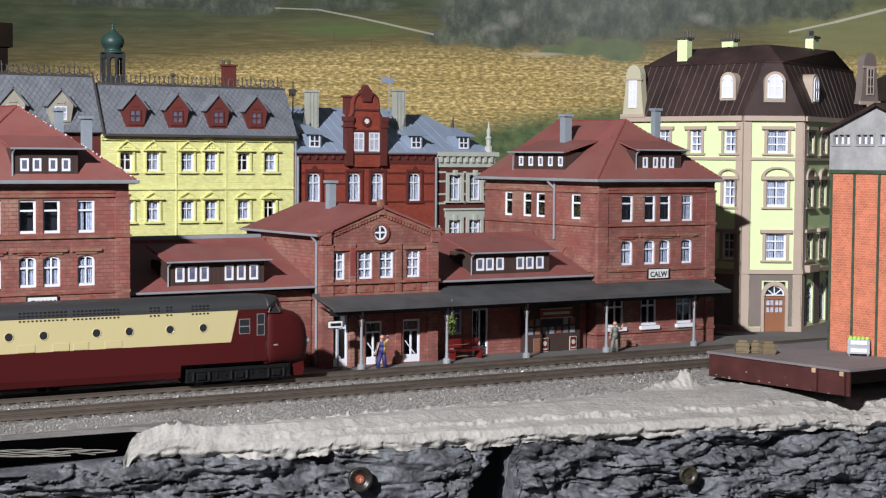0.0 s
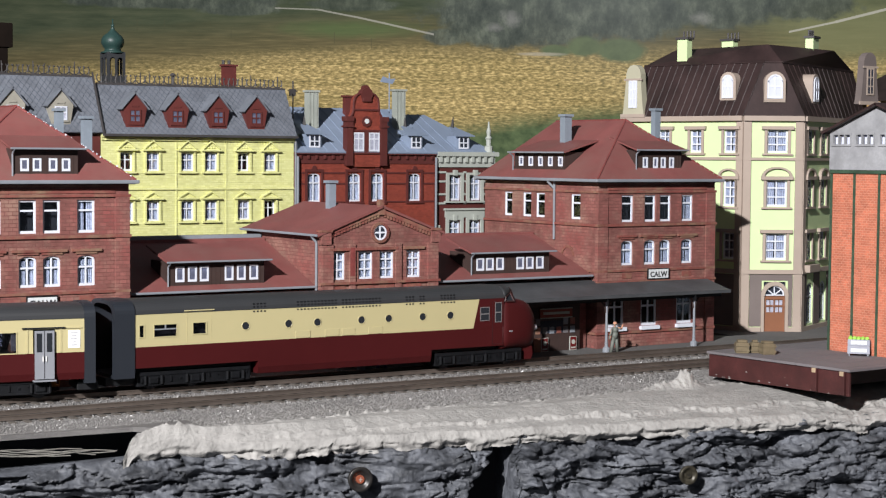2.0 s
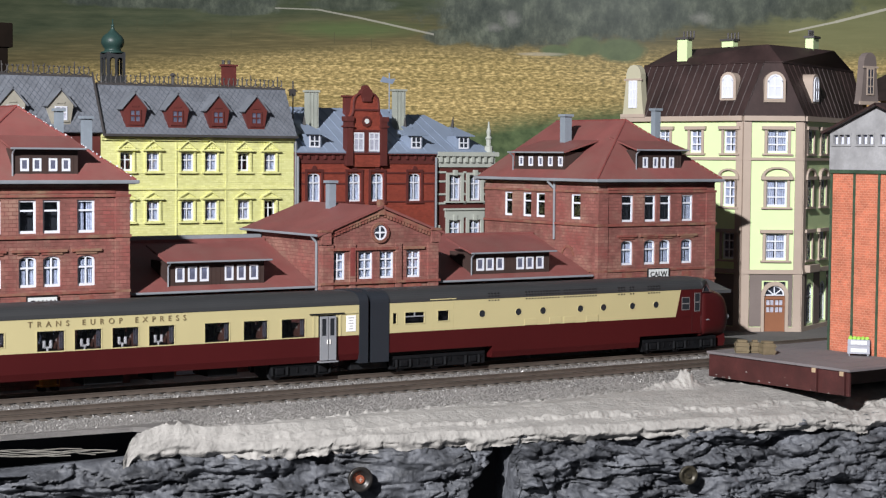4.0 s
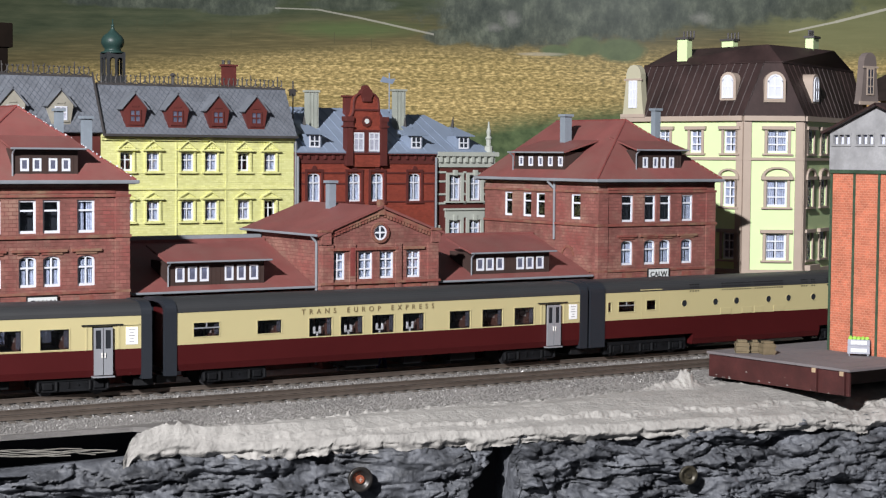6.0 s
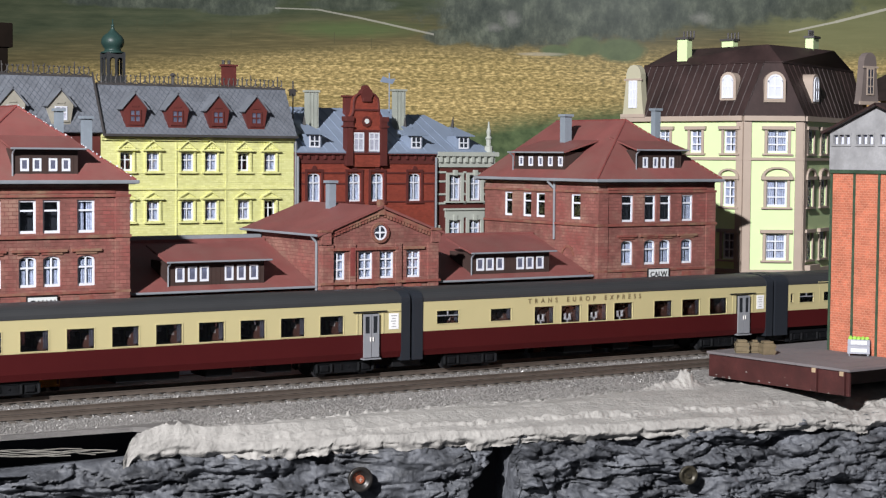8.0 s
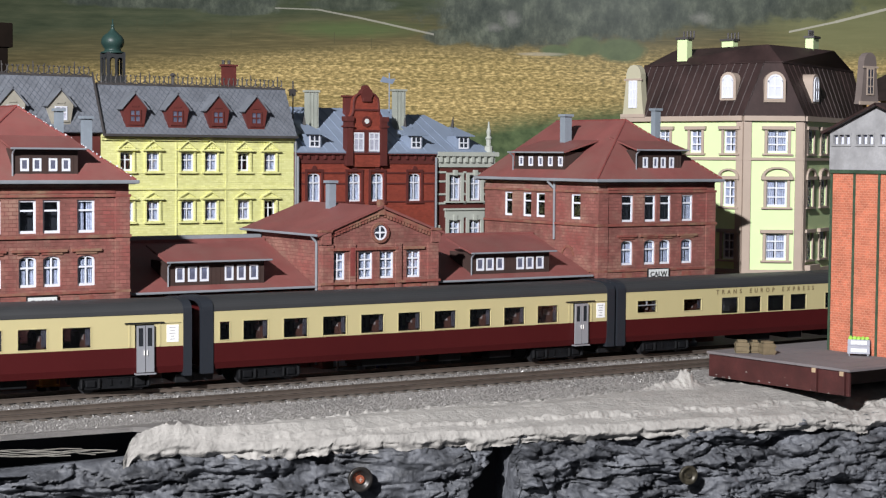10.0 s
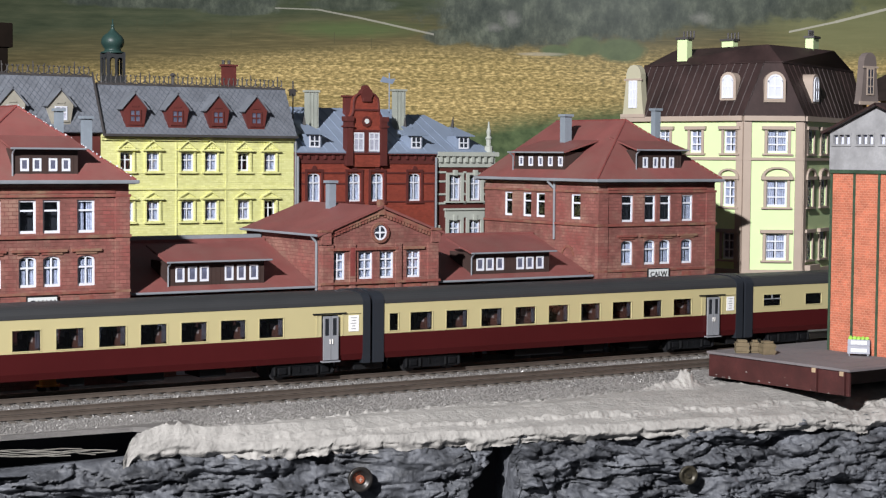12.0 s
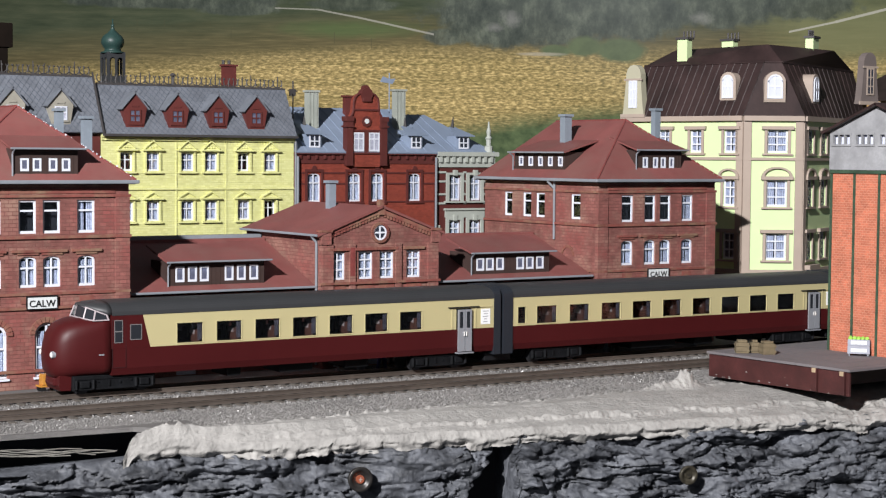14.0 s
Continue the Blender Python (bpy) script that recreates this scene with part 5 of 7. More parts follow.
    door = part("door", bm, WARM_WOOD, t, "brown panelled front door", B @ cm(0, 0.06, 0))
    part("pane", boxes((1.7, 3.0, 0.13, 0.14, 1.5, 2.6)), CURTAIN, door)
    part("door_step", boxes((1.2, 3.6, -0.7, 0.0, 0.0, 0.16)), GROUND, t, "", B)
    # mansard: lower steep slope, upper flat slope
    along = Vector((math.cos(radians(12)), math.sin(radians(12))))
    end_low, end_mid = Vector((q, -q)) + along * 13.0, Vector((2.26, -1.58)) + along * 15.2
    out = [(-0.2, 10.2), (-0.2, -0.1), (q - 0.1, -q - 0.2), (end_low.x, end_low.y - 0.2), (end_low.x, 11.5)]
    mid = [(1.39, 9.72), (1.39, -0.7), (2.26, -1.58), (end_mid.x, end_mid.y), (end_mid.x, 10.5)]
    top = [(4.19, 9.0), (2.36, -0.2), (2.45, -0.32), (11.4, -0.2), (11.4, 9.0)]
    bm = bmesh.new()
    z = (15.35, 19.12, 20.4)
    vs = [(x, y, zz) for ring, zz in zip((out, mid, top), z) for x, y in ring]
    faces = [(4, 3, 2, 1, 0), (10, 11, 12, 13, 14)]
    for k in (0, 5):
        for i in range(5):
            j = (i + 1) % 5
            faces.append((k + i, k + j, k + 5 + j, k + 5 + i))
    solid(bm, vs, faces)
    bmesh.ops.recalc_face_normals(bm, faces=bm.faces)
    roof = part("mansard_roof", bm, MANSARD, t, "dark brown standing seam mansard roof")
    for i, n in ((0, 17), (1, 1), (2, 15)):
        for k in range(n + 1):
            f = k / n
            a = Vector((*out[i], z[0])).lerp(Vector((*out[i + 1], z[0])), f)
            b = Vector((*mid[i], z[1])).lerp(Vector((*mid[i + 1], z[1])), f)
            bm = bmesh.new()
            rod(bm, a, b, 0.032, n=4)
            part("standing_seam", bm, MANSARD, roof)
    for i in (0, 1, 2):
        a, b = Vector((*mid[i], z[1])), Vector((*mid[i + 1], z[1]))
        bm = bmesh.new()
        rod(bm, a, b, 0.09, n=6)
        part("roof_bead", bm, MANSARD, roof)
    # arched dormers
    for m, u, v, w, h, face in ((A, LA - 2.2, 16.35, 1.3, 2.05, TAUPE), (B, 1.36, 16.3, 1.5, 2.1, TAUPE), (C, 2.4, 16.2, 1.4, 2.2, TAUPE)):
        d0 = -0.15 if m is B else 0.3
        mid_u, r = u + w / 2, w / 2
        arc = [(mid_u + r * math.cos(a), v + h - r + r * math.sin(a)) for a in [math.pi * i / 12 for i in range(13)]]
        bm = bmesh.new()
        prism(bm, [(u, v)] + arc[::-1] + [(u + w, v)], "y", d0, d0 + 2.4)
        dm = part("arched_dormer", bm, face, t, "", m)
        w2, r2 = min(1.25, w * 0.72) if face is TAUPE else 1.5, 0
        u2 = mid_u - w2 / 2
        h2 = h * 0.8 if face is TAUPE else 1.75
        fm, pm, back, cur = window_meshes(w2, h2, (0.5,), (0.5,), 0.12, w2 / 2)
        part("window", fm, None, dm, "arched white dormer window", cm(u2, d0 - 0.12, v + 0.25))
        arc2 = [(mid_u + (w2 / 2 + 0.2) * math.cos(a), v + 0.25 + h2 - w2 / 2 + (w2 / 2 + 0.2) * math.sin(a)) for a in [math.pi * i / 12 for i in range(13)]]
        bm = bmesh.new()
        prism(bm, [(u2 - 0.2, v + 0.1)] + arc2[::-1] + [(u2 + w2 + 0.2, v + 0.1)], "y", d0 - 0.05, d0 + 0.05)
        part("dormer_surround", bm, TAUPE, dm)
        arc3 = [(mid_u + (w2 / 2 - 0.05) * math.cos(a), v + 0.25 + h2 - w2 / 2 + (w2 / 2 - 0.05) * math.sin(a)) for a in [math.pi * i / 12 for i in range(13)]]
        bm = bmesh.new()
        prism(bm, [(u2 + 0.05, v + 0.25)] + arc3[::-1] + [(u2 + w2 - 0.05, v + 0.25)], "y", d0 - 0.08, d0 - 0.06)
        part("pane", bm, BRIGHT_CURTAIN, dm)
    # curved end gables
    for m, u in ((A, 0.0), (cm(q, -q, 1.1) @ cm(11.0 * along.x - 2.0, 11.0 * along.y - 1.3, 0, 0, 0, -12), 0.0)):
        half = [(1.0, 15.35), (0.88, 16.0), (0.74, 17.4), (0.68, 18.0), (0.66, 18.5), (0.54, 18.85), (0.3, 19.08), (0.0, 19.16)]
        c = u + 1.1
        bm = bmesh.new()
        prism(bm, [(c + a, b) for a, b in half] + [(c - a, b) for a, b in reversed(half[:-1])], "y", -0.25, 0.35)
        # right gable: its shaded side is put into darker stone, frame and pane colours
        g = part("curved_gable", bm, TAUPE_PALE if m is A else TAUPE_DARK, t, "", m)
        pieces("gable_band", [(c - 1.1, c + 1.1, -0.35, -0.2, 15.3, 15.55), (c - 0.8, c + 0.8, -0.32, -0.25, 18.0, 18.15)], TAUPE, g)
        fm, pm, back, cur = window_meshes(0.75, 2.0, (0.5,), (0.33, 0.66), 0.1, 0, None if m is A else TAUPE)
        wi = part("window", fm, None, g, "", cm(c - 0.37, -0.33, 16.0))
        part("pane", boxes((0.05, 0.7, 0.03, 0.06, 0.05, 1.95)), BRIGHT_CURTAIN if m is A else DARK_PANE, wi)
    # chimneys with pots
    for m, u, y, z0, z1, w in ((A, LA - 7.1, 1.6, 19.3, 21.0, 1.2), (A, LA - 5.6, 5.0, 20.0, 21.0, 1.4), (C, 5.6, 1.5, 17.9, 21.2, 1.6)):
        u, w = u + w * 0.14, w * 0.72
        c = part("chimney", boxes((u, u + w, y, y + 0.6, z0, z1)), LIME, t, "lime chimney with dark cap", m)
        part("chimney_cap", boxes((u - 0.12, u + w + 0.12, y - 0.1, y + 0.7, z1 - 0.02, z1 + 0.14)), IRON, c)
        for k in range(4):
            bm = bmesh.new()
            rod(bm, (u + 0.25 + k * 0.3, y + 0.45, z1 + 0.1), (u + 0.25 + k * 0.3, y + 0.45, z1 + 0.6), 0.07)
            part("chimney_pot", bm, IRON, c)
    # balcony door bay on the street side
    part("bay_pediment", boxes((0.5, 2.6, -0.5, 0.0, 4.4, 4.9)), TAUPE, t, "", C)


# real dark ground-floor panels, and the painted shade of the right end gable
TAUPE_DARK = paint("dark_taupe_panel_and_shaded_gable", (0.16, 0.13, 0.12), 0.7, stain=0.15)
TAUPE_PALE = paint("pale_taupe_stone", (0.40, 0.38, 0.28), 0.6, stain=0.1)
WARM_WOOD = paint("brown_door_wood", (0.22, 0.09, 0.045), 0.5, stain=0.15)
BRIGHT_CURTAIN = paint("white_net_curtain", (0.55, 0.57, 0.68), 0.7, stain=0.08)
corner_house()

# a tan gable and a dark post at the layout's rear
t = thing("tan_rear_house", "tan rendered house behind the mansard", "house", cm(107, 96, ST))
part("wall", boxes((0, 12, 0, 8, 0, 17.3)), paint("tan_render", (0.36, 0.22, 0.09), 0.7), t)
bm = bmesh.new()
slab(bm, (-0.6, -0.6, 16.6), (12, -0.6, 21.5), (12, 9, 21.5), (-0.6, 9, 16.6), 0.3)
part("roof", bm, MANSARD, t)
single("backdrop_post", boxes((43.0, 47.3, 137, 139, -0.6, 22.4, 0.1), (42.8, 47.65, 136.8, 139.2, 20.6, 22.6, 0.1)), paint("dark_brown_post", (0.012, 0.008, 0.006), 0.9, spec=0.1), "dark brown post before the backdrop", "post")


# ---- warehouse on its loading dock ----
def warehouse():
    t = thing("brick_warehouse", "orange brick warehouse with dark green timber frame", "warehouse", cm(72.7, 58, 1.1))
    D = 12.4
    side = cm(0, D, 0, 0, 0, -90)
    part("wall", boxes((0, D, 0.03, 0.4, 0, 10.2)), SILO_BRICK, t, "orange brick infill", side)
    part("rear_wall", boxes((0.06, 9, D - 0.4, D, 0, 10.2)), SILO_BRICK, t)
    for u in (0.0, 1.75, 3.6, 5.5, 7.4, D - 0.14):
        part("post", boxes((u, u + 0.16, -0.02, 0.03, 0, 10.2)), GREEN_BEAM, t, "", side)
    pieces("beam", [(0, D, -0.08, 0.06, 10.2, 10.4)], GREEN_BEAM, t, "", side)
    bm = bmesh.new()
    holes = [(u, u + 1.35, 11.85, 12.38) for u in (0.25, 2.0, 3.75)]
    wall_mesh(bm, 0, 7.5, 10.4, 12.55, 0.2, holes)
    prism(bm, [(0, 12.55), (7.5, 12.55), (3.7, 13.95)], "y", 0, 0.2)
    part("attic_wall", bm, GREY_BOARD, t, "weathered grey attic boards", side @ cm(0, -0.12, 0))
    for u, u1, v, v1 in holes:
        bm = bmesh.new()
        for k in range(4):
            x = u + k * 0.45
            box(bm, x - 0.04, x + 0.05, -0.16, 0.0, v, v1)
        box(bm, u - 0.05, u1 + 0.05, -0.16, 0.0, v1, v1 + 0.1)
        box(bm, u - 0.05, u1 + 0.05, -0.18, 0.0, v - 0.12, v)
        w = part("window", bm, GREY_BOARD, t, "", side)
        part("pane", boxes((u, u1, 0.1, 0.12, v, v1)), BRIGHT_CURTAIN, w)
    part("attic_lining", boxes((0.1, 7.4, 0.5, 0.55, 10.4, 12.5)), DARK, t, "", side)
    for s, a in ((-1, -0.35), (1, 7.9)):
        bm = bmesh.new()
        slab(bm, (3.7, -0.5, 14.15), (a, -0.5, 12.55), (a, 9, 12.55), (3.7, 9, 14.15), 0.14)
        part("roof", bm, MANSARD, t, "", side)
    return t


warehouse()
t = thing("loading_dock", "dark red wooden loading dock with grey deck", "loading dock", cm(66.87, 63.07, 0, 0, 0, 3.45))
Y0, Y1 = 0.0, 10.4
for i in range(14):
    y = Y0 + i * (Y1 - Y0) / 14
    part("deck_board", boxes((-0.05, 22, y + 0.01, y + (Y1 - Y0) / 14 - 0.005, 0.97, 1.1 + 0.006 * (i % 2))), DOCK_TOP, t)
part("skirt_board", boxes((0.05, 0.2, Y0 + 0.1, Y1 - 0.1, -0.34, 0.95, 0.03)), DOCK_RED, t)
random.seed(17)
bm = bmesh.new()
for i in range(16):
    y = Y0 + 0.3 + random.random() ** 0.7 * (Y1 - 0.7)
    bmesh.ops.create_icosphere(bm, subdivisions=1, radius=random.uniform(0.02, 0.06), matrix=Matrix.Translation((0.05, y, random.choice((-0.3, -0.28, -0.2, 0.2)))) @ Matrix.Diagonal((0.3, 1.6, 0.6, 1)))
tagged(part("plaster_splashes", bm, PLASTER, t, "dried plaster splashes on the boards"), kind="stuff")
part("inner_beam", boxes((0.22, 22, Y0 + 3.0, Y0 + 3.3, -0.28, 0.95)), BROWN_WOOD, t)
part("far_board", boxes((0.22, 22, Y1 - 0.25, Y1 - 0.1, -0.28, 0.95)), DOCK_RED, t)
PALE_WOOD = paint("pale_bare_wood", (0.34, 0.25, 0.16), 0.7)
for y in (Y0 + 0.3, Y0 + 2.2):
    p = part("post", boxes((-0.12, 0.05, y, y + 0.4, -0.28, 0.95, 0.02)), DOCK_RED, t)
    part("post_tip", boxes((-0.13, -0.02, y + 0.06, y + 0.34, 0.72, 0.96, 0.02)), PALE_WOOD, p)

CARD = paint("kraft_cardboard", (0.155, 0.12, 0.07), 0.8, stain=0.35, coarse=200)
CRATES = ((66.75, 71.6, 0.72), (67.55, 71.2, 0.45), (67.6, 70.3, 0.72))
for k, (x, y, w) in enumerate(CRATES):
    c = thing("wooden_crate", "tan wooden crate on the loading dock", "crate", cm(x, y, 1.11, 0, 0, -35 + 7 * k), "crates on the dock")
    part("box", boxes((0, w, 0, w, 0, 0.6, 0.03)), CARD, c)
    for z in (0.12, 0.4):
        part("batten", boxes((-0.03, w + 0.03, -0.04, w + 0.04, z, z + 0.1)), CARD, c)
    part("lid", boxes((0.08, w - 0.08, 0.08, w - 0.08, 0.6, 0.74, 0.04)), CARD, c)
f = thing("produce_stand", "white produce stand with green lettuces", "market stand", cm(71.5, 67.7, 1.11, 0, 0, -48))
f.scale = (0.72, 0.72, 0.72)
STAND_GREY = paint("pale_grey_stand", (0.30, 0.31, 0.36), 0.5, stain=0.25)
part("lower_case", boxes((0, 1.7, 0, 0.9, 0.15, 0.75, 0.03)), STAND_GREY, f)
part("upper_case", boxes((0, 1.7, 0.2, 0.9, 0.75, 1.25, 0.03)), STAND_GREY, f)
for z in (0.3, 0.88):
    part("front_panel", boxes((0.25, 1.45, -0.03 if z < 0.5 else 0.17, 0.02 if z < 0.5 else 0.22, z, z + 0.28)), PAPER_WHITE, f)
for x in (0.1, 1.5):
    part("leg", boxes((x, x + 0.1, 0.05, 0.85, 0, 0.16)), GUTTER, f)
random.seed(3)
LETTUCE = paint("bright_lettuce", (0.30, 0.55, 0.08), 0.6, stain=0.3)
for i in range(9):
    bm = bmesh.new()
    bmesh.ops.create_icosphere(bm, subdivisions=2, radius=0.16)
    for v in bm.verts:
        v.co *= 1 + random.uniform(-0.18, 0.18)
    part("lettuce", bm, LETTUCE, f, "", cm(0.2 + (i % 5) * 0.32, 0.4 + (i // 5) * 0.3, 1.32))


# ---- plaster smear and rock strip along the layout's edge ----
EDGE0, EDGE1 = Vector((20.0, 75.25, 0)), Vector((90.0, 58.0, 0))
ALONG = (EDGE1 - EDGE0).normalized()
OUT = Vector((ALONG.y, -ALONG.x, 0))
RUN = (EDGE1 - EDGE0).length


def rock_piece(name, s0, s1, label, seed):
    """A cast slab with ragged strata, facing out of the layout."""
    bm = bmesh.new()
    nu, nv = int((s1 - s0) / 0.1), 72
    grid = []
    for i in range(nu + 1):
        col = []
        s = s0 + (s1 - s0) * i / nu
        top = -1.66 + 0.28 * noise.noise((s * 0.21 + seed, 0, 0)) + 0.16 * noise.noise((s * 0.9, 3, seed)) + (0.3 if s > 30 else 0) - 0.85 * max(0.0, 1 - max(0.0, s - 6) / 6)
        for j in range(nv + 1):
            f = j / nv
            z = top - f * 5.6
            warp = 0.35 * noise.noise((s * 0.3, z * 0.3, seed + 5))
            p = Vector((s * 0.22, (z + warp + s * 0.04) * 0.7, seed))
            q = Vector((s * 0.5, (z + warp) * 1.5, seed + 9))
            dep = 0.45 * noise.fractal(p, 1.0, 2.1, 4) + 0.14 * noise.fractal(q, 1.0, 2.2, 4)
            plate = 2.6 * noise.noise((s * 0.33, (z + warp) * 1.25, seed + 3)) + 0.5 * noise.noise((s * 1.4, z * 2.4, seed))
            dep += 0.3 * (math.floor(plate) + min(1.0, (plate - math.floor(plate)) * 3.5))
            for k, wd, amp in ((0.22, 0.06, 0.45), (0.5, 0.08, 0.22)):
                groove = abs(noise.noise((s * k, (z + warp) * k * 6.0, seed + 20 * k)))
                dep -= amp * max(0.0, 1 - groove / wd)
            for ks, kz, amp, tilt in ((0.32, 1.0, 0.5, 0.5), (0.85, 2.5, 0.17, 0.5)):
                c = Vector((s * ks + 0.35 * noise.noise((s, z, 40)), (z + warp) * kz + 0.3 * noise.noise((s * 1.3, z * 1.3, 44)), seed * 3.1))
                near = noise.voronoi(c)[1][0]
                away = c - near
                dep += amp * (noise.cell(near * 7.3) - 0.5) * 0.8 + amp * tilt * (away.x * noise.noise(near * 3.7) * 1.6 + away.y * (0.9 + noise.noise(near * 5.1)))
            rough_small = noise.fractal(Vector((s * 1.8, z * 3.2, seed)), 0.6, 2.1, 4)
            dep += 0.085 * rough_small
            flat = math.exp(-((s - 24.0) / 2.2) ** 2 - ((z + 3.2) / 1.3) ** 2) if seed < 5 else 0
            dep = dep * (1 - 0.75 * flat) + 0.35 * flat
            edge = min(s - s0, s1 - s) / 0.5
            if edge < 1:
                dep -= (1 - edge) ** 2 * 0.5
            dep -= 0.5 * max(0, 1 - f / 0.06)
            lean = 4.6 * f * max(0.0, (s - s1 + 7) / 7) ** 2 if seed < 5 else 0.0
            base = EDGE0 + ALONG * (s - lean) + OUT * dep
            col.append(bm.verts.new((base.x, base.y, z)))
        grid.append(col)
    for a, b in zip(grid, grid[1:]):
        for j in range(nv):
            bm.faces.new((a[j], a[j + 1], b[j + 1], b[j]))
    # close it behind
    back = [[bm.verts.new((v.co.x - OUT.x * 2.2, v.co.y - OUT.y * 2.2, v.co.z)) for v in (c[0], c[-1])] for c in (grid[0], grid[-1])]
    tops = [c[0] for c in grid]
    bm.faces.new([*tops, back[1][0], back[0][0]])
    for c, b in ((grid[0], back[0]), (grid[-1], back[1])):
        bm.faces.new([*c, b[1], b[0]])
    bmesh.ops.recalc_face_normals(bm, faces=bm.faces)
    return single(name, bm, ROCK, label, "rock", kind="structure", smooth=True)


def front_s(x):
    return (x - EDGE0.x) / ALONG.x


CRACK = front_s(48.9)
rock_piece("rock_strip_1", 0, CRACK - 0.35, "blue-grey cast rock strip along the layout edge", 1.7)
rock_piece("rock_strip_2", CRACK + 0.1, RUN, "blue-grey cast rock strip beside a crack", 8.3)

bm = bmesh.new()
nu, nw = 760, 110
grid = []
s0, s1 = front_s(30.3), front_s(88)
for i in range(nu + 1):
    s = s0 + (s1 - s0) * (i / nu)
    spill = 0.25 * noise.noise((s * 0.6, 1, 1)) + 0.22 * noise.noise((s * 1.7, 5, 1))
    front = EDGE0 + ALONG * s + OUT * 0.15
    rear_y = 72.95 - 0.017 * front.x + 0.35 * noise.noise((s * 0.8, 7, 2)) + 0.15 * noise.noise((s * 2.5, 7, 2))
    end = min(1.0, (s - s0) / 2.5)
    col = []
    for j in range(nw + 1):
        w = j / nw
        depth = (rear_y - front.y) / OUT.y
        p = front + OUT * (depth * w + 0.5 * spill * max(0.0, 1 - w / 0.12) ** 2)
        soft = 0.1 * noise.noise((p.x * 0.12, p.y * 0.5, 0)) + 0.018 * noise.noise((p.x * 0.35, p.y * 2.6 + p.x * 0.5, 4))
        grain = 0.02 * max(0.0, noise.noise((p.x * 0.5, p.y * 2.0 + p.x * 0.5, 18))) + 0.008 * noise.noise((p.x * 1.1, p.y * 4.0 + p.x, 8)) + 0.008 * noise.noise((p.x * 4.0, p.y * 9.0, 1))
        # the front band is a lower smear, torn off along a ragged step
        step_at = 0.24 + 0.09 * noise.noise((p.x * 0.33, 2, 9)) + 0.05 * noise.noise((p.x * 1.3, 2, 9)) + 0.025 * noise.noise((p.x * 4.1, 2, 9))
        torn = 0.5 + 0.5 * noise.noise((p.x * 0.45, 8, 8))
        step = min(1.0, max(0.0, (w - step_at) / 0.018))
        lip = math.exp(-((w - step_at - 0.05) / 0.035) ** 2) * max(0.0, noise.noise((p.x * 1.6, p.y * 2.0, 13)) + 0.25) * 0.2
        crumbs = max(0.0, noise.noise((p.x * 2.6, p.y * 4.5, 21))) ** 2
        ragged = max(0.0, 1 - w / 0.14) * 0.4 + max(0.0, (w - 0.84) / 0.16) * 0.8 + 0.3 * math.exp(-((w - step_at) / 0.05) ** 2)
        worn = noise.ridged_multi_fractal(Vector((p.x * 0.9, p.y * 2.4 + p.x * 0.3, 5)), 0.8, 2.2, 4, 1.0, 2.0) - 1.0
        fold = max(0.0, 1 - (s - s0) / 8.0)
        curl = noise.ridged_multi_fractal(Vector((p.x * 0.42, p.y * 1.1 - p.x * 0.25, 2)), 0.9, 2.2, 3, 1.0, 2.0) - 1.0
        mess = min(1.0, max(0.0, (p.x - 64.5) / 3.0)) * max(0.0, 1 - w / 0.5)
        z = -1.2 + 0.66 * min(1, w * 1.5) + soft + grain + (0.75 * crumbs + 0.3 * max(0.0, noise.noise((p.x * 5.5, p.y * 8.0, 27)))) * ragged + 0.13 * worn * (ragged + mess) + 0.17 * fold * curl - 0.22 * torn * (1 - step) * (1 - fold) + lip * (1 - fold)
        z -= mess * (0.2 + 0.25 * abs(noise.noise((p.x * 0.8, p.y * 3.5, 15))))
        if w < 0.06:
            z -= (0.06 - w) / 0.06 * 0.3
        if w > 0.95:
            z -= (w - 0.95) / 0.05 * 0.35
        z -= 1.3 * max(0.0, 1 - (s - s0 + 0.3 * noise.noise((p.y * 1.5, 3, 3))) / 0.9) ** 2
        z = z * end + (1 - end) * (z - 0.4) + 0.25 * math.exp(-((s - s0 - 2.2) / 1.6) ** 2)
        lump = math.exp(-((p.x - 62.9) / 0.75) ** 2 - ((p.y - 71.6) / 0.55) ** 2)
        z += lump * (0.95 + 0.35 * noise.noise((p.x * 4.5, p.y * 4.5, 3)))
        lump = math.exp(-((p.x - 61.3) / 0.8) ** 2 - ((p.y - 71.6) / 0.4) ** 2)
        z += lump * (0.3 + 0.2 * noise.noise((p.x * 4.5, p.y * 4.5, 6)))
        col.append(bm.verts.new((p.x, p.y, z)))
    skirt = []
    for k in range(1, 7):
        z = col[0].co.z - k * (0.075 + 0.07 * max(0.0, noise.noise((s * 0.7, 4, 40)) + 0.5 * noise.noise((s * 2.3, 4, 40))))
        out = 0.3 * noise.noise((s * 0.5, z * 2.2, 31)) + 0.22 * noise.noise((s * 1.3, z * 6.0, 33)) + 0.06 * noise.noise((s * 4.0, z * 9.0, 35)) - 0.05 * k
        q = col[0].co + OUT * out
        skirt.insert(0, bm.verts.new((q.x, q.y, z)))
    grid.append([*skirt, *col])
for a, b in zip(grid, grid[1:]):
    for j in range(nw + 6):
        bm.faces.new((a[j], a[j + 1], b[j + 1], b[j]))
bmesh.ops.recalc_face_normals(bm, faces=bm.faces)
single("plaster_strip", bm, PLASTER, "rough grey plaster smeared along the layout edge", "plaster", kind="structure", smooth=True)

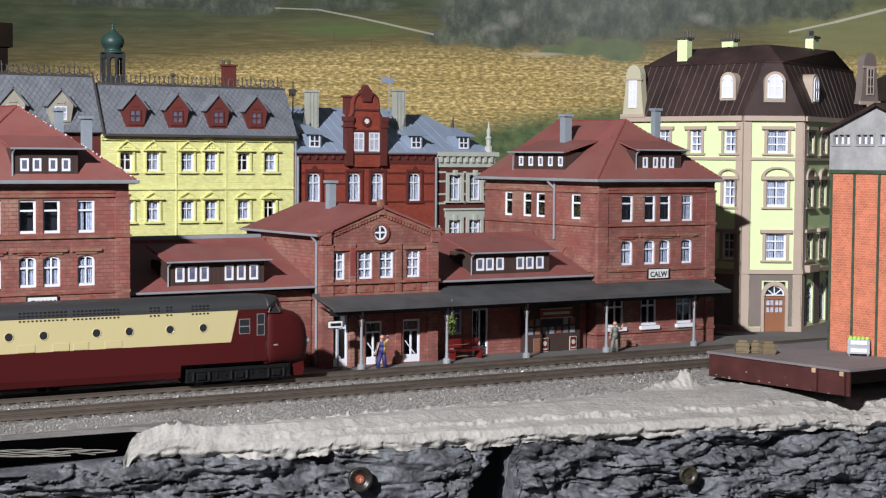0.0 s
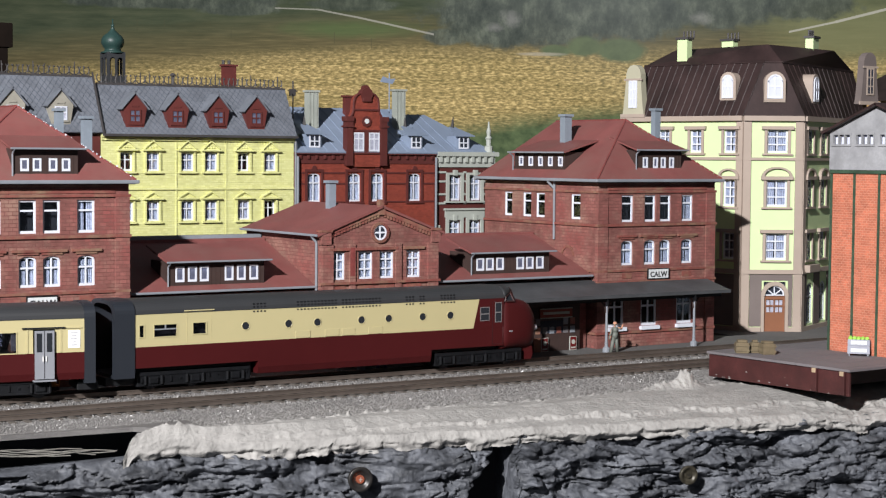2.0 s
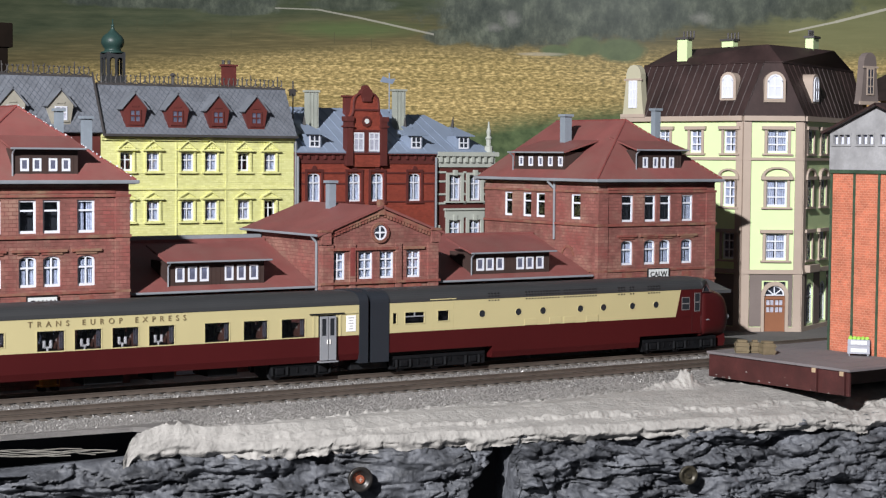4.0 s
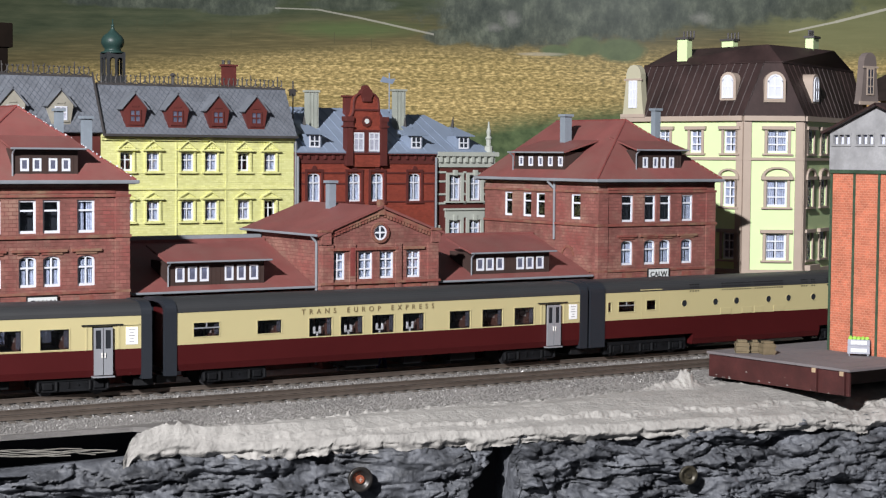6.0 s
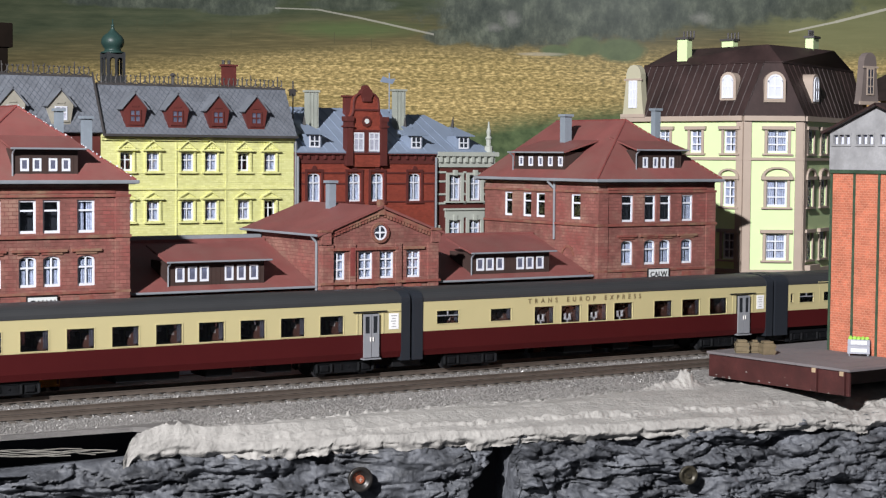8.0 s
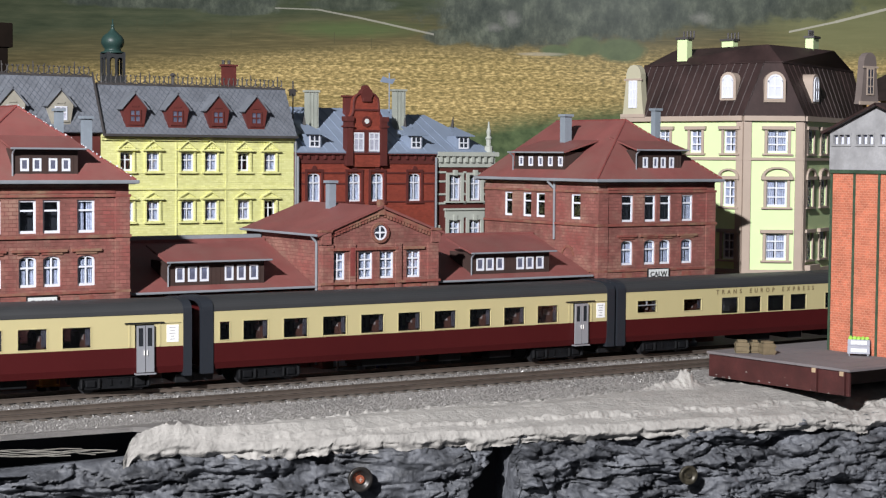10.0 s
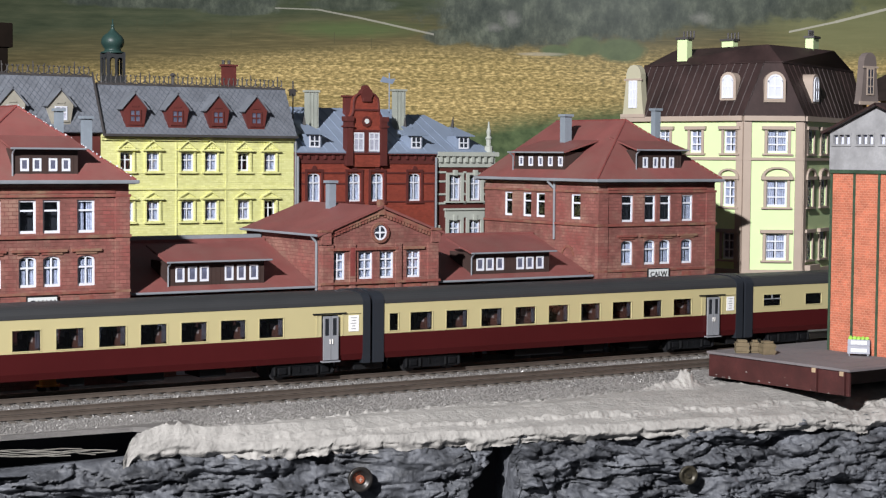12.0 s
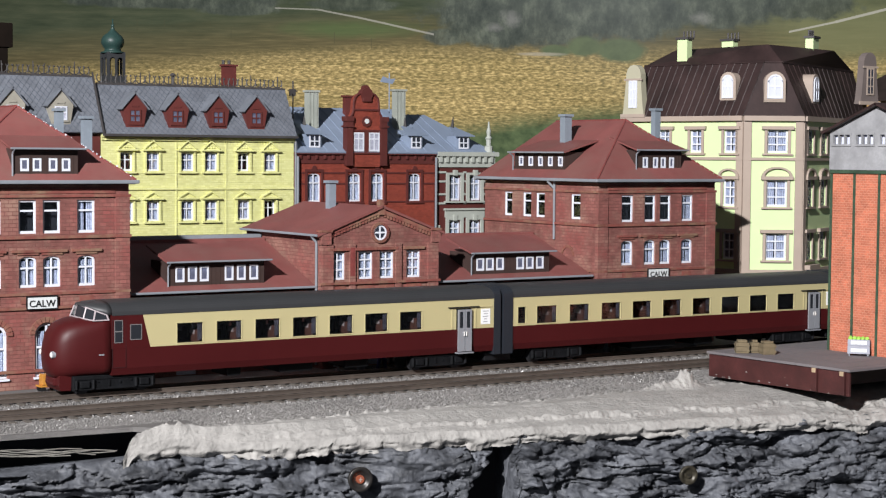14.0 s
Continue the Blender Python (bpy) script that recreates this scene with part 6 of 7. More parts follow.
# screws in the rock, a cable end in the gap
BRASS = paint("worn_brass", (0.055, 0.048, 0.034), 0.4, 0.3, stain=0.6, coarse=300)
DARK_STEEL = paint("blackened_washer", (0.03, 0.027, 0.025), 0.35, 0.3, stain=0.4, coarse=300)
COPPER_RED = paint("reddish_screw_core", (0.45, 0.13, 0.07), 0.4, 0.5)


def screw(x, z, mat):
    s = front_s(x)
    p = EDGE0 + ALONG * s
    turn = math.degrees(math.atan2(ALONG.y, ALONG.x))
    t = thing("wood_screw", "round washer and screw holding the rock strip", "screw", cm(p.x + OUT.x * 0.6, p.y + OUT.y * 0.6, z, 0, 0, turn), "screws in the rock")
    t.scale = (0.95, 0.95, 0.95) if mat is DARK_STEEL else (0.78, 0.7, 0.78)
    bm = bmesh.new()
    n = 24
    prof = [(0.6, 0.25), (0.64, -0.02), (0.58, -0.06), (0.44, -0.02), (0.4, 0.06), (0.2, 0.12)]
    rings = [[bm.verts.new((r * math.cos(2 * math.pi * i / n), y, r * math.sin(2 * math.pi * i / n))) for i in range(n)] for r, y in prof]
    for a, b in zip(rings, rings[1:]):
        for i in range(n):
            bm.faces.new((a[i], a[(i + 1) % n], b[(i + 1) % n], b[i]))
    bm.faces.new(rings[-1])
    part("washer", bm, mat, t, "", None, True)
    bm = bmesh.new()
    rod(bm, (0, 0.2, 0), (0, -0.01, 0), 0.24, 0.2, 14)
    hd = part("screw_head", bm, COPPER_RED if mat is DARK_STEEL else BRASS, t)
    part("slot", boxes((-0.09, 0.09, -0.02, 0.0, -0.02, 0.02), (-0.02, 0.02, -0.021, 0.0, -0.11, 0.11)), LAMP_WHITE if mat is DARK_STEEL else DARK_STEEL, hd)


LAMP_WHITE = paint("bright_metal", (0.7, 0.65, 0.6), 0.3, 0.6)
screw(41.1, -3.2, DARK_STEEL)
screw(57.95, -3.95, BRASS)
FRAY = paint("dusty_wire", (0.2, 0.19, 0.17), 0.8, stain=0.4, coarse=200)
bm = bmesh.new()
random.seed(8)
for i in range(8):
    x, z = 22 + random.uniform(0, 1), -1.3 + random.uniform(-0.1, 0.1)
    pts = [Vector((x + k * 0.75, 75.6 - k * 0.18 + random.uniform(-0.05, 0.05), z + 0.12 * math.sin(k * 0.7 + i) - 0.02 * k)) for k in range(9 + i % 3)]
    for p, q in zip(pts, pts[1:]):
        rod(bm, p, q, 0.024, n=5)
single("frayed_cable", bm, FRAY, "frayed pale wire bundle under the trackbed", "cable")


# ---- printed backdrop ----
def backdrop_material():
    m, nt, b = nodes_of("printed_landscape")
    co = nt.nodes.new("ShaderNodeTexCoord").outputs["Object"]
    mp = nt.nodes.new("ShaderNodeMapping")
    mp.inputs["Scale"].default_value = (1.52, 1.0, -1.52)
    mp.inputs["Location"].default_value = (0.784, 0.0, 0.2734)
    link(nt, co, mp.inputs["Vector"])
    uv = mp.outputs[0]
    sep = nt.nodes.new("ShaderNodeSeparateXYZ")
    link(nt, uv, sep.inputs[0])
    u, v = sep.outputs[0], sep.outputs[2]

    def tex(scale, stretch, detail=5.0, rough=0.6, seed=0.0):
        q = nt.nodes.new("ShaderNodeMapping")
        q.inputs["Scale"].default_value = stretch
        q.inputs["Location"].default_value = (seed, seed, seed)
        link(nt, uv, q.inputs["Vector"])
        n = node(nt, "ShaderNodeTexNoise", Scale=scale, Detail=detail, Roughness=rough)
        link(nt, q.outputs[0], n.inputs["Vector"])
        return n.outputs[0]

    def calc(op, a, c):
        n = nt.nodes.new("ShaderNodeMath")
        n.operation = op
        for i, x in enumerate((a, c)):
            if isinstance(x, (int, float)):
                n.inputs[i].default_value = x
            else:
                link(nt, x, n.inputs[i])
        return n.outputs[0]

    def blob(cu, cv, ru, rv, soft=0.35, wild=0.5, seed=0.0):
        """A ragged clump: 1 inside, 0 outside."""
        du = calc("DIVIDE", calc("SUBTRACT", u, cu), ru)
        dv = calc("DIVIDE", calc("SUBTRACT", v, cv), rv)
        r = calc("SQRT", calc("ADD", calc("MULTIPLY", du, du), calc("MULTIPLY", dv, dv)), 0)
        r = calc("ADD", r, calc("MULTIPLY", calc("SUBTRACT", tex(34, (1, 1, 1.2), 6.0, 0.65, seed), 0.5), wild * 2))
        return ramp(nt, r, [(1 - soft, (1, 1, 1)), (1.0, (0, 0, 0))])

    wob = calc("MULTIPLY", calc("SUBTRACT", tex(9, (0.5, 1, 2.0)), 0.5), 0.03)
    vv = calc("ADD", v, wob)
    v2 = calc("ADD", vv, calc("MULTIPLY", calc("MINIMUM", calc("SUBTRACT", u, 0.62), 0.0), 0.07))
    meadow = ramp(nt, tex(30, (0.35, 1, 3.0), 6.0), [(0.3, (0.038, 0.05, 0.03)), (0.55, (0.066, 0.078, 0.046)), (0.75, (0.095, 0.10, 0.06))])
    stubble = ramp(nt, tex(70, (0.25, 1, 3.5), 6.0), [(0.3, (0.075, 0.067, 0.034)), (0.55, (0.125, 0.105, 0.052)), (0.75, (0.195, 0.157, 0.076))])
    speck = tex(170, (0.6, 1, 1.9), 5.0, 0.65)
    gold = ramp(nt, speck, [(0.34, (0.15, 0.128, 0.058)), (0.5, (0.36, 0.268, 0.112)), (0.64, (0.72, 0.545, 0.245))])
    rows = ramp(nt, tex(26, (0.12, 1, 4.5), 4.0), [(0.38, (0.62, 0.64, 0.6)), (0.6, (1, 1, 1))])
    gold = mixed(nt, 0.8, gold, mixed(nt, 1.0, gold, rows, "MULTIPLY"))
    trees = ramp(nt, tex(26, (1.2, 1, 0.8), 9.0, 0.72, 4.0), [(0.34, (0.03, 0.038, 0.033)), (0.5, (0.065, 0.076, 0.062)), (0.62, (0.115, 0.13, 0.10)), (0.76, (0.2, 0.21, 0.18))])
    wood = ramp(nt, tex(40, (1, 1, 1.2), 6.0, 0.6, 9.0), [(0.3, (0.035, 0.055, 0.028)), (0.7, (0.12, 0.16, 0.075))])
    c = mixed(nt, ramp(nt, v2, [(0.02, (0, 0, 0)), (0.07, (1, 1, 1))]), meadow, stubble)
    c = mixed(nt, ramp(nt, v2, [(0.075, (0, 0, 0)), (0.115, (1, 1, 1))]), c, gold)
    low = calc("ADD", vv, calc("MULTIPLY", calc("SUBTRACT", u, 0.9), 0.12))
    c = mixed(nt, ramp(nt, low, [(0.198, (0, 0, 0)), (0.232, (1, 1, 1))]), c, wood)
    c = mixed(nt, calc("MULTIPLY", blob(1.5, 0.05, 0.2, 0.07, 0.6, 0.3, 3.0), 0.8), c, mixed(nt, 0.5, meadow, (0.3, 0.3, 0.14, 1)))
    # a greener tongue of meadow below the path, hedges along the far edge
    c = mixed(nt, calc("MULTIPLY", blob(0.62, 0.055, 0.16, 0.02, 0.7, 0.3, 1.0), 0.7), c, (0.085, 0.125, 0.05, 1))
    for cu, cv, ru, rv, k in ((0.3, 0.008, 0.22, 0.014, 0.9), (0.42, 0.022, 0.08, 0.012, 0.85), (0.47, 0.008, 0.02, 0.02, 0.9), (0.62, 0.012, 0.09, 0.014, 0.7), (0.78, 0.068, 0.035, 0.016, 0.85), (0.93, 0.03, 0.19, 0.062, 0.95), (0.86, 0.05, 0.09, 0.04, 0.9), (1.1, 0.02, 0.14, 0.055, 0.95), (1.27, 0.012, 0.12, 0.04, 0.9), (1.42, 0.006, 0.1, 0.03, 0.85)):
        c = mixed(nt, calc("MULTIPLY", blob(cu, cv, ru, rv, 0.25, 0.45, cu * 7), k), c, trees)
    for cu, cv, ru, rv in ((1.03, 0.082, 0.035, 0.02), (1.095, 0.088, 0.05, 0.024), (0.98, 0.09, 0.03, 0.012)):
        c = mixed(nt, blob(cu, cv, ru, rv, 0.3, 0.25, cu * 5), c, mixed(nt, 0.6, wood, (0.115, 0.14, 0.075, 1)))
    for cu, cv, ru, rv in ((0.9, 0.035, 0.022, 0.018), (1.235, 0.03, 0.025, 0.014), (0.87, 0.05, 0.02, 0.01)):
        c = mixed(nt, calc("MULTIPLY", blob(cu, cv, ru, rv, 0.9, 1.2, cu * 3), 0.28), c, (0.42, 0.4, 0.38, 1))
    c = mixed(nt, calc("MULTIPLY", blob(0.955, 0.096, 0.05, 0.004, 0.5, 0.3, 2.0), 0.6), c, (0.4, 0.36, 0.28, 1))
    # pale tracks across the meadow, in short straight legs
    for u0, w0, u1, w1, thick in ((0.485, 0.019, 0.56, 0.021, 0.0012), (0.56, 0.021, 0.63, 0.034, 0.0015), (0.63, 0.034, 0.70, 0.049, 0.0017), (0.70, 0.049, 0.765, 0.063, 0.0018), (1.39, 0.054, 1.47, 0.036, 0.0018), (1.47, 0.036, 1.6, 0.002, 0.0024)):
        sl = (w1 - w0) / (u1 - u0)
        line = calc("ABSOLUTE", calc("SUBTRACT", calc("ADD", v, calc("MULTIPLY", wob, 0.08)), calc("ADD", w0 - sl * u0, calc("MULTIPLY", u, sl))), 0)
        on = calc("MULTIPLY", calc("LESS_THAN", line, thick), calc("MULTIPLY", calc("GREATER_THAN", u, u0), calc("LESS_THAN", u, u1)))
        c = mixed(nt, calc("MULTIPLY", on, 0.42 if u1 < 1 else 0.6), c, (0.5, 0.48, 0.42, 1))
    # fence stakes, and a pale light reflection blended into the print's colour
    for cu, cv in ((0.243, 0.05), (0.291, 0.05), (0.408, 0.062), (0.655, 0.08), (0.59, 0.07)):
        stake = calc("MULTIPLY", calc("LESS_THAN", calc("ABSOLUTE", calc("SUBTRACT", u, cu), 0), 0.0009), calc("LESS_THAN", calc("ABSOLUTE", calc("SUBTRACT", v, cv), 0), 0.01))
        c = mixed(nt, calc("MULTIPLY", stake, 0.5), c, (0.07, 0.07, 0.04, 1))
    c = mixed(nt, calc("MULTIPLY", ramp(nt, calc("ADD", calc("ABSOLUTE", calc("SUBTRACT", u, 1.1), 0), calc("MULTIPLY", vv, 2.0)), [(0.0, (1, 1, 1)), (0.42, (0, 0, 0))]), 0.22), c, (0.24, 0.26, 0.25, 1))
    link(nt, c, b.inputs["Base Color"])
    b.inputs["Roughness"].default_value = 0.95
    b.inputs["Specular IOR Level"].default_value = 0.1
    return m


fwd = Vector((math.sin(YAW), math.cos(YAW), 0))
mid = EYE + fwd * 2.0
m = Matrix.Translation((mid.x, mid.y, EYE.z)) @ pose(0, 0, 0, 0, 0, -math.degrees(YAW))
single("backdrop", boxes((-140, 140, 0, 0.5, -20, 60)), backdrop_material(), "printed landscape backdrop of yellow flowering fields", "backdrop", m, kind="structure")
# ---- the express train: cars are drawn along u, cm ahead of the power car's cream edge ----
DARK_FRAME = paint("dark_windscreen_frame", (0.05, 0.02, 0.02), 0.5)
SHROUD = paint("dark_blue_grey_gangway", (0.016, 0.019, 0.025), 0.5, stain=0.1, fine=2000, bump=0.05)
TRAIN_CURTAIN = paint("blue_grey_curtain", (0.16, 0.16, 0.2), 0.8, stain=0.5, coarse=500)
SILVER = paint("silver_door", (0.34, 0.35, 0.38), 0.35, 0.4, stain=0.08, fine=1500, bump=0.03)
SEAT = paint("brown_seat_plush", (0.11, 0.045, 0.03), 0.8)
SEAT_PALE = paint("pale_antimacassar", (0.55, 0.50, 0.48), 0.8)
LETTER = paint("bronze_letters", (0.16, 0.12, 0.06), 0.5, stain=0.1)
PAPER = paint("white_paper_sign", (0.75, 0.75, 0.75), 0.7, stain=0.05)
PRINT = paint("grey_print", (0.35, 0.35, 0.36), 0.7)
LAMP_GLASS = paint("lamp_lens", (0.75, 0.72, 0.68), 0.15, stain=0.02, spec=0.8)
T_GLASS = glass("train_glass", (0.58, 0.58, 0.6))
TYRE = paint("blackened_steel", (0.06, 0.06, 0.065), 0.4, 0.6, stain=0.2)

BOGIE_BLACK = paint("oily_black_bogie", (0.006, 0.0065, 0.008), 0.6, stain=0.5, coarse=200, fine=1500, bump=0.3, spec=0.2)

HW = 1.65
ROOF_ARC = [(HW * math.copysign(abs(math.cos(a)) ** 0.62, math.cos(a)), 3.97 + 0.66 * max(0.0, math.sin(a)) ** 0.8) for a in [math.pi * i / 16 for i in range(17)]]


def side_ring(u0, u1, z0, z1, rim=0.05, out=0.025):
    return boxes((u0 - rim, u0, -out, 0.03, z0 - rim, z1 + rim), (u1, u1 + rim, -out, 0.03, z0 - rim, z1 + rim), (u0, u1, -out, 0.03, z0 - rim, z0), (u0, u1, -out, 0.03, z1, z1 + rim))


def train_window(car, side, u0, u1, z0, z1, vent=False, rim=None, curtain=False):
    """side: matrix of the car's flank, on which x runs along the car and y inwards."""
    fr = part("window", side_ring(u0, u1, z0, z1), rim or T_CREAM, car, "", side)
    p = part("pane", boxes((u0, u1, 0.05, 0.06, z0, z1)), T_GLASS, fr)
    p.visible_shadow = False
    if vent:
        mid = z0 + (z1 - z0) * 0.62
        part("vent_bar", boxes((u0, u1, -0.01, 0.04, mid - 0.03, mid + 0.03), ((u0 + u1) / 2 - 0.03, (u0 + u1) / 2 + 0.03, -0.01, 0.04, mid, z1)), SILVER, fr)
    if curtain:
        bm = bmesh.new()
        for i in range(4):
            box(bm, u1 - 0.24 + i * 0.06, u1 - 0.185 + i * 0.06, 0.1 + 0.03 * (i % 2), 0.13 + 0.03 * (i % 2), z0 + 0.1, z1)
        part("curtain", bm, TRAIN_CURTAIN, fr)


def bogie(car, u, length, axles, r=0.4):
    b = thing("bogie", "", "")
    b.parent, b.matrix_basis = car, cm(u, 0, 0)
    b.name = "bogie"
    h = length / 2
    for s in (-1, 1):
        bm = bmesh.new()
        box(bm, -h, h, s * 1.2 - 0.12, s * 1.2 + 0.12, 0.2, 0.95, 0.05)
        box(bm, -h * 0.97, h * 0.97, s * 1.3 - 0.06, s * 1.3 + 0.06, 0.74, 0.86, 0.02)
        box(bm, -h * 0.97, h * 0.97, s * 1.3 - 0.05, s * 1.3 + 0.05, 0.22, 0.32, 0.02)
        for k in range(axles):
            x = -h * 0.72 + 2 * h * 0.72 * k / (axles - 1)
            box(bm, x - 0.26, x + 0.26, s * 1.33 - 0.1, s * 1.33 + 0.1, 0.34, 0.68, 0.05)
            for e in (-0.45, 0.45):
                rod(bm, (x + e, s * 1.36, 0.3), (x + e, s * 1.36, 0.74), 0.09, n=8)
        for k in range(axles * 4):
            x = -h * 0.92 + 2 * h * 0.92 * k / (axles * 4 - 1)
            box(bm, x - 0.05, x + 0.05, s * 1.32 - 0.06, s * 1.32 + 0.06, 0.4 + 0.1 * (k % 3), 0.6 + 0.1 * (k % 2), 0.01)
        part("side_frame", bm, BOGIE_BLACK, b)
    for k in range(axles):
        x = -h * 0.72 + 2 * h * 0.72 * k / (axles - 1)
        for s in (-1, 1):
            bm = bmesh.new()
            rod(bm, (x, s * 0.86 - 0.13, r), (x, s * 0.86 + 0.13, r), r, n=20)
            rod(bm, (x, s * 0.7 - 0.03, r), (x, s * 0.7 + 0.03, r), r + 0.07, n=20)
            part("wheel", bm, TYRE, b)


def nose_loft(bm, c, way, stations, n=18, e0=0.3):
    rings = []
    for d, top, w, low in stations:
        mid, hh = (top + low) / 2, (top - low) / 2
        ring = []
        for i in range(n):
            a = 2 * math.pi * i / n
            cy, cz = math.cos(a), math.sin(a)
            e = e0 + (0.72 - e0) * min(1.0, max(0.0, (d - 2.2) / 2.6))
            ring.append(bm.verts.new((c + way * d, w * math.copysign(abs(cy) ** e, cy), mid + hh * math.copysign(abs(cz) ** e, cz))))
        rings.append(ring)
    for p, q in zip(rings, rings[1:]):
        for i in range(n):
            bm.faces.new((p[i], p[(i + 1) % n], q[(i + 1) % n], q[i]))
    bm.faces.new(rings[0])
    bm.faces.new(rings[-1])
    bmesh.ops.recalc_face_normals(bm, faces=bm.faces)


def cab(car, c, way, origin):
    """The red cab and bulbous nose, outwards from the cream paint's edge at c."""
    c = c - origin
    bm = bmesh.new()
    nose_loft(bm, c, way, [(2.0, 3.98, 1.655, 0.9), (2.5, 3.9, 1.65, 0.9), (2.9, 3.84, 1.63, 0.88), (3.3, 3.83, 1.58, 0.86), (3.75, 3.78, 1.5, 0.8), (4.15, 3.67, 1.4, 0.76), (4.45, 3.5, 1.26, 0.76), (4.7, 3.22, 1.06, 0.84), (4.88, 2.78, 0.78, 1.05), (5.0, 2.4, 0.5, 1.4), (5.05, 2.1, 0.22, 1.75)], 32)
    part("nose", bm, T_RED, car, "bulbous dark red nose", smooth=True)
    # roof cap tapering over the windscreen
    caps = [(2.1 if way > 0 else 2.05, 1.652, 3.97, 4.63), (2.3, 1.58, 4.0, 4.61), (2.77, 1.28, 4.18, 4.58), (3.1, 0.85, 4.34, 4.54), (3.3, 0.3, 4.44, 4.5)]
    bm = bmesh.new()
    rings = []
    for d, hw, rim, crown in caps:
        arc = [(hw * math.copysign(abs(math.cos(a)) ** 0.62, math.cos(a)), rim + (crown - rim) * max(0.0, math.sin(a)) ** 0.8) for a in [math.pi * i / 16 for i in range(17)]]
        rings.append([bm.verts.new((c + way * d, y, z)) for y, z in arc])
    for p, q in zip(rings, rings[1:]):
        for i in range(16):
            bm.faces.new((p[i], p[i + 1], q[i + 1], q[i]))
        bm.faces.new((p[16], p[0], q[0], q[16]))
    bm.faces.new(rings[0])
    bm.faces.new(rings[-1])
    bmesh.ops.recalc_face_normals(bm, faces=bm.faces)
    part("cab_roof", bm, T_ROOF, car, smooth=True)
    # windscreen band wrapped round the cab
    low = [(2.2, 1.6, 3.74), (2.95, 1.46, 3.72), (3.3, 0.95, 3.8), (3.42, 0.0, 3.84)]
    high = [(2.3, 1.56, 4.0), (2.77, 1.27, 4.19), (3.1, 0.84, 4.35), (3.26, 0.0, 4.46)]
    gl = bmesh.new()
    fr = bmesh.new()
    for s in (-1, 1):
        lo = [Vector((c + way * d, s * y, z)) for d, y, z in low]
        hi = [Vector((c + way * d, s * y, z)) for d, y, z in high]
        for k in range(3):
            quad = [lo[k], lo[k + 1], hi[k + 1], hi[k]]
            gl.faces.new([gl.verts.new(v) for v in quad])
            for a, b in ((0, 1), (2, 3)):
                rod(fr, quad[a], quad[b], 0.035, n=6)
        for k in range(4):
            rod(fr, lo[k], hi[k], 0.045, n=6)
    ws = part("windscreen", gl, DARK_GLASS, car)
    part("windscreen_frame", fr, WINDSCREEN_FRAME if way < 0 else DARK_FRAME, ws)
    for s in (-1, 1):
        hl = bmesh.new()
        rod(hl, (c + way * 4.4, s * 0.8, 2.05), (c + way * 4.93, s * 0.82, 2.05), 0.22, 0.17, n=16)
        lamp_body = part("headlight", hl, SILVER, car, "silver-rimmed headlight")
        hl = bmesh.new()
        rod(hl, (c + way * 4.92, s * 0.82, 2.05), (c + way * 4.97, s * 0.822, 2.05), 0.14, 0.1, n=16)
        part("lens", hl, LAMP_GLASS, lamp_body)
    bm = bmesh.new()
    prism(bm, [(c + way * 4.0, 0.22), (c + way * 4.5, 0.22), (c + way * 4.62, 0.5), (c + way * 4.55, 0.98), (c + way * 3.9, 0.98)], "y", -1.0, 1.0)
    part("rail_guard", bm, T_RED, car)
    part("coupler_cover", boxes((c + way * 4.5 - 0.2, c + way * 4.5 + 0.2, -0.5, 0.5, 0.4, 0.85, 0.1)), T_RED, car)


WINDSCREEN_FRAME = paint("pale_windscreen_frame", (0.36, 0.31, 0.32), 0.4, stain=0.1)
DARK_GLASS = paint("dark_cab_glass", (0.02, 0.022, 0.026), 0.08, stain=0.05, bump=0.0, spec=0.15)


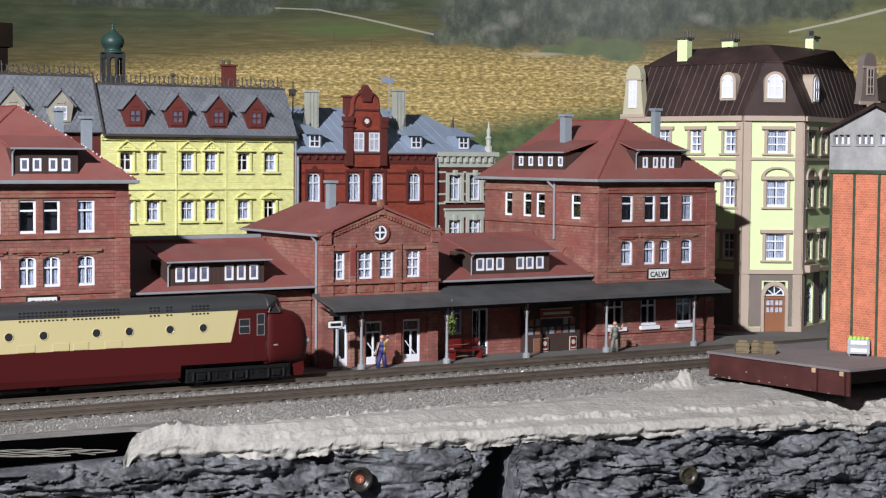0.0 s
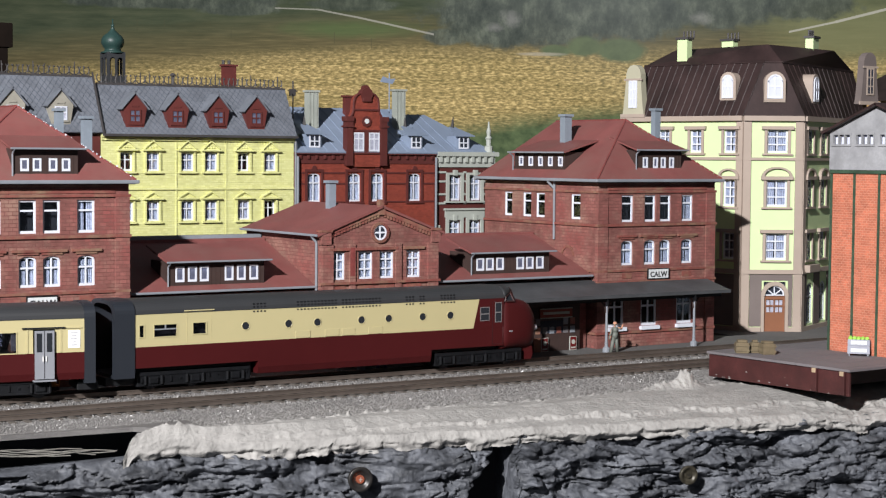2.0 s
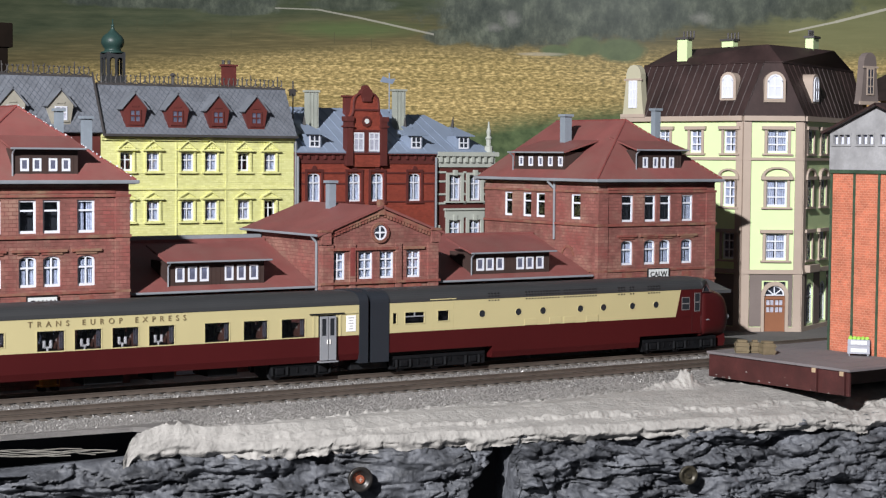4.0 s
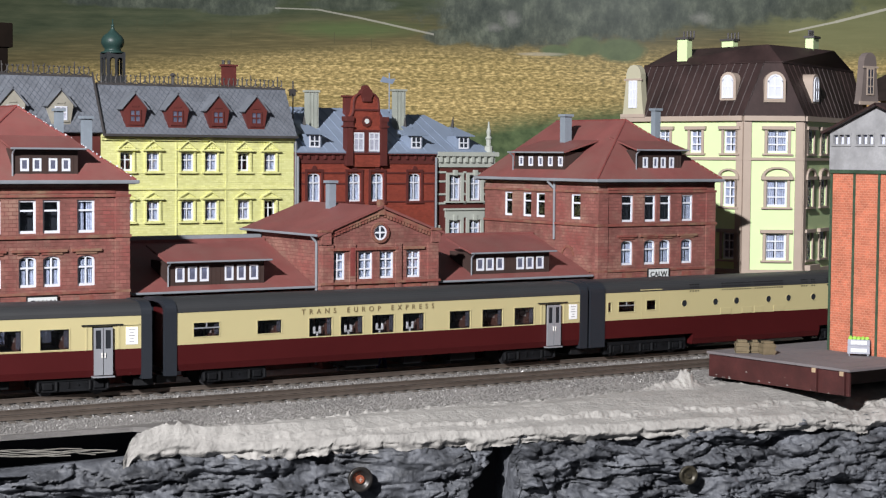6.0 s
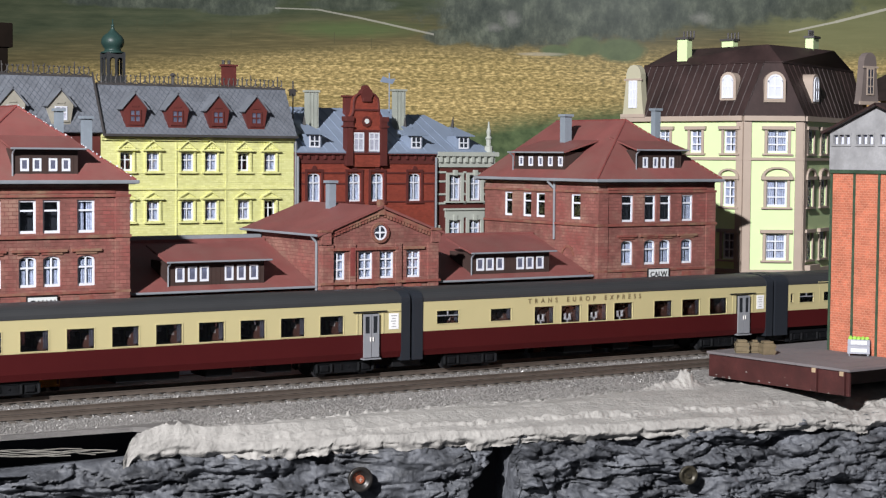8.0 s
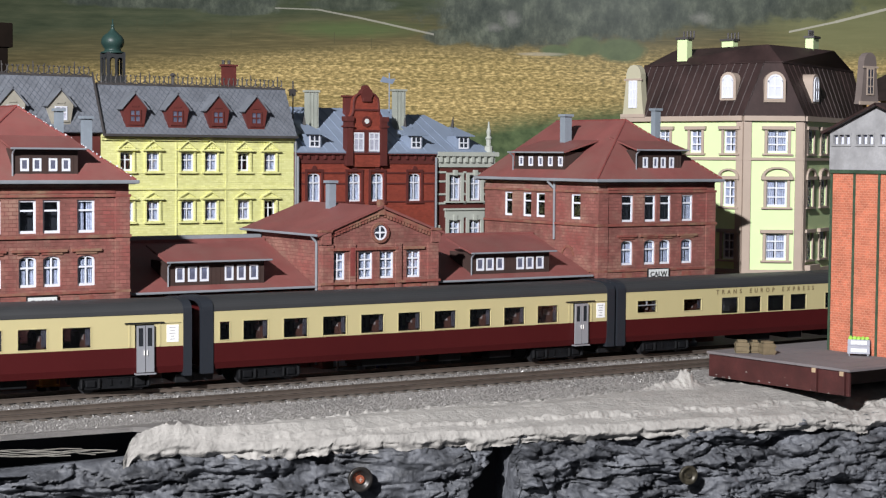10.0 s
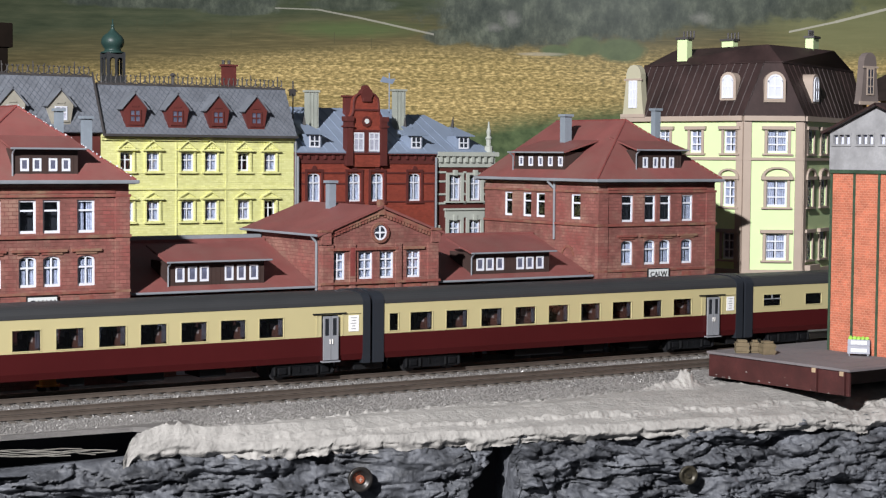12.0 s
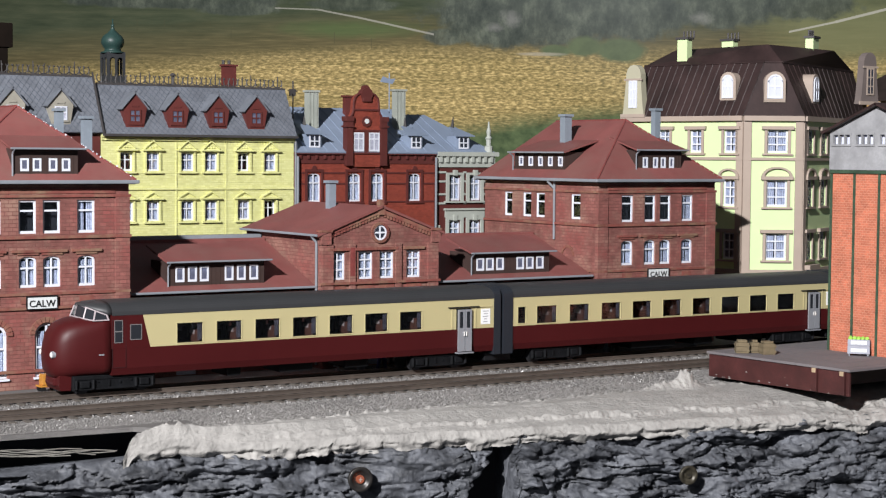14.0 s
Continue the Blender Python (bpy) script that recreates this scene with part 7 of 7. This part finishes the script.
def car_body(name, label, u0, u1, cream, shrouds, windows, door=None, sign=None, cab_at=None, skirt=0.92, cut=()):
    """u0, u1: ends; cream: the cream panel (lower start, lower end, upper start, upper end); windows: (u0, u1, z0, z1, vent)."""
    o = (u0 + u1) / 2
    car = thing(name, label, "train car", None, "cars of the express train")
    a, b = cream[0] - o, cream[1] - o
    s0, s1 = shrouds
    lo, hi = s0 - o, s1 - o
    near, far = cm(0, -HW, 0), cm(0, HW, 0, 0, 0, 180)
    # lower body
    bm = bmesh.new()
    prof = [(-1.53, skirt), (-1.64, skirt + 0.35), (-HW, 2.28), (HW, 2.28), (1.64, skirt + 0.35), (1.53, skirt)]
    if cut:
        prof_cut = [(-1.645, 1.2), (-HW, 2.28), (HW, 2.28), (1.645, 1.2)]
        p = lo
        for k0, k1 in [(k[0] - o, k[1] - o) for k in cut]:
            if k0 > p:
                prism(bm, prof, "x", p, k0)
            prism(bm, prof_cut, "x", max(k0, lo), k1)
            p = k1
        if p < hi:
            prism(bm, prof, "x", p, hi)
    else:
        prism(bm, prof, "x", lo, hi)
    part("lower_body", bm, T_RED, car, "dark red lower body")
    # flanks
    holes = [(w[0] - o, w[1] - o, w[2], w[3]) for w in windows]
    if door:
        holes.append((door[0] - o + 0.24, door[1] - o - 0.24, 2.28, 3.45))
    for k, m in enumerate((near, far)):
        hs = holes if k == 0 else [(-h[1], -h[0], h[2], h[3]) for h in holes]
        pa, pb = (lo, hi) if k == 0 else (-hi, -lo)
        bm = bmesh.new()
        wall_mesh(bm, pa, pb, 2.28, 3.99, 0.08, hs)
        part("upper_side", bm, T_CREAM, car, "cream window band", m)
    if cab_at:
        c, way = cab_at
        for k in (-1, 1):
            bm = bmesh.new()
            e = c - o
            top = e + way * 0.42
            y0, y1 = (-HW - 0.012, -HW + 0.1) if k < 0 else (HW - 0.1, HW + 0.012)
            prism(bm, [(e, 2.27), (e + way * 2.1, 2.27), (e + way * 2.1, 3.99), (top, 3.99)], "y", y0, y1)
            part("cab_side", bm, T_RED, car)
    # roof
    bm = bmesh.new()
    prism(bm, ROOF_ARC, "x", lo, hi)
    part("roof", bm, T_ROOF, car, "dark grey rounded roof", smooth=False)
    for k, z in ((-1, 3.97), (1, 3.97)):
        part("rain_strip", boxes((lo, hi, k * 1.655 - 0.02, k * 1.655 + 0.02, z - 0.02, z + 0.02)), T_ROOF, car)
    # floor, seats, partition
    part("floor", boxes((lo + 0.1, hi - 0.1, -1.5, 1.5, 2.0, 2.31)), T_BLACK, car)
    if name != "power_car":
        for i, w in enumerate(windows):
            if w[1] - w[0] < 0.9:
                continue
            m0 = (w[0] + w[1]) / 2 - o
            for y in (-0.8, 0.85):
                for e in (-0.72, 0.5):
                    bm = bmesh.new()
                    box(bm, m0 + e, m0 + e + 0.22, y - 0.5, y + 0.5, 2.3, 3.0, 0.06)
                    seat = part("seat", bm, SEAT, car)
                    part("headrest", boxes((m0 + e - 0.012, m0 + e + 0.232, y - 0.3, y + 0.3, 2.75, 3.02)), SEAT_PALE, seat)
    else:
        part("engine", boxes((lo + 0.6, hi - 2.0, -1.2, 1.2, 2.3, 3.8)), DARK, car)
    for i, w in enumerate(windows):
        u, v = w[0] - o, w[1] - o
        vent = len(w) > 4 and w[4]
        cur = name != "power_car" and v - u > 0.9
        train_window(car, near, u, v, w[2], w[3], vent, T_RED if len(w) > 5 else None, cur)
        train_window(car, far, -v, -u, w[2], w[3], vent, T_RED if len(w) > 5 else None)
    if door:
        d0, d1 = door[0] - o, door[1] - o
        part("door_recess", boxes((d0 + 0.2, d1 - 0.2, -HW + 0.09, -HW + 0.14, 2.3, 3.5)), T_BLACK, car)
        for k, (p, q) in enumerate(((d0 + 0.3, (d0 + d1) / 2 - 0.02), ((d0 + d1) / 2 + 0.02, d1 - 0.3))):
            leaf = bmesh.new()
            box(leaf, p, q, -HW - 0.16, -HW - 0.05, 1.02, 2.35)
            for e in ((p, p + 0.09, 2.35, 3.4), (q - 0.09, q, 2.35, 3.4), (p + 0.09, q - 0.09, 3.28, 3.4)):
                box(leaf, e[0], e[1], -HW - 0.16, -HW - 0.05, e[2], e[3])
            lf = part("folding_door", leaf, SILVER, car, "silver folding door leaf")
            part("door_pane", boxes((p + 0.09, q - 0.09, -HW - 0.12, -HW - 0.09, 2.35, 3.28)), DARK_GLASS, lf)
            bm = bmesh.new()
            rod(bm, (q - 0.06 if k == 0 else p + 0.06, -HW - 0.2, 1.9), (q - 0.06 if k == 0 else p + 0.06, -HW - 0.2, 2.15), 0.03)
            part("door_handle", bm, LAMP_GLASS, lf)
        part("door_step", boxes((d0 + 0.22, d1 - 0.22, -HW - 0.26, -HW + 0.1, 0.9, 0.97, 0.01)), SILVER, car)
        part("drip_rail", boxes((d0 - 0.3, d1 + 0.25, -HW - 0.1, -HW + 0.02, 3.5, 3.56)), T_BLACK, car)
        part("door_post", boxes((d0 - 0.09, d0, -HW - 0.03, -HW, 2.3, 3.5), (d1, d1 + 0.09, -HW - 0.03, -HW, 2.3, 3.5)), T_CREAM, car)
    if sign:
        g0, g1 = sign[0] - o, sign[1] - o
        g0, g1 = g0 + 0.06, g1 - 0.06
        sg = part("route_sign", boxes((g0, g1, -HW - 0.025, -HW + 0.0, 2.5, 3.38)), PAPER, car, "white paper route sign")
        for k, (w0, w1) in enumerate(((0.2, 0.8), (0.3, 0.7), (0.2, 0.75), (0.35, 0.65), (0.25, 0.7))):
            zz = 3.25 - k * 0.15
            part("print_bar", boxes((g0 + (g1 - g0) * w0, g0 + (g1 - g0) * w1, -HW - 0.03, -HW - 0.02, zz - 0.03, zz + 0.02)), PRINT, sg)
        part("sign_hood", boxes((g0 - 0.1, g1 + 0.1, -HW - 0.05, -HW, 3.48, 3.54)), T_CREAM, car)
    for side_u, out_u in ((s0, u0), (s1, u1)):
        if abs(side_u - out_u) < 0.05 or (cab_at and abs(out_u - cab_at[0]) < 6):
            continue
        p, q = sorted((side_u - o, out_u - o))
        bm = bmesh.new()
        shape = [(-1.7, 0.72), *[(y * 1.035, z + 0.05) for y, z in reversed(ROOF_ARC)], (1.7, 0.72)]
        inner = [(y * 0.82, 0.9 + (z - 0.72) * 0.9) for y, z in shape]
        k = len(shape)
        rings = [[bm.verts.new((x, y, z)) for y, z in sh] for x, sh in ((p, shape), (q, shape), (q, inner), (p, inner))]
        for r0, r1 in zip(rings, rings[1:] + rings[:1]):
            for i in range(k):
                bm.faces.new((r0[i], r0[(i + 1) % k], r1[(i + 1) % k], r1[i]))
        bmesh.ops.recalc_face_normals(bm, faces=bm.faces)
        part("gangway_shroud", bm, SHROUD, car, "dark blue-grey gangway shroud")
        e = (q if out_u < side_u else p)
        part("end_wall", boxes((e - 0.03, e + 0.03, -1.3, 1.3, 0.95, 4.3)), T_RED, car)
        part("coupling", boxes((p - 0.25, q + 0.25, -1.1, 1.1, 0.3, 0.74, 0.04)), T_BLACK, car)
    return car, o, (u1 - u0) / 2


def underfloor(car, spans):
    for p, q in spans:
        part("equipment_box", boxes((p, q, -1.0, 1.0, 0.42, 0.94, 0.05)), BOGIE_BLACK, car)


cars = []
PORTS = (6.27, 8.8, 10.54, 13.27, 15.0, 17.2, 19.04)
car, o, h = car_body("power_car", "dark red and cream diesel power car with portholes", -1.05, 24.9, (0.05, 20.6, 0.05, 21.0), (0.05, 22.7),
                     [(0.32, 0.56, 2.79, 3.38), (1.12, 2.36, 2.77, 3.38, True), (3.27, 4.0, 2.82, 3.39)],
                     cab_at=(20.6, 1), skirt=0.53, cut=((0.0, 7.0), (17.8, 22.7)))
cars.append((car, o, h))
cab(car, 20.6, 1, o)
for p in PORTS:
    bm = bmesh.new()
    n = 20
    ro, ri = 0.245, 0.2
    ring = [[bm.verts.new((p - o + r * math.cos(2 * math.pi * i / n), y, 3.1 + r * math.sin(2 * math.pi * i / n))) for i in range(n)] for r, y in ((ro, -HW - 0.002), (ro, -HW - 0.014), (ri, -HW - 0.014), (ri, -HW + 0.05))]
    for r0, r1 in zip(ring, ring[1:]):
        for i in range(n):
            bm.faces.new((r0[i], r0[(i + 1) % n], r1[(i + 1) % n], r1[i]))
    rim = part("porthole_rim", bm, T_CREAM, car, smooth=True)
    bm = bmesh.new()
    rod(bm, (p - o, -HW - 0.004, 3.1), (p - o, -HW + 0.03, 3.1), 0.205, n=20)
    part("porthole_pane", bm, DARK_GLASS, rim)
for p, q in ((6.7, 7.6), (9.3, 11.9), (12.05, 14.6), (16.1, 16.8), (17.0, 17.6), (18.4, 19.5)):
    bm = bmesh.new()
    for row, (zz, yy) in enumerate(((3.8, -1.65), (4.04, -1.645), (4.2, -1.62))):
        k = int((q - p) / 0.21)
        for i in range(k):
            x = p - o + i * 0.21
            box(bm, x, x + 0.11, yy - 0.008, yy + 0.04, zz, zz + 0.08)
    tagged(part("air_grille", bm, T_BLACK, car), kind="stuff")
for p, q in ((9.2, 10.1), (11.0, 11.85), (12.05, 12.85), (13.7, 14.6)):
    part("hatch", boxes((p - o, q - o, -HW - 0.03, -HW, 2.3, 2.68, 0.012)), T_CREAM, car)
part("door_outline", boxes((2.9 - o, 2.93 - o, -HW - 0.01, -HW, 2.3, 4.0), (4.28 - o, 4.31 - o, -HW - 0.01, -HW, 2.3, 4.0), (2.75 - o, 4.45 - o, -HW - 0.06, -HW, 4.02, 4.07)), T_CREAM, car)
for p, q in ((3.5, 6.4), (21.2, 6.0)):
    bogie(car, p - o, q, 3)
    part("bogie_well", boxes((p - o - q / 2 - 0.2, p - o + q / 2 + 0.2, -1.02, 1.02, 0.38, 1.22)), T_BLACK, car)
underfloor(car, [(7.5 - o, 9.3 - o), (9.8 - o, 12.5 - o), (13.0 - o, 17.2 - o)])

car, o, h = car_body("dining_coach", "dark red and cream dining coach with table lamps", -28.25, -1.25, (-27.62, -1.8, -27.62, -1.8), (-27.62, -1.8),
                     [(-26.66, -25.19, 2.66, 3.38, True), (-23.01, -21.58, 2.64, 3.34)] + [(p, p + 1.4, 2.33, 3.33) for p in (-19.93, -18.0, -16.02, -14.06, -10.97, -8.75, -6.52)], door=(-4.55, -3.0), sign=(-2.66, -1.95))
cars.append((car, o, h))
for p in (-19.93, -18.0, -16.02, -14.06):
    bm = bmesh.new()
    x = p + 0.62 - o
    rod(bm, (x, -1.4, 2.3), (x, -1.4, 2.5), 0.06)
    box(bm, x - 0.22, x + 0.22, -1.45, -1.35, 2.46, 2.54)
    for k in (-1, 1):
        rod(bm, (x + k * 0.17, -1.4, 2.52), (x + k * 0.17, -1.4, 2.84), 0.08)
    part("table_lamp", bm, PAPER, car, "white two-armed table lamp")
txt = bpy.data.curves.new("lettering", "FONT")
txt.body, txt.size, txt.extrude, txt.space_character, txt.space_word = "TRANS EUROP EXPRESS", 0.0039, 0.0001, 2.16, 1.9
txt.offset = 0.00004
txt.materials.append(LETTER)
ob = new("lettering", txt)
ob.parent, ob.matrix_basis = car, pose((-20.4 - o) * S, (-HW - 0.02) * S, 3.56 * S, 90, 0, 0)
for p in (-24.2, -5.2):
    bogie(car, p - o, 3.6, 2)
underfloor(car, [(-17.3 - o, -15.2 - o), (-13.6 - o, -12.4 - o), (-10.5 - o, -8.8 - o)])

car, o, h = car_body("saloon_coach", "dark red and cream express saloon coach with ten windows", -55.45, -28.45, (-54.8, -29.0, -54.8, -29.0), (-54.8, -29.0),
                     [(-54.41, -53.84, 2.43, 3.38)] + [(-53.06 + 2.37 * k, -51.62 + 2.37 * k, 2.37, 3.38) for k in range(9)], door=(-31.75, -30.2), sign=(-29.85, -29.12))
cars.append((car, o, h))
for p in (-51.4, -32.4):
    bogie(car, p - o, 3.6, 2)
underfloor(car, [(-45.5 - o, -42 - o), (-40.5 - o, -39 - o), (-37 - o, -35.5 - o)])

car, o, h = car_body("control_coach", "dark red and cream control coach with driving cab", -81.9, -55.65, (-77.2, -56.1, -77.65, -56.1), (-79.25, -56.1),
                     [(p, p + 1.43, 2.4, 3.42) for p in (-75.72, -73.5, -71.27, -69.05, -66.82, -64.6, -62.38)], door=(-58.9, -57.4), sign=(-57.05, -56.3), cab_at=(-77.2, -1))
cars.append((car, o, h))
cab(car, -77.2, -1, o)
for p, q in ((-79.0, 4.4), (-59.6, 3.6)):
    bogie(car, p - o, q, 2)
underfloor(car, [(-72.6 - o, -71.8 - o), (-69.5 - o, -67.5 - o), (-65.5 - o, -64 - o)])

SEAM_RED = paint("dark_red_seam", (0.03, 0.006, 0.007), 0.6)
CAB_FRAME = paint("grey_cab_frame", (0.16, 0.15, 0.15), 0.4)
# cab windows, doors and small plates on the red ends
for (car, o, h), c, way in ((cars[0], 20.6, 1), (cars[3], -77.2, -1)):
    for (p, q, z0, z1, bar) in ((0.5, 1.05, 2.72, 3.44, 0), (1.52, 1.9, 2.6, 3.68, 1)):
        a, b = sorted((c + way * p - o, c + way * q - o))
        fr = part("cab_window", side_ring(a, b, z0, z1, 0.04, 0.03), CAB_FRAME, car, "", cm(0, -HW, 0))
        part("pane", boxes((a, b, -0.03, -0.015, z0, z1)), DARK_GLASS, fr)
        if bar or way > 0:
            part("glazing_bar", boxes((a, b, -0.045, -0.03, (z0 + z1) / 2 - 0.03, (z0 + z1) / 2 + 0.03)), CAB_FRAME, fr)
    a, b = sorted((c + way * 1.3 - o, c + way * 2.05 - o))
    part("cab_door", boxes((a, a + 0.025, -HW - 0.016, -HW, 1.3, 3.75), (b - 0.025, b, -HW - 0.016, -HW, 1.3, 3.75), (a, b, -HW - 0.016, -HW, 1.3, 1.325)), SEAM_RED, car)
    x = c + way * 2.6 - o
    part("number_plate", boxes((x - 0.13, x + 0.13, -HW - 0.004, -HW + 0.06, 1.97, 2.04)), SILVER, car)


def car_pose(place, centre, half):
    """A car rides on two bogies that follow the track."""
    reach = half * 0.7
    a, _ = on_track(place + centre - reach, FAR)
    b, _ = on_track(place + centre + reach, FAR)
    d = b - a
    p = (a + b) / 2
    return cm(p.x, p.y, 0, 0, 0, math.degrees(math.atan2(d.y, d.x)))


TRAIN = [(0, 17.9), (0.5, 21.68), (1.0, 25.48), (1.5, 29.28), (2.0, 33.06), (2.5, 36.81), (3.0, 40.54), (3.6, 45.0), (4.2, 49.5), (4.8, 54.0), (5.3, 57.74), (5.5, 59.25), (6.0, 63.02), (6.5, 66.78), (7.0, 70.53), (7.5, 74.22),
         (8.0, 77.86), (8.5, 81.5), (9.0, 85.15), (9.5, 88.75), (10.0, 92.25), (10.3, 94.3), (10.5, 95.55), (11.0, 98.05), (11.5, 100.32), (12.0, 102.52), (12.5, 104.72), (13.0, 106.95), (13.5, 109.2), (14.0, 111.16)]


STRETCH = 0.09


def motions():
    # the close couplings stretch where the train still rounds the bend
    rows = [[] for _ in cars]
    for t, x in TRAIN:
        lag, before = 0.0, None
        for i, (car, centre, half) in enumerate(cars):
            m = car_pose(x - lag, centre, half)
            turn = math.degrees(math.atan2(m[1][0], m[0][0]))
            if before is not None:
                lag += STRETCH * abs(turn - before)
                m = car_pose(x - lag, centre, half)
            before = turn
            rows[i].append((t, m))
    for (car, centre, half), r in zip(cars, rows):
        walk(car, r)


motions()
